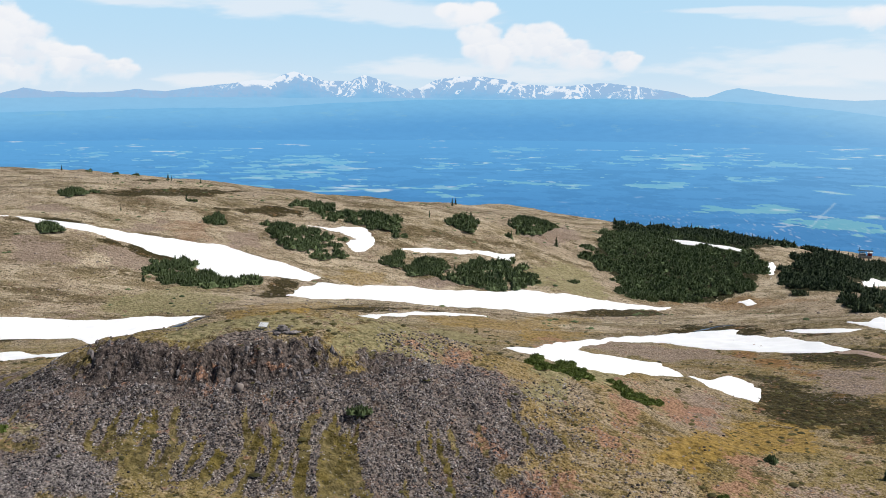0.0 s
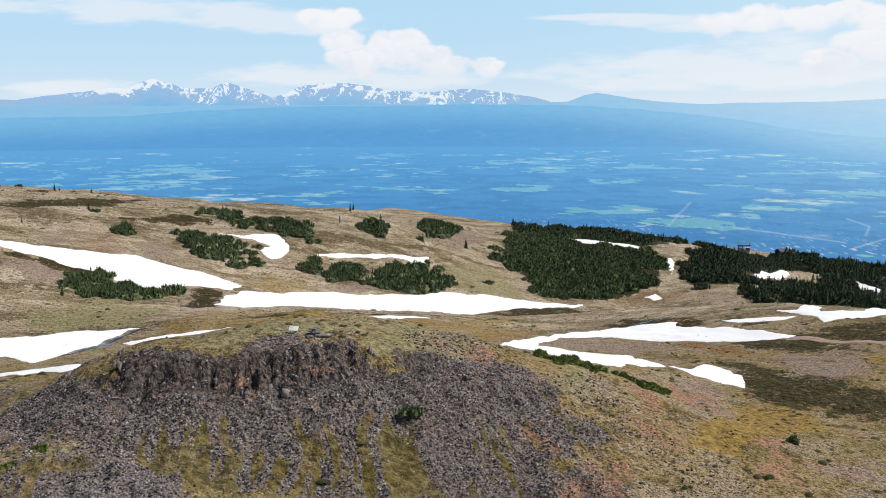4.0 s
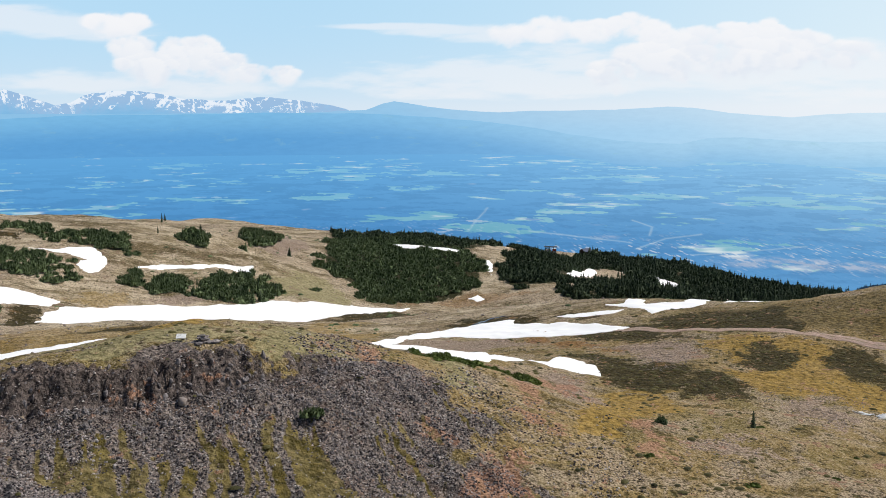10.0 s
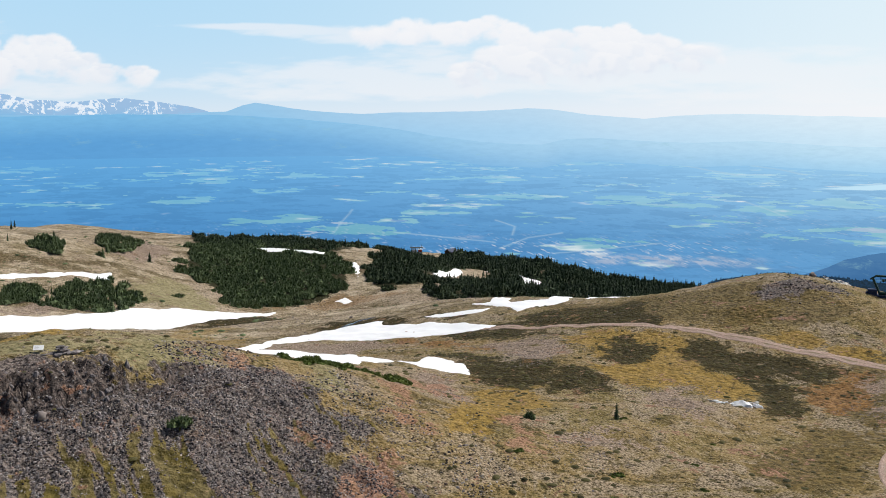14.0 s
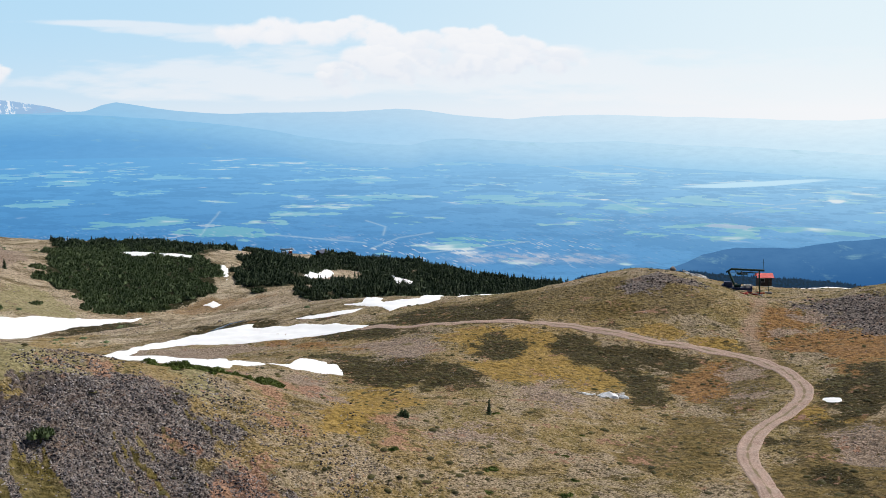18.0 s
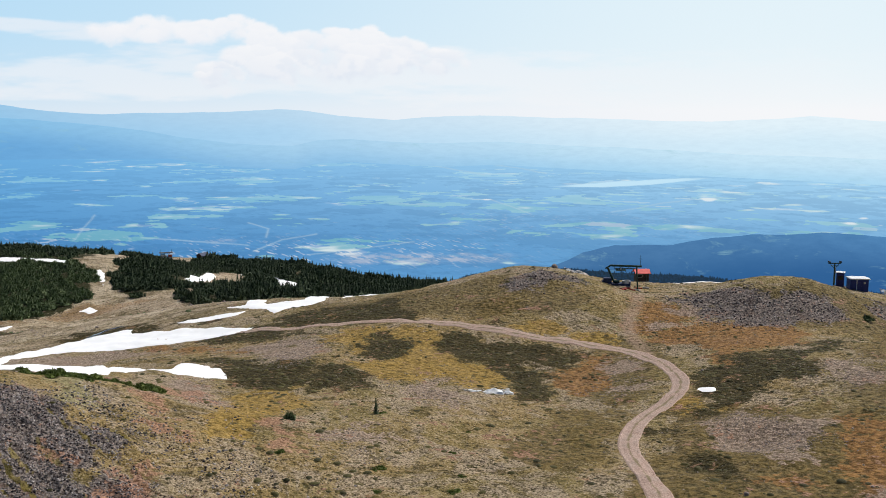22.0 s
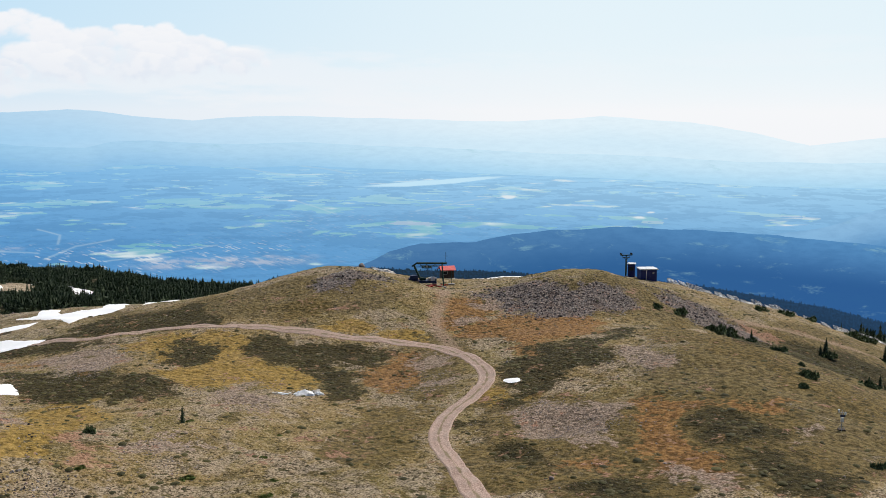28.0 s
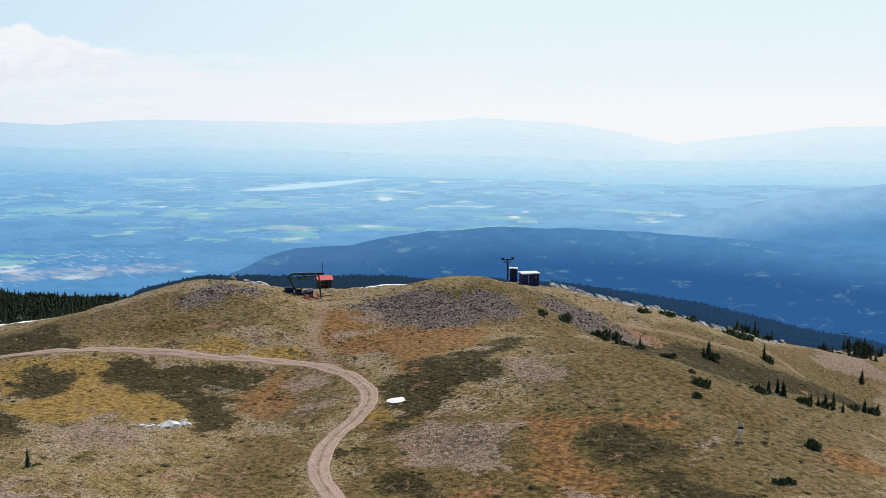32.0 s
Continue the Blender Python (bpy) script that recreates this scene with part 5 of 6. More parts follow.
def mound_arrays(rng, tufts, width, height):
    """A rounded cushion: a dark core under many short tufts that point up and out."""
    v, f = [(0, 0, 0.82 * height)], []
    for r, h in ((0.62, 0.62), (0.86, 0.12)):
        v += [(width * r * math.cos(a * 0.8976), width * r * math.sin(a * 0.8976), height * h) for a in range(7)]
    f += [(0, 1 + a, 1 + (a + 1) % 7) for a in range(7)]
    f += [(1 + a, 8 + a, 8 + (a + 1) % 7) for a in range(7)] + [(1 + a, 8 + (a + 1) % 7, 1 + (a + 1) % 7) for a in range(7)]
    for t in range(tufts):
        a, k = 6.2832 * rng.rand(), (t + rng.rand()) / tufts
        d = np.array([math.cos(a) * math.sqrt(k), math.sin(a) * math.sqrt(k), math.sqrt(1 - k)])
        foot = d * (width, width, height) * 0.72
        tip = d * (width, width, height) * (0.98 + 0.35 * rng.rand()) + (0, 0, (0.10 + 0.25 * rng.rand()) * height)
        r = width * (0.16 + 0.10 * rng.rand())
        i = len(v)
        for b in range(3):
            q = a + 2.0944 * b + rng.rand()
            v.append((foot[0] + r * math.cos(q), foot[1] + r * math.sin(q), max(0.0, foot[2] + 0.5 * r * math.sin(q * 2))))
        v.append(tuple(tip))
        f += [(i, i + 1, i + 3), (i + 1, i + 2, i + 3), (i + 2, i, i + 3)]
    return v, f


def clump_arrays(rng, spires, spread, low, high, width, tiers, blades):
    """Several small crowns grown into one uneven cushion."""
    v, f = [], []
    for s in range(spires):
        a, r = rng.rand() * 6.2832, spread * rng.rand() ** 0.6
        h = (low + (high - low) * rng.rand()) * (1.15 - 0.5 * r / spread)
        if s % 3 == 2 and high > 0.6:
            q, g = crown_arrays(rng, tiers + 2, blades, h * 1.5, width * 0.6, 0.02, 0.4)
        else:
            q, g = mound_arrays(rng, 26, width * (0.9 + 0.5 * rng.rand()), h)
        i = len(v)
        v += [(x + r * math.cos(a), y + 0.8 * r * math.sin(a), z) for x, y, z in q]
        f += [tuple(k + i for k in t) for t in g]
    return v, f


def cushion(seed, spires, spread, low, high, width, material, label, name, tiers=4, blades=7):
    t = thing(name, label, "shrub")
    part("trunk", trunk_mesh(high * 0.5, 0.05), MAT_BARK, t)
    v, f = clump_arrays(np.random.RandomState(seed), spires, spread, low, high, width, tiers, blades)
    part("crown", build("crown", v, f, material), None, t)
    return t


def fir(seed, height, width, tiers, blades, skirt, material, label, name="fir_tree", lean=0.0, droop=0.35):
    rng = np.random.RandomState(seed)
    t = thing(name, label, "tree" if name == "fir_tree" else "shrub")
    part("trunk", trunk_mesh(height * 0.96, 0.035 * height, lean), MAT_BARK, t)
    v, f = crown_arrays(rng, tiers, blades, height, width, skirt, droop, lean)
    part("crown", build("crown", v, f, material), None, t)
    return t


FIRS = [fir(k, 1.0, w, 11, 9, 0.06, MAT_FIR, "small dark green subalpine fir on the open slope") for k, w in ((1, 0.24), (2, 0.30), (3, 0.20))]
BUSHES = [cushion(10 + k, n, w, 0.5, 1.0, 0.52, MAT_KRUMM, "low dark green dwarf fir clump on the hillside", "dwarf_fir") for k, n, w in ((1, 11, 1.35), (2, 13, 1.6), (3, 8, 1.0))]
JUNIPER = [cushion(20 + k, n, w, 0.28, 0.55, 0.45, MAT_JUNIPER, "low bright green juniper shrub on stony ground", "juniper", 3, 8) for k, n, w in ((1, 10, 1.2), (2, 8, 1.0))]
PLANTED = set()


def plant(kinds, k, x, y, size, spin, label="", group=""):
    src = kinds[k % len(kinds)]
    m = pose(x, y, on(x, y, -0.04), 0, 0, spin)
    if src in PLANTED:
        ob = copy_thing(src, m @ Matrix.Scale(size / src.scale[0], 4))
    else:
        ob = src
        ob.matrix_basis = m @ Matrix.Scale(size, 4)
        PLANTED.add(src)
    return tagged(ob, label, group=group)


# trees that stand alone
plant(BUSHES, 0, -8.7, 102.6, 0.95, 20, "round dark green dwarf fir on dark scree")
plant(BUSHES, 2, 37.7, 110.6, 0.8, 80, "small brownish dwarf fir on stony grass")
plant(FIRS, 2, 50.2, 109.0, 2.5, 0, "small dark spire-shaped fir on stony grass")
plant(JUNIPER, 0, 51.0, 108.6, 0.45, 0)
for k, (x, y, s) in enumerate([(36.8, 90.8, 0.7), (40.2, 81.6, 0.75), (44, 84.5, 0.45), (33, 86, 0.45), (29, 99, 0.5), (57, 98, 0.45), (49, 92, 0.4), (-44, 97, 0.9), (-46.5, 95, 0.7)]):
    plant(JUNIPER, k, x, y, s, 50 * k)
for k, (x, y, s) in enumerate([(196.2, 73.1, 2.6), (198.4, 72.6, 3.9), (226, 67, 4.4), (191.1, 55.7, 3.6), (190.2, 54.3, 3.8), (192.9, 49.2, 2.8), (195, 48.2, 2.4), (197.1, 47.1, 3.2), (199.3, 45.9, 3.9), (209.7, 41.2, 3.4),
                                   (139.6, 71.4, 2.2), (136, 65.9, 2.4), (138.9, 45.4, 2.3), (129.4, 44.6, 1.7), (199.6, 44, 2.6), (214, 39, 2.8), (289.8, 53.8, 4.0), (186, 56.5, 2.4), (-141, 518, 4.2), (-119.6, 498, 3.5), (-136, 506, 3.2), (-199, 528, 3), (-97.5, 383, 2.4), (-113, 353, 2), (-84.5, 281, 2.5),
                                   (47.6, 421, 4.2), (5, 560, 5), (7, 566, 4), (28, 428, 3.5), (-5.6, 413, 3)]):
    plant(FIRS, k, x, y, s, 37 * k)
for k, (x, y, s) in enumerate([(173.4, 96.5, 2.3), (170.4, 87, 2.4), (173.4, 86.6, 2.8), (175.2, 85.8, 2.2), (139.1, 69.8, 1.3), (135.7, 65.6, 1.4), (197, 71.6, 2.4), (225, 65.8, 2.6), (125.7, 53.8, 0.9), (119.7, 50.6, 1.7), (119.4, 50.1, 1.2), (112.1, 48.9, 1.2), (129.1, 44.8, 1.5),
                                   (131, 44.2, 1.2), (193.6, 50, 1.9), (191.7, 50.7, 2.0), (196.6, 47.4, 1.8), (104.4, 32, 1.6), (104.9, 31.7, 1.1), (87.1, 31.3, 1.1), (87.7, 31, 0.8), (135.4, 60.1, 1.2), (131.9, 59.9, 1.1), (218.8, 96.2, 2.0), (222, 96, 1.6), (233.8, 94.4, 2.2), (252.4, 93.4, 2.4),
                                   (271.7, 88, 3.0), (274, 87, 2.6), (279, 86, 3.0), (283, 85.4, 2.4), (169.7, 100.3, 1.5), (205.4, 42.6, 2.0), (212, 40.2, 2.2), (49.8, 380, 2.2), (-60.4, 407, 3), (-57, 409, 2.2), (-95.3, 382, 2),
                                   (-135, 372, 3), (-121, 309, 2.6), (-129, 373, 2.0), (-185, 530, 2.5), (-170, 525, 2.4), (-160, 528, 2.2)]):
    plant(BUSHES, k, x, y, s * 0.62, 53 * k)

# clumps of dwarf fir on the far hillside, low juniper on the crag's flank
CLUMPS, JUNIPERS = [], []
CLUMPS.append([(-85, 290), (-85, 309), (-77, 309), (-69, 297), (-60, 306), (-57, 299), (-64, 279), (-73, 282), (-84, 288)])
CLUMPS.append([(-66, 368), (-60, 376), (-51, 371), (-38, 369), (-35, 356), (-44, 348), (-54, 351), (-61, 359)])
CLUMPS.append([(-64, 415), (-53, 421), (-42, 407), (-19, 407), (-11, 394), (-18, 380), (-27, 385), (-40, 388), (-49, 386), (-54, 401)])
CLUMPS.append([(-21, 362), (-16, 368), (-15, 357), (-19, 354)])
CLUMPS.append([(-13, 355), (-7, 369), (0, 370), (-1, 356), (-11, 350)])
CLUMPS.append([(1, 353), (12, 379), (21, 384), (32, 386), (35, 366), (27, 353), (17, 352)])
CLUMPS.append([(2, 410), (9, 424), (16, 426), (9, 405)])
CLUMPS.append([(27, 420), (39, 480), (52, 474), (42, 424), (29, 412)])
CLUMPS.append([(-85, 360), (-82, 366), (-79, 365), (-81, 354)])
CLUMPS.append([(-139, 370), (-136, 378), (-131, 367), (-135, 363)])
CLUMPS.append([(-125, 311), (-124, 315), (-119, 311), (-121, 306)])
JUNIPERS.append([(11.3, 138.6), (14, 138.1), (18, 137.6), (20.4, 135.5), (19.2, 124.7), (15.3, 122.6), (11.9, 124.2)])
JUNIPERS.append([(20, 124.1), (23.1, 134.9), (25.1, 132), (21.8, 122.9)])
JUNIPERS.append([(23.2, 122.9), (28.4, 130.2), (27.5, 123.9), (24, 121.1)])


def scatter(ring, count, rng, ragged=0.0):
    ring = np.array(ring, float)
    lo, hi = ring.min(0) - ragged, ring.max(0) + ragged
    out = []
    while len(out) < count:
        p = lo + rng.rand(200, 2) * (hi - lo)
        out += p[inside(ring, p[:, 0], p[:, 1]) + ragged * fbm(p[:, 0], p[:, 1], 12, 3, 18) > 0].tolist()
    return out[:count]


rng = np.random.RandomState(5)
for c, ring in enumerate(CLUMPS):
    area = abs(sum(a[0] * b[1] - a[1] * b[0] for a, b in zip(ring, ring[1:] + ring[:1]))) / 2
    for k, (x, y) in enumerate(scatter(ring, int(min(30, 5 + area / 9)), rng)):
        tall = rng.rand() < 0.06
        plant(FIRS if tall else BUSHES, k, x, y, (2.6 + 1.4 * rng.rand()) if tall else (1.4 + 1.0 * rng.rand()), 360 * rng.rand(), group="dwarf firs on the hillside")
for ring in JUNIPERS:
    for k, (x, y) in enumerate(scatter(ring, 60 if len(ring) > 5 else 12, rng)):
        plant(JUNIPER, k, x, y, 0.75 + 0.5 * rng.rand(), 360 * rng.rand(), "low spreading juniper with bright green leaves", "junipers beside the snow")


# dense woods
def woods(name, ring, count, low, high, seed, material, label, krumm=0.0, ragged=8.0):
    rng = np.random.RandomState(seed)
    made = []
    for k in range(6):
        if k < 4:
            made.append(crown_arrays(rng, 7, 6, 1.0, 0.26 + 0.04 * k, 0.03, 0.7))
        else:
            made.append(mound_arrays(rng, 30, 0.85, 1.0))
    pts = np.array(scatter(ring, count, rng, ragged))
    standoff = 4.5
    for patch in COVER["snow"]:
        pts = pts[inside(patch, pts[:, 0] + 0.25 * standoff, pts[:, 1] + standoff) < 0.5]
        pts = pts[inside(patch, pts[:, 0], pts[:, 1]) < 0.5]
    z = relief(pts[:, 0], pts[:, 1])
    V, F, off = [], [], 0
    for (x, y), g in zip(pts, z):
        low_one = rng.rand() < krumm
        v, f = made[rng.randint(4, 6) if low_one else rng.randint(0, 4)]
        v = np.array(v)
        h = (low + (high - low) * rng.rand() ** 1.6) * (0.5 if low_one else 1.0) * (1 + 0.28 * float(fbm(x, y, 11.0, 2, 88)))
        a = rng.rand() * 6.28
        c, s = math.cos(a), math.sin(a)
        w = h * (0.85 + 0.3 * rng.rand()) * (1.4 if low_one else 1.0)
        V.append(np.stack([x + w * (c * v[:, 0] - s * v[:, 1]), y + w * (s * v[:, 0] + c * v[:, 1]), g - 0.2 + h * v[:, 2]], 1))
        F += [[i + off for i in q] for q in f]
        off += len(v)
    return tagged(new(name, build(name, np.concatenate(V), F, material)), label, "woods", kind="stuff")


woods("dwarf_wood", WOODS["dwarf_wood"], 1750, 2.2, 3.8, 1, MAT_KRUMM, "dense dark green dwarf fir thicket on a slope", 0.96)
woods("ridge_wood", WOODS["ridge_wood"], 1500, 2.2, 4.4, 2, MAT_FIR, "dark fir wood along the ridge", 0.7)
woods("slope_wood", WOODS["slope_wood"], 1900, 2.4, 4.8, 3, MAT_FIR, "dark fir wood on the slope below the lift", 0.74)
woods("lower_wood", WOODS["lower_wood"], 5200, 2.6, 5.8, 4, MAT_FIR, "dense dark fir forest on the lower slope", 0.58)
woods("gully_wood", [(300, 92), (330, 90), (370, 84), (420, 70), (470, 70), (480, 90), (420, 105), (360, 112), (318, 104)], 220, 3, 7, 7, MAT_FIR, "scattered firs below the eastern rim", 0.3)


for c, ring in enumerate(CLUMPS):
    area = abs(sum(a[0] * b[1] - a[1] * b[0] for a, b in zip(ring, ring[1:] + ring[:1]))) / 2
    if area > 60:
        woods("krummholz", ring, int(min(150, area / 4.6)), 2.0, 4.0, 40 + c, MAT_KRUMM, "low dark green krummholz thicket on the hillside", 0.86, 4.0)


# stones
def stone_shape(rng, sub=0):
    bm = bmesh.new()
    bmesh.ops.create_icosphere(bm, subdivisions=1 + sub, radius=1.0)
    for v in bm.verts:
        v.co *= 0.72 + 0.5 * rng.rand()
    v, f = [tuple(q.co) for q in bm.verts], [tuple(i.index for i in q.verts) for q in bm.faces]
    bm.free()
    return np.array(v), f


def mat_stone():
    n = Nodes("dark_basalt")
    p = n.coord()
    pick = n.island()
    # random stone tone in clumps, also standing in for shadows among the stones
    drift = n.math("MULTIPLY", n.math("SUBTRACT", n.noise(p, 0.8, 5, 0.68), 0.5), 1.5)
    tone = n.math("ADD", pick, drift)
    col = n.mix(n.ramp(tone, 0.15, 0.80), (0.022, 0.020, 0.023), (0.255, 0.228, 0.226))
    col = n.mix(n.ramp(tone, 0.75, 0.98, 0, 0.8), col, (0.52, 0.475, 0.44))
    col = n.mix(n.ramp(n.noise(p, 0.16, 4, 0.7), 0.57, 0.66, 0, 0.45), col, (0.225, 0.145, 0.110))
    col = n.mix(n.ramp(pick, 0.95, 0.97, 0, 0.6), col, (0.25, 0.130, 0.090))
    n.bump(n.noise(p, 7, 5, 0.7), 0.7, 0.06)
    return n.done(col, 0.85, spec=0.25)


MAT_STONE = mat_stone()
SHAPES = [stone_shape(np.random.RandomState(k)) for k in range(5)]
LITE = [(np.array([(1, 0, -0.3), (-0.5, 0.85, -0.3), (-0.5, -0.85, -0.3), (0.25, 0.2, 0.8), (-0.6, 0.1, 0.55), (0.3, -0.6, 0.45)]) * (0.8 + 0.1 * k), [(0, 1, 3), (1, 4, 3), (1, 2, 4), (2, 5, 4), (2, 0, 5), (0, 3, 5), (3, 4, 5)]) for k in range(3)]


def rubble(name, pts, sizes, seed, material, label, category, shapes=LITE, flat=0.75):
    rng = np.random.RandomState(seed)
    z = relief(pts[:, 0], pts[:, 1])
    V, F, off = [], [], 0
    for (x, y), g, s in zip(pts, z, sizes):
        v, f = shapes[rng.randint(len(shapes))]
        a = rng.rand() * 6.28
        c, q = math.cos(a), math.sin(a)
        k = s * (0.7 + 0.6 * rng.rand(3))
        vx, vy = v[:, 0] * k[0], v[:, 1] * k[1]
        V.append(np.stack([x + c * vx - q * vy, y + q * vx + c * vy, g + 0.15 * s + v[:, 2] * k[2] * flat], 1))
        F += [[i + off for i in t] for t in f]
        off += len(v)
    return tagged(new(name, build(name, np.concatenate(V), F, material)), label, category, kind="stuff")


def strewn(kind, count, rng, box, power=1.0):
    out = np.zeros((0, 2))
    while len(out) < count:
        p = np.array(box[0]) + rng.rand(20000, 2) * (np.array(box[1]) - np.array(box[0]))
        keep = amount(kind, p[:, 0], p[:, 1], 4.0, 5.0, 91) * (1 - 0.75 * (np.abs(lie(p[:, 0], p[:, 1]) + 29.2) < 1.3) * (p[:, 0] < -5)) * (1 - 0.9 * (lie(p[:, 0], p[:, 1]) > -27.9) * (p[:, 0] < 0)) * (1 - 0.93 * mossy(p[:, 0], p[:, 1]))
        out = np.concatenate([out, p[rng.rand(len(p)) < keep ** power]])
    return out[:count]


rng = np.random.RandomState(8)
p = strewn("scree", 50000, rng, ((-60, 84), (22, 118)))
rubble("scree_stones", p, 0.05 + 0.15 * rng.rand(len(p)) ** 2.4, 12, MAT_STONE, "dark broken basalt scree below the cliff", "scree")
p = strewn("scree", 4200, rng, ((120, 88), (215, 170)))
rubble("knoll_stones", p, 0.09 + 0.26 * rng.rand(len(p)) ** 2.6, 13, MAT_STONE, "dark boulders and rubble on the knolls", "scree")
p = np.stack([-8 + 44 * rng.rand(17000), 88 + 38 * rng.rand(17000)], 1)
p = p[rng.rand(len(p)) < smooth(38, 4, p[:, 0]) * smooth(-0.3, 0.5, fbm(p[:, 0], p[:, 1] * 0.5, 7, 4, 29)) * (1 - amount("scree", p[:, 0], p[:, 1], 4, 5, 91))]
rubble("flank_stones", p, 0.06 + 0.2 * rng.rand(len(p)) ** 2.4, 19, MAT_STONE, "scattered dark stones on the grassy flank", "scree")
p = strewn("gravel", 5000, rng, ((0, 55), (160, 180)))
MAT_PEBBLE = mat_plain("pale_stone", (0.16, 0.13, 0.12), (0.34, 0.29, 0.26), 0.9, 0.9)
rubble("gravel_stones", p, 0.05 + 0.14 * rng.rand(len(p)) ** 2, 14, MAT_PEBBLE, "pale angular stones on bare patches", "gravel")
p = np.stack([rng.rand(9000) * 330 - 70, 25 + rng.rand(9000) ** 1.3 * 220], 1)
p = p[(near_line(ROAD_LINE, p[:, 0], p[:, 1], 6) > 2.6)]
p = p[rng.rand(len(p)) < 0.35 + 0.65 * (fbm(p[:, 0], p[:, 1], 14, 3, 64) > 0)]
rubble("field_stones", p, 0.05 + 0.20 * rng.rand(len(p)) ** 4, 15, MAT_PEBBLE, "small pale stones scattered in dry grass", "stones")

# low tufts of heath and cushion plants
dome = (np.array([(0, 0, 0.5)] + [(math.cos(a) * r, math.sin(a) * r, h) for r, h, o in ((0.55, 0.36, 0), (1.0, -0.08, 0.5)) for a in np.arange(7) * 0.8976 + o]),
        [(0, 1 + i, 1 + (i + 1) % 7) for i in range(7)] + [(1 + i, 8 + i, 1 + (i + 1) % 7) for i in range(7)] + [(8 + i, 8 + (i + 1) % 7, 1 + (i + 1) % 7) for i in range(7)])
p = np.stack([rng.rand(52000) * 300 - 70, 25 + rng.rand(52000) * 200], 1)
dens = 0.045 + 0.05 * (p[:, 1] < 125) + 0.20 * (fbm(p[:, 0], p[:, 1], 9, 3, 33) > 0.25) + 0.7 * amount("heath", p[:, 0], p[:, 1], 1.7, 2.2, 100)
dens *= (near_line(ROAD_LINE, p[:, 0], p[:, 1], 6) > 2.4) * (1 - amount("gravel", p[:, 0], p[:, 1], 1.7, 2.2, 114)) * (1 - 0.8 * amount("scree", p[:, 0], p[:, 1], 2, 2, 91))
for ring in COVER["snow"]:
    dens *= inside(ring, p[:, 0], p[:, 1]) < -0.8
p = p[rng.rand(len(p)) < dens]
rubble("heath_tufts", p, 0.12 + 0.46 * rng.rand(len(p)) ** 3, 16, MAT_TUFT, "low brown and olive tufts of heath", "heath", [dome], 0.6)

# low shrubs and pale stones strewn over the far hillside
p = np.stack([rng.rand(5200) * 300 - 180, 236 + rng.rand(5200) * 270], 1)
for ring in COVER["snow"]:
    p = p[inside(ring, p[:, 0], p[:, 1]) < -1.5]
patchy = fbm(p[:, 0], p[:, 1], 26, 3, 66)
q = p[rng.rand(len(p)) < smooth(-0.1, 0.7, patchy) * 0.55]
rubble("hillside_shrubs", q, 0.35 + 0.75 * rng.rand(len(q)) ** 2.5, 17, MAT_KRUMM, "small dark shrubs dotted over the hillside", "shrubs", [dome], 0.7)
q = p[rng.rand(len(p)) < smooth(0.2, -0.6, patchy) * 0.8]
rubble("hillside_stones", q, 0.18 + 0.40 * rng.rand(len(q)) ** 2.5, 18, MAT_PEBBLE, "pale stones scattered over the hillside", "stones")

# larger blocks of the cliff, one by one
rng = np.random.RandomState(21)
blocks = []
for k in range(8):
    v, f = stone_shape(rng)
    v[:, 2] *= 1.25
    blocks.append(build("rock", v, f, MAT_STONE))
count = 0
while count < 290:
    x, y = -42 + 52 * rng.rand(), 101 + 12 * rng.rand()
    g = on(x, y)
    if not -34.5 < g < -27.9 or amount("scree", np.array([x]), np.array([y]), 1.5, 1, 91)[0] < 0.5:
        continue
    ob = new("rock", blocks[rng.randint(8)])
    s = 0.14 + 0.20 * rng.rand() ** 2
    ob.matrix_basis = pose(x, y, g + 0.1 * s, 25 * rng.randn(), 20 * rng.randn(), 360 * rng.rand()) @ Matrix.Diagonal((s, s * 0.8, s * (0.8 + 0.9 * rng.rand()), 1))
    ob.parent = ground
    count += 1

# ---- built things ----
def box(bm, x0, x1, y0, y1, z0, z1, bevel=0.0):
    c = [bm.verts.new((x, y, z)) for z in (z0, z1) for x, y in ((x0, y0), (x1, y0), (x1, y1), (x0, y1))]
    fs = [bm.faces.new([c[i] for i in q]) for q in ((3, 2, 1, 0), (4, 5, 6, 7), (0, 1, 5, 4), (1, 2, 6, 5), (2, 3, 7, 6), (3, 0, 4, 7))]
    if bevel:
        bmesh.ops.bevel(bm, geom=list({e for f in fs for e in f.edges}), offset=bevel, segments=1, affect="EDGES")
    return bm


def boxed(*a, bevel=0.0):
    return box(bmesh.new(), *a, bevel=bevel)


def rod(a, b, r, sides=8, r2=None):
    """A round bar from a to b."""
    a, b = Vector(a), Vector(b)
    bm = bmesh.new()
    m = Matrix.Translation((a + b) / 2) @ (b - a).to_track_quat("Z", "Y").to_matrix().to_4x4()
    bmesh.ops.create_cone(bm, cap_ends=True, segments=sides, radius1=r, radius2=r if r2 is None else r2, depth=(b - a).length, matrix=m)
    return bm


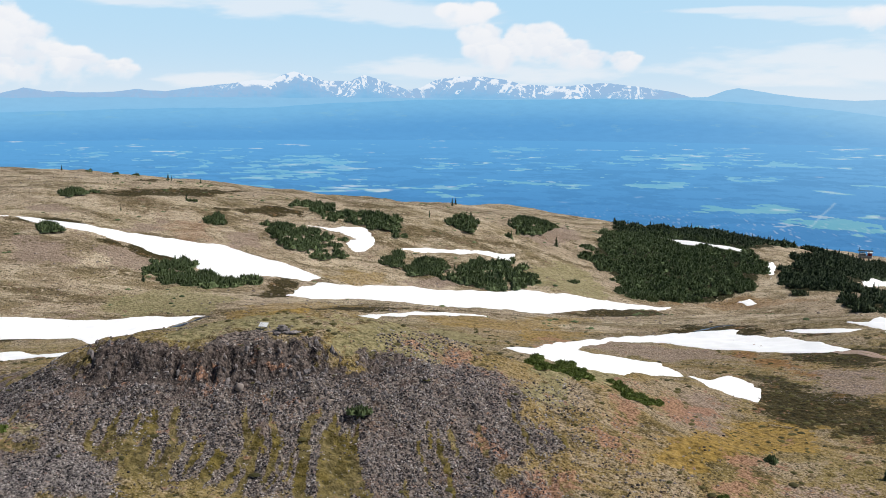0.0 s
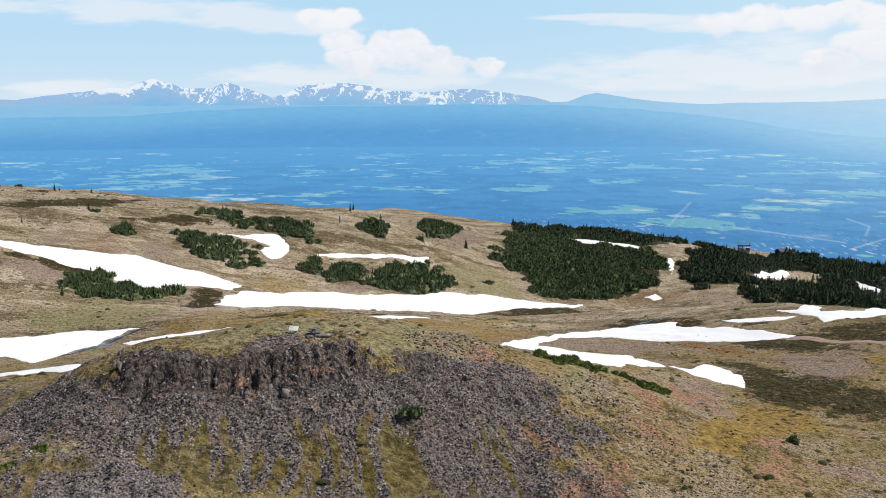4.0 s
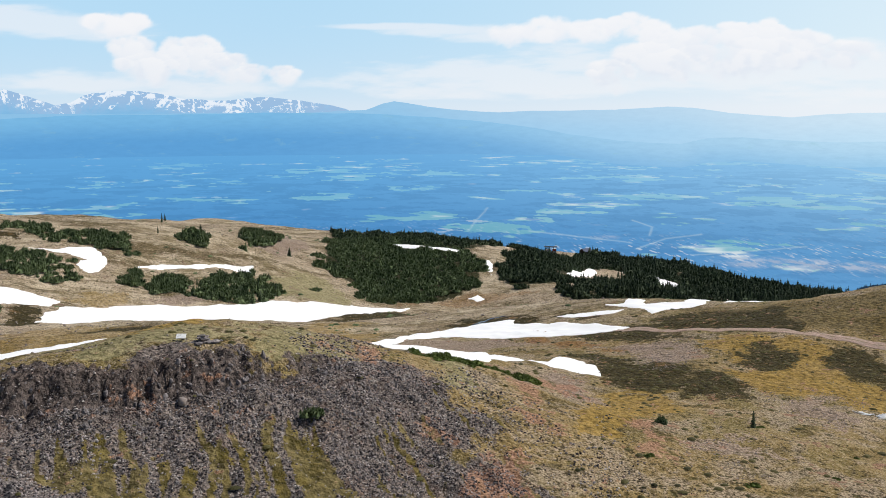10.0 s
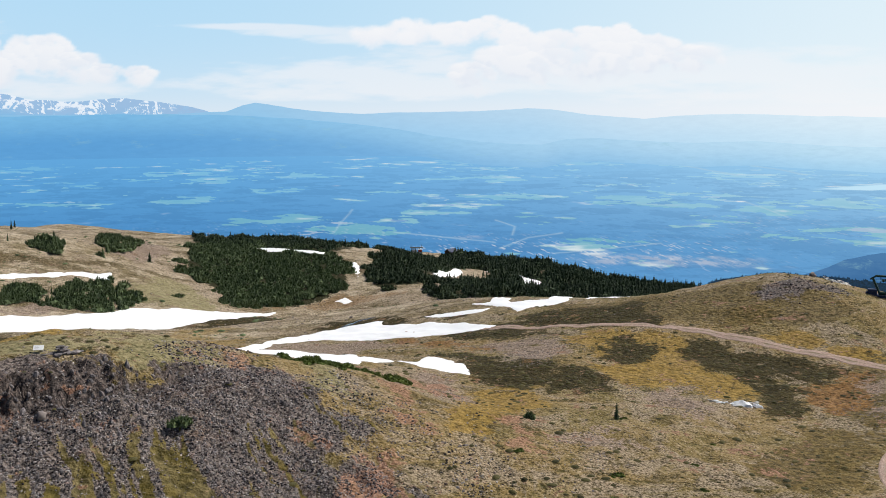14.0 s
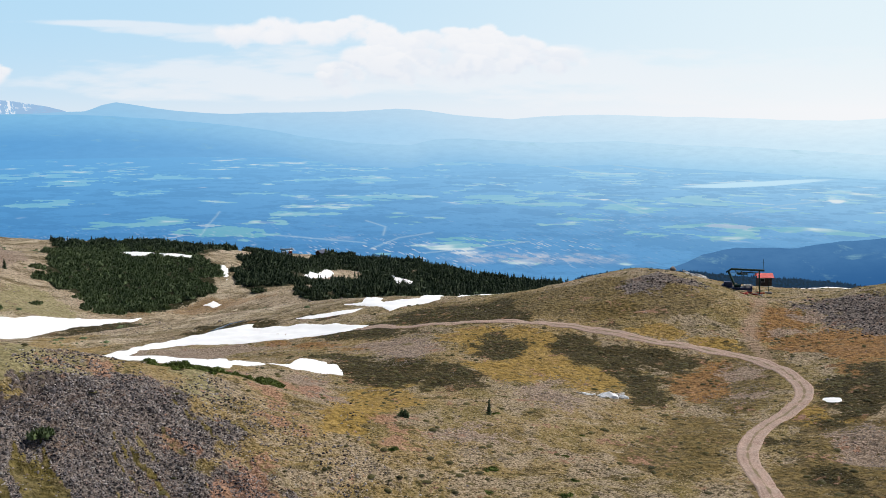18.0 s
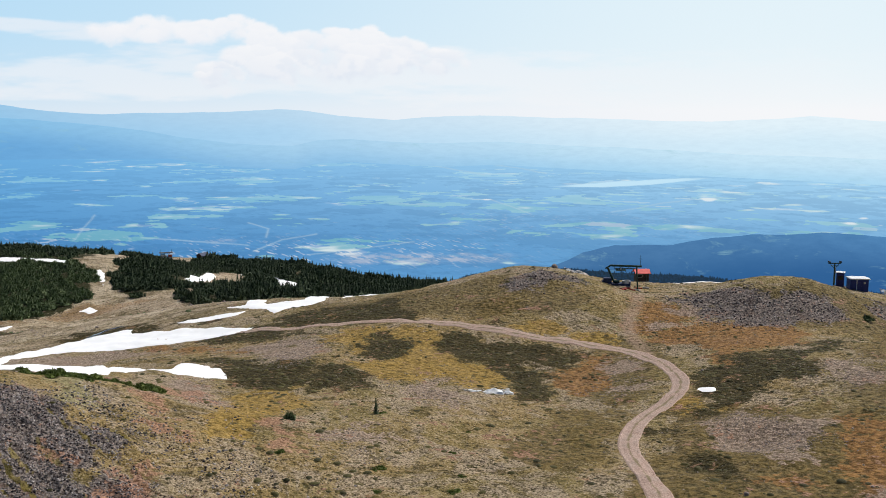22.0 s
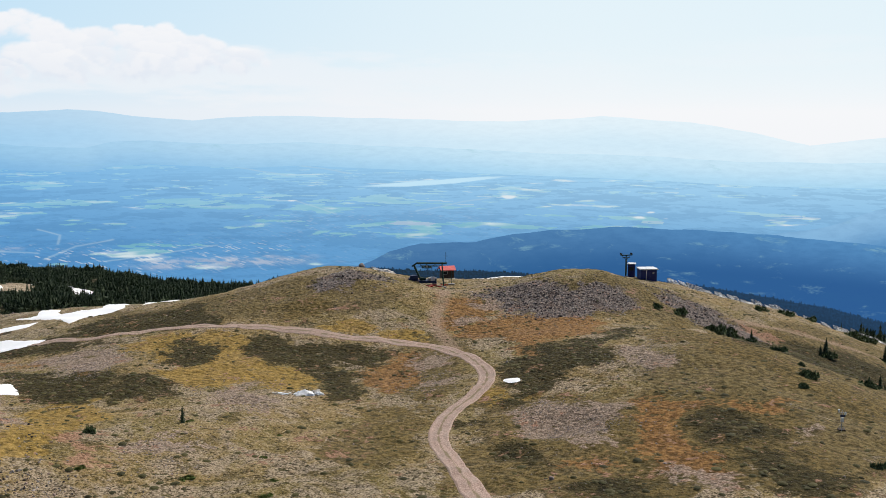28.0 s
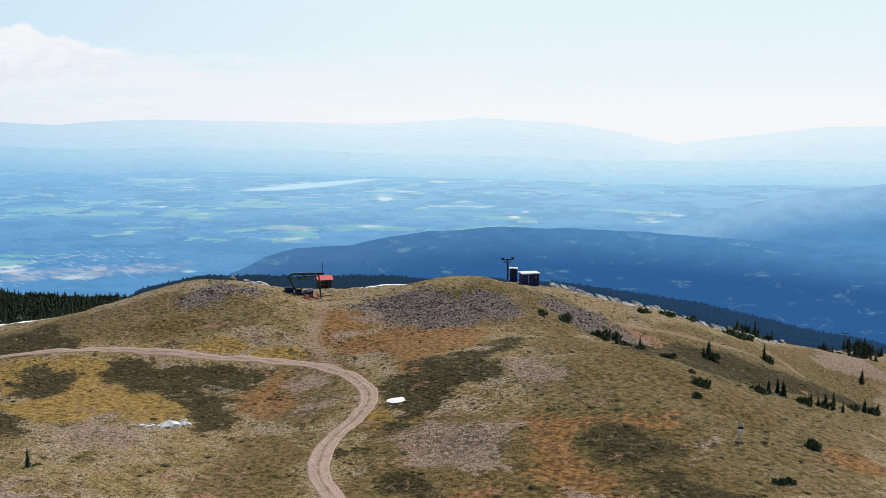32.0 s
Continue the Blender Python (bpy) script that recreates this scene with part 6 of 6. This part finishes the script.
def wheel(centre, radius, tube, axis="Z"):
    bm = bmesh.new()
    n, k = 28, 6
    ring = []
    for i in range(n):
        a = 6.2832 * i / n
        ring.append([bm.verts.new(((radius + tube * math.cos(j * 1.0472)) * math.cos(a), (radius + tube * math.cos(j * 1.0472)) * math.sin(a), tube * math.sin(j * 1.0472))) for j in range(k)])
    for i in range(n):
        for j in range(k):
            bm.faces.new((ring[i][j], ring[(i + 1) % n][j], ring[(i + 1) % n][(j + 1) % k], ring[i][(j + 1) % k]))
    for i in range(0, n, 7):
        a = 6.2832 * i / n
        q = rod((0, 0, 0), (radius * math.cos(a), radius * math.sin(a), 0), tube * 0.6, 6)
        me = bpy.data.meshes.new("spoke")
        q.to_mesh(me)
        q.free()
        bm.from_mesh(me)
        bpy.data.meshes.remove(me)
    bmesh.ops.translate(bm, verts=bm.verts, vec=centre)
    return bm


STEEL = mat_plain("green_steel", (0.014, 0.045, 0.038), (0.024, 0.062, 0.052), 1.5, 0.5, 0.2)
GALV = mat_plain("galvanised_steel", (0.30, 0.31, 0.32), (0.42, 0.43, 0.44), 2, 0.45, 0.7)
DARKWOOD = mat_plain("dark_boards", (0.035, 0.026, 0.022), (0.075, 0.055, 0.045), 2, 0.8)
REDROOF = mat_plain("red_metal_roof", (0.66, 0.060, 0.055), (0.78, 0.10, 0.09), 1, 0.45)
BLUEWALL = mat_plain("dark_blue_cladding", (0.012, 0.020, 0.115), (0.020, 0.032, 0.155), 1, 0.55)
WHITE = mat_plain("white_metal", (0.74, 0.75, 0.76), (0.82, 0.82, 0.82), 1, 0.5)
GREYWOOD = mat_plain("weathered_boards", (0.30, 0.285, 0.265), (0.52, 0.50, 0.47), 2.5, 0.9)
PALEWOOD = mat_plain("bleached_boards", (0.64, 0.63, 0.61), (0.84, 0.83, 0.81), 2.5, 0.9)
TARP = mat_plain("grey_white_tarp", (0.70, 0.72, 0.74), (0.90, 0.90, 0.90), 1.2, 0.6)
BLUETARP = mat_plain("slate_blue_paint", (0.022, 0.034, 0.085), (0.045, 0.065, 0.13), 1.5, 0.6)
CONCRETE = mat_plain("concrete", (0.28, 0.27, 0.25), (0.40, 0.38, 0.36), 2, 0.9)
RUBBER = mat_plain("black_rubber", (0.012, 0.012, 0.012), (0.03, 0.03, 0.03), 3, 0.8)
GLASS = mat_plain("dark_window_glass", (0.015, 0.02, 0.025), (0.02, 0.03, 0.04), 1, 0.08, 0, 0)
REDPAINT = mat_plain("red_paint", (0.36, 0.05, 0.04), (0.46, 0.08, 0.06), 2, 0.6)


def gable_roof(w, d, z, rise, eave, t=0.08):
    bm = bmesh.new()
    for s in (-1, 1):
        a = [(-w / 2 - eave, s * (d / 2 + eave), z - rise * eave / (d / 2)), (w / 2 + eave, s * (d / 2 + eave), z - rise * eave / (d / 2)), (w / 2 + eave, 0, z + rise), (-w / 2 - eave, 0, z + rise)]
        lo = [bm.verts.new(p) for p in a]
        hi = [bm.verts.new((p[0], p[1], p[2] + t)) for p in a]
        bm.faces.new(lo)
        bm.faces.new(hi)
        for i in range(4):
            bm.faces.new((lo[i], lo[(i + 1) % 4], hi[(i + 1) % 4], hi[i]))
    bmesh.ops.recalc_face_normals(bm, faces=bm.faces)
    return bm


def hut_body(w, d, h, rise, down=0.5):
    """Walls with gables."""
    bm = bmesh.new()
    v = [bm.verts.new(p) for p in ((-w / 2, -d / 2, -down), (w / 2, -d / 2, -down), (w / 2, d / 2, -down), (-w / 2, d / 2, -down), (-w / 2, -d / 2, h), (w / 2, -d / 2, h), (w / 2, d / 2, h), (-w / 2, d / 2, h), (-w / 2, 0, h + rise), (w / 2, 0, h + rise))]
    for q in ((0, 1, 5, 4), (1, 2, 6, 9, 5), (2, 3, 7, 6), (3, 0, 4, 8, 7), (3, 2, 1, 0), (4, 5, 9, 8), (6, 7, 8, 9)):
        bm.faces.new([v[i] for i in q])
    return bm


VIEW = 52.0                        # heading from the hovering drone to the lift's top


def lift_hut():
    x, y = 187.5, 172.5
    t = thing("operator_hut", "small dark wooden lift hut with a red metal roof", "hut", at=(x, y, on(x, y) + 0.9), turn=-VIEW + 14)
    body = part("wall", hut_body(3.4, 2.8, 2.3, 0.75, 1.4), DARKWOOD, t)
    part("roof", gable_roof(3.4, 2.8, 2.33, 0.75, 0.45), REDROOF, t, "bright red metal roof")
    door = part("door", boxed(0.5, 1.3, -1.47, -1.405, 0.0, 1.95), DARKWOOD, t)
    part("door_handle", rod((0.62, -1.5, 1.0), (0.74, -1.5, 1.0), 0.025), GALV, door)
    w = part("window", boxed(-1.3, -0.2, -1.46, -1.404, 1.05, 1.85), GLASS, t)
    for k, a in enumerate(((-1.38, -1.3, 0.97, 1.93), (-0.2, -0.12, 0.97, 1.93), (-1.3, -0.2, 0.97, 1.05), (-1.3, -0.2, 1.85, 1.93))):
        part("window_frame", boxed(a[0], a[1], -1.475, -1.402, a[2], a[3]), GREYWOOD, w)
    part("floor_deck", boxed(-1.9, 1.9, -2.3, -1.42, -0.3, -0.12), GREYWOOD, t)
    part("step", boxed(1.9, 2.5, -2.2, -1.5, -0.5, -0.28), GREYWOOD, t, "pale wooden step")
    part("stovepipe", rod((-1.0, 0.6, 2.5), (-1.0, 0.6, 3.6), 0.07), GALV, t)


def lift_terminal():
    x, y = 162.5, 158.2
    g = on(x, y)
    t = thing("lift_terminal", "dark green surface-lift return terminal of steel beams", "ski lift", at=(x, y, g + 0.5), turn=-VIEW)
    part("beam", boxed(-3.4, 4.2, -0.22, 0.22, 4.55, 5.0, bevel=0.03), STEEL, t)
    part("truss", boxed(-2.4, 2.6, -0.12, 0.12, 4.05, 4.22), STEEL, t)
    for k in range(6):
        a = -2.2 + 0.95 * k
        part("brace", rod((a, 0, 4.12), (a + (0.48 if k % 2 else -0.48) + 0.2, 0, 4.6), 0.06, 6), STEEL, t)
    part("arm", rod((-3.3, 0, 4.75), (-4.5, 0, 3.95), 0.2), STEEL, t)
    for s in (-0.5, 0.5):
        part("leg", rod((-2.1, s, 0.3), (-4.0, s * 0.5, 4.3), 0.25), STEEL, t)
        part("post", rod((3.4, s * 1.2, -1.3), (3.0, s * 0.4, 4.6), 0.17), STEEL, t)
    w = part("bullwheel", wheel((-0.8, 0, 3.75), 1.25, 0.1), STEEL, t)
    part("hub", rod((-0.8, 0, 3.5), (-0.8, 0, 4.2), 0.22, 10), GALV, w)
    part("mast", rod((3.9, 0, 4.8), (3.9, 0, 7.6), 0.05), STEEL, t)
    part("mast_arm", rod((3.3, 0, 6.6), (4.3, 0, 6.6), 0.03), STEEL, t)
    part("base_frame", boxed(-5.0, 1.6, -1.3, 1.2, 0.05, 0.55, bevel=0.03), BLUETARP, t)
    part("machine_housing", boxed(-4.9, -2.9, -0.9, 0.9, 0.55, 1.7, bevel=0.08), BLUETARP, t)
    part("control_box", boxed(0.2, 1.2, -1.1, -0.75, 0.6, 1.5, bevel=0.03), WHITE, t, "white control box")
    for a in (-5.1, 1.5):
        part("end_plate", boxed(a - 0.15, a + 0.15, -1.4, 1.3, -0.2, 1.05, bevel=0.03), BLUETARP, t)
    for a in (-1.9, -1.1, 0.2):
        part("hanger", rod((a, 0, 4.1), (a + 0.15, 0, 3.35), 0.07, 6), STEEL, t)
    part("cable", rod((-3.9, 0.35, 3.8), (3.2, 0.35, 4.0), 0.035, 6), RUBBER, t)
    part("counterweight", boxed(-0.4, 1.4, -0.8, 0.8, 0.55, 1.15, bevel=0.05), CONCRETE, t)
    part("motor", rod((-2.4, -0.5, 0.95), (-1.0, -0.5, 0.95), 0.38, 12), STEEL, t)
    for a in (-4.6, 1.0):
        part("footing", boxed(a - 0.5, a + 0.5, -1.5, 1.4, -1.6, 0.06, bevel=0.04), CONCRETE, t)
    x2, y2 = 168.6, 156.2
    s = thing("tower_post", "thin dark steel post on a concrete block", "post", at=(x2, y2, on(x2, y2)), turn=-VIEW)
    part("pole", rod((0, 0, 0.3), (0, 0, 3.6), 0.07), STEEL, s)
    part("footing", boxed(-0.8, 0.8, -0.5, 0.5, -0.4, 0.45, bevel=0.06), CONCRETE, s)
    rng = np.random.RandomState(3)
    for k in range(12):
        a, b = x - 4 + 8 * rng.rand(), y - 4.5 + 3 * rng.rand()
        p = thing("timber", "loose reddish timber lying on gravel", "timber", "timbers by the lift", at=(a, b, on(a, b, 0.12)), turn=360 * rng.rand())
        part("plank", boxed(-0.9 - 0.5 * rng.rand(), 0.9, -0.12, 0.12, -0.12, 0.14, bevel=0.02), REDPAINT if k % 3 else GREYWOOD, p)


def shed():
    x, y = 213.5, 125.0
    g = on(x, y)
    t = thing("equipment_shed", "dark blue shed with a white flat roof on the knoll", "shed", at=(x, y, g + 0.2), turn=-64 + 18)
    part("wall", boxed(-2.2, 2.2, -1.7, 1.7, -0.6, 2.7, bevel=0.03), BLUEWALL, t)
    part("roof", boxed(-2.5, 2.5, -2.05, 2.05, 2.72, 2.98, bevel=0.04), WHITE, t, "white sheet metal roof")
    d = part("door", boxed(-0.5, 0.45, -1.76, -1.703, 0.0, 2.05), BLUEWALL, t)
    part("door_handle", rod((0.3, -1.79, 1.0), (0.42, -1.79, 1.0), 0.025), GALV, d)
    part("corner_trim", boxed(-0.75, -0.6, -1.75, -1.702, 0.0, 2.6), WHITE, t, "white vertical trim board")
    part("vent", boxed(1.0, 1.5, -1.75, -1.703, 1.6, 2.0), GALV, t)
    x, y = 215.2, 130.5
    b = thing("control_booth", "small dark booth with a white roof", "booth", at=(x, y, on(x, y) + 0.6), turn=-64)
    part("wall", boxed(-0.95, 0.95, -0.95, 0.95, -0.9, 3.0, bevel=0.03), BLUEWALL, b)
    part("roof", boxed(-1.15, 1.15, -1.15, 1.15, 3.02, 3.2, bevel=0.03), WHITE, b, "white sheet metal roof")
    part("window", boxed(-0.6, 0.6, -1.0, -0.953, 1.3, 2.3), GLASS, b)
    part("platform", boxed(-1.7, 1.3, -1.5, 1.2, -1.2, -0.55), DARKWOOD, b)
    a = thing("plank_edging", "line of pale weathered planks edging the terrace", "planks", at=(207.5, 121.0, on(207.5, 121.0)), turn=-64)
    for k in range(6):
        part("plank", boxed(-4.6 + 1.55 * k, -3.1 + 1.55 * k, -0.1, 0.1, -0.5 - 0.16 * k, 0.22 - 0.20 * k, bevel=0.02), GREYWOOD, a)


def lift_tower(x, y, height, turn, label):
    t = thing("lift_tower", label, "lift tower", at=(x, y, on(x, y)), turn=turn)
    part("pole", rod((0, 0, -0.5), (0, 0, height), 0.24, 12, 0.16), STEEL, t)
    part("crossarm", boxed(-1.7, 1.7, -0.12, 0.12, height - 0.15, height + 0.12), STEEL, t)
    part("lower_arm", boxed(-1.1, 1.1, -0.09, 0.09, height - 0.8, height - 0.62), STEEL, t)
    for s in (-1, 1):
        part("brace", rod((0, 0, height - 1.6), (s * 1.2, 0, height - 0.1), 0.06, 6), STEEL, t)
        sh = part("sheave_frame", boxed(s * 1.55 - 0.08, s * 1.55 + 0.08, -0.7, 0.7, height + 0.1, height + 0.28), STEEL, t)
        for k in (-0.5, 0, 0.5):
            part("sheave", rod((s * 1.55 - 0.12, k, height + 0.42), (s * 1.55 + 0.12, k, height + 0.42), 0.17, 10), RUBBER, sh)
    part("ladder", boxed(0.22, 0.28, -0.2, 0.2, 1.5, height - 1.2), GALV, t)
    part("footing", boxed(-0.7, 0.7, -0.7, 0.7, -0.6, 0.25, bevel=0.05), CONCRETE, t)
    return t


def weather_mast():
    x, y = 97.0, 38.9
    t = thing("weather_mast", "slim metal weather mast with white sensors", "weather station", at=(x, y, on(x, y)), turn=-60)
    part("pole", rod((0, 0, -0.2), (0, 0, 2.5), 0.05), GALV, t)
    part("crossarm", rod((-0.45, 0, 2.3), (0.45, 0, 2.3), 0.03), GALV, t)
    part("sensor", rod((-0.42, 0, 2.3), (-0.42, 0, 2.65), 0.12, 10), WHITE, t)
    part("radiation_shield", rod((0.38, 0, 2.0), (0.38, 0, 2.35), 0.13, 10, 0.1), WHITE, t)
    part("instrument_box", boxed(-0.18, 0.18, -0.26, -0.05, 1.1, 1.65, bevel=0.02), WHITE, t)
    part("solar_panel", boxed(-0.3, 0.3, -0.35, -0.31, 1.8, 2.1), BLUETARP, t)
    for a in (0.3, 2.4, 4.5):
        part("leg", rod((0, 0, 0.9), (0.6 * math.cos(a), 0.6 * math.sin(a), -0.1), 0.025, 6), GALV, t)
    part("base", boxed(-0.45, 0.45, -0.35, 0.35, -0.2, 0.16, bevel=0.04), DARKWOOD, t)


def tarp_heap(x, y, w, d, h, seed, name, label, material):
    """A crumpled sheet over something low."""
    n = 15
    u = np.linspace(-1, 1, n)
    U, V = np.meshgrid(u, u, indexing="ij")
    r = np.maximum(np.abs(U), np.abs(V))
    X = U * w / 2 * (1 + 0.1 * fbm(U, V, 0.8, 2, seed))
    Y = V * d / 2 * (1 + 0.1 * fbm(U + 4, V, 0.8, 2, seed))
    Z = h * np.clip(1.15 - r ** 1.6 + 0.45 * fbm(U, V, 0.5, 3, seed + 3), 0, 2) * (r < 0.99) - 0.06
    t = thing(name, label, "tarp", at=(x, y, on(x, y)), turn=-40)
    part("sheet", build("sheet", np.stack([X, Y, Z], -1).reshape(-1, 3), grid_faces(n, n), material), None, t)


def debris():
    tarp_heap(75.6, 112.6, 3.0, 2.0, 0.45, 5, "tarp_heap", "crumpled white tarpaulin heap on the grass", TARP)
    tarp_heap(77.4, 111.2, 1.6, 1.1, 0.4, 9, "grey_tarp", "flattened grey sheet beside the heap", TARP)
    rng = np.random.RandomState(12)
    for k in range(16):
        a = rng.rand()
        x, y = 72.2 + 6.4 * a, 115.2 - 4.6 * a + 1.4 * rng.randn() * 0.5
        t = thing("board", "weathered grey board lying in dry grass", "board", "boards by the tarpaulin", at=(x, y, on(x, y, 0.10)), turn=-50 + 40 * rng.randn())
        part("plank", boxed(-0.7 - 0.6 * rng.rand(), 0.8, -0.14, 0.14, -0.05, 0.06, bevel=0.01), GREYWOOD if k % 4 else TARP, t)


def crag_bench():
    x, y = -20.6, 114.0
    g = on(x, y)
    t = thing("info_panel", "white slanted panel on posts at the cliff top", "sign", at=(x, y, g), turn=-15)
    bm = boxed(-0.52, 0.52, -0.03, 0.03, -0.36, 0.36, bevel=0.01)
    bmesh.ops.transform(bm, matrix=pose(0, -0.1, 0.5, -58, 0, 0), verts=bm.verts)
    p = part("panel", bm, WHITE, t)
    for k in range(4):
        line = boxed(-0.4, 0.05 - 0.1 * (k % 2), -0.036, -0.032, 0.22 - 0.12 * k, 0.24 - 0.12 * k)
        bmesh.ops.transform(line, matrix=pose(0, -0.1, 0.5, -58, 0, 0), verts=line.verts)
        part("text_bar", line, GALV, p)
    for s in (-0.4, 0.4):
        part("post", rod((s, 0.05, -0.3), (s, 0.0, 0.46), 0.045), GREYWOOD, t)
    rng = np.random.RandomState(4)
    cairn = thing("cairn", "cairn of stacked dark stones beside the panel", "cairn", at=(x + 2.2, y - 0.5, on(x + 2.2, y - 0.5)))
    for k in range(34):
        v, f = stone_shape(rng)
        u = rng.rand()
        h = 0.12 + (0.75 * rng.rand() if k < 14 else 0.2 * rng.rand())
        spread = 0.35 if k < 14 else 2.4
        px, py = spread * rng.randn() * 0.55, 0.3 * rng.randn()
        s = 0.2 + 0.24 * rng.rand()
        v = v * s * np.array([1.3, 1, 0.55]) + np.array([px, py, h if k < 14 else 0.1])
        part("stone", build("stone", v, f, MAT_STONE), None, cairn)
    for x, y, s in ((146.4, 166.2, 0.75), (-21.5, 103.9, 0.5), (149, 163, 0.35), (107, 96.5, 0.25), (63, 60, 0.3)):
        v, f = stone_shape(rng, 1)
        b = thing("boulder", "pale rounded boulder on the slope", "boulder", at=(x, y, on(x, y)))
        part("stone", build("stone", v * s + np.array([0, 0, 0.3 * s]), f, MAT_PEBBLE, True), None, b)


def far_station():
    x, y = 263.4, 623.8
    g = on(x, y)
    t = thing("upper_lift_station", "lift station with steel frame and reddish cabin above the firs", "lift station", at=(x, y, g), turn=-25, scale=0.8)
    part("deck", boxed(-5, 5, -2.5, 2.5, 3.2, 4.4, bevel=0.05), CONCRETE, t)
    part("cabin", boxed(1.6, 4.8, -2, 2, 4.4, 7.2, bevel=0.05), REDPAINT, t, "faded red cabin")
    part("cabin_roof", boxed(1.3, 5.1, -2.3, 2.3, 7.22, 7.5), WHITE, t)
    part("beam", boxed(-5.5, 5.5, -0.5, 0.5, 8.2, 9.2), GALV, t)
    part("machine_room", boxed(-4.6, 0.6, -1.8, 1.8, 4.4, 6.6, bevel=0.05), CONCRETE, t, "pale grey machine housing")
    part("railing", boxed(-5, 5, -2.55, -2.45, 4.5, 5.3), GALV, t)
    for a in (-4, -1, 2.4):
        part("column", rod((a, 0, -0.5), (a, 0, 8.4), 0.3), STEEL, t)
    for a in (-4.6, 4.4):
        part("mast", rod((a, 0, 9.1), (a, 0, 11.2), 0.12), STEEL, t)
    part("bullwheel", wheel((-2.6, 0, 7.5), 1.8, 0.16), STEEL, t)
    x, y = 284, 612
    b = thing("lodge", "small dark cabin roof among the firs", "cabin", at=(x, y, on(x, y)), turn=20)
    part("wall", hut_body(7, 5, 2.6, 1.6), DARKWOOD, b)
    part("roof", gable_roof(7, 5, 2.65, 1.6, 0.6), BLUETARP, b)


FENCE = [(219, 121), (236, 113), (253, 107), (270, 101), (287, 94), (303, 88), (318, 82)]


def snow_fence(path, seed=2, sink=0.0):
    """Leaning slatted panels, weathered and out of line, some of them down."""
    line = glide(path, 2.4)
    rng = np.random.RandomState(seed)
    for k, (a, b) in enumerate(zip(line, line[1:])):
        mid, d = (a + b) / 2, b - a
        turn = math.degrees(math.atan2(d[1], d[0])) + 5 * rng.randn()
        lean, high = 38 + 9 * rng.randn(), 1.15 if rng.rand() > 0.12 else 0.6
        z0, z1 = on(a[0], a[1]), on(b[0], b[1])
        t = thing("snow_fence", "weathered pale slatted snow fence panel along the rim", "fence", "snow fence", at=(mid[0] + 0.2 * rng.randn(), mid[1] + 0.2 * rng.randn(), (z0 + z1) / 2 - sink), turn=turn)
        half, slope = np.hypot(*d) / 2 * 0.93, (z1 - z0) / np.hypot(*d)
        c, q = math.cos(radians(lean)), math.sin(radians(lean))
        for s in (-half * 0.85, half * 0.85):
            part("post", rod((s, 0, -0.4 + slope * s), (s, 1.75 * high * c, 1.75 * high * q + slope * s), 0.06, 6), GREYWOOD, t)
            part("strut", rod((s, 1.7 * high * c + 0.2, -0.3 + slope * s), (s, 1.5 * high * c, 1.5 * high * q + slope * s), 0.05, 6), GREYWOOD, t)
        for j in range(5):
            u = (0.15 + 0.38 * j) * high
            bm = boxed(-half - 0.1 * rng.rand(), half - 0.25 * rng.rand(), -0.07, 0.07, 0.02, 0.06)
            bmesh.ops.transform(bm, matrix=pose(0, u * c, u * q + 0.05, lean, 0, 1.2 * rng.randn()), verts=bm.verts)
            for v in bm.verts:
                v.co.z += slope * v.co.x
            part("slat", bm, PALEWOOD if rng.rand() > 0.35 else GREYWOOD, t)


lift_hut()
lift_terminal()
shed()
lift_tower(228, 139, 7.0, -64 + 25, "dark green lift tower with crossarm and sheaves")
lift_tower(456.6, 86.3, 8.0, -80, "distant dark lift tower above the firs")
weather_mast()
debris()
crag_bench()
far_station()
snow_fence(FENCE)
snow_fence([(153.5, 168), (159, 169), (166, 171)], 4, 0.55)
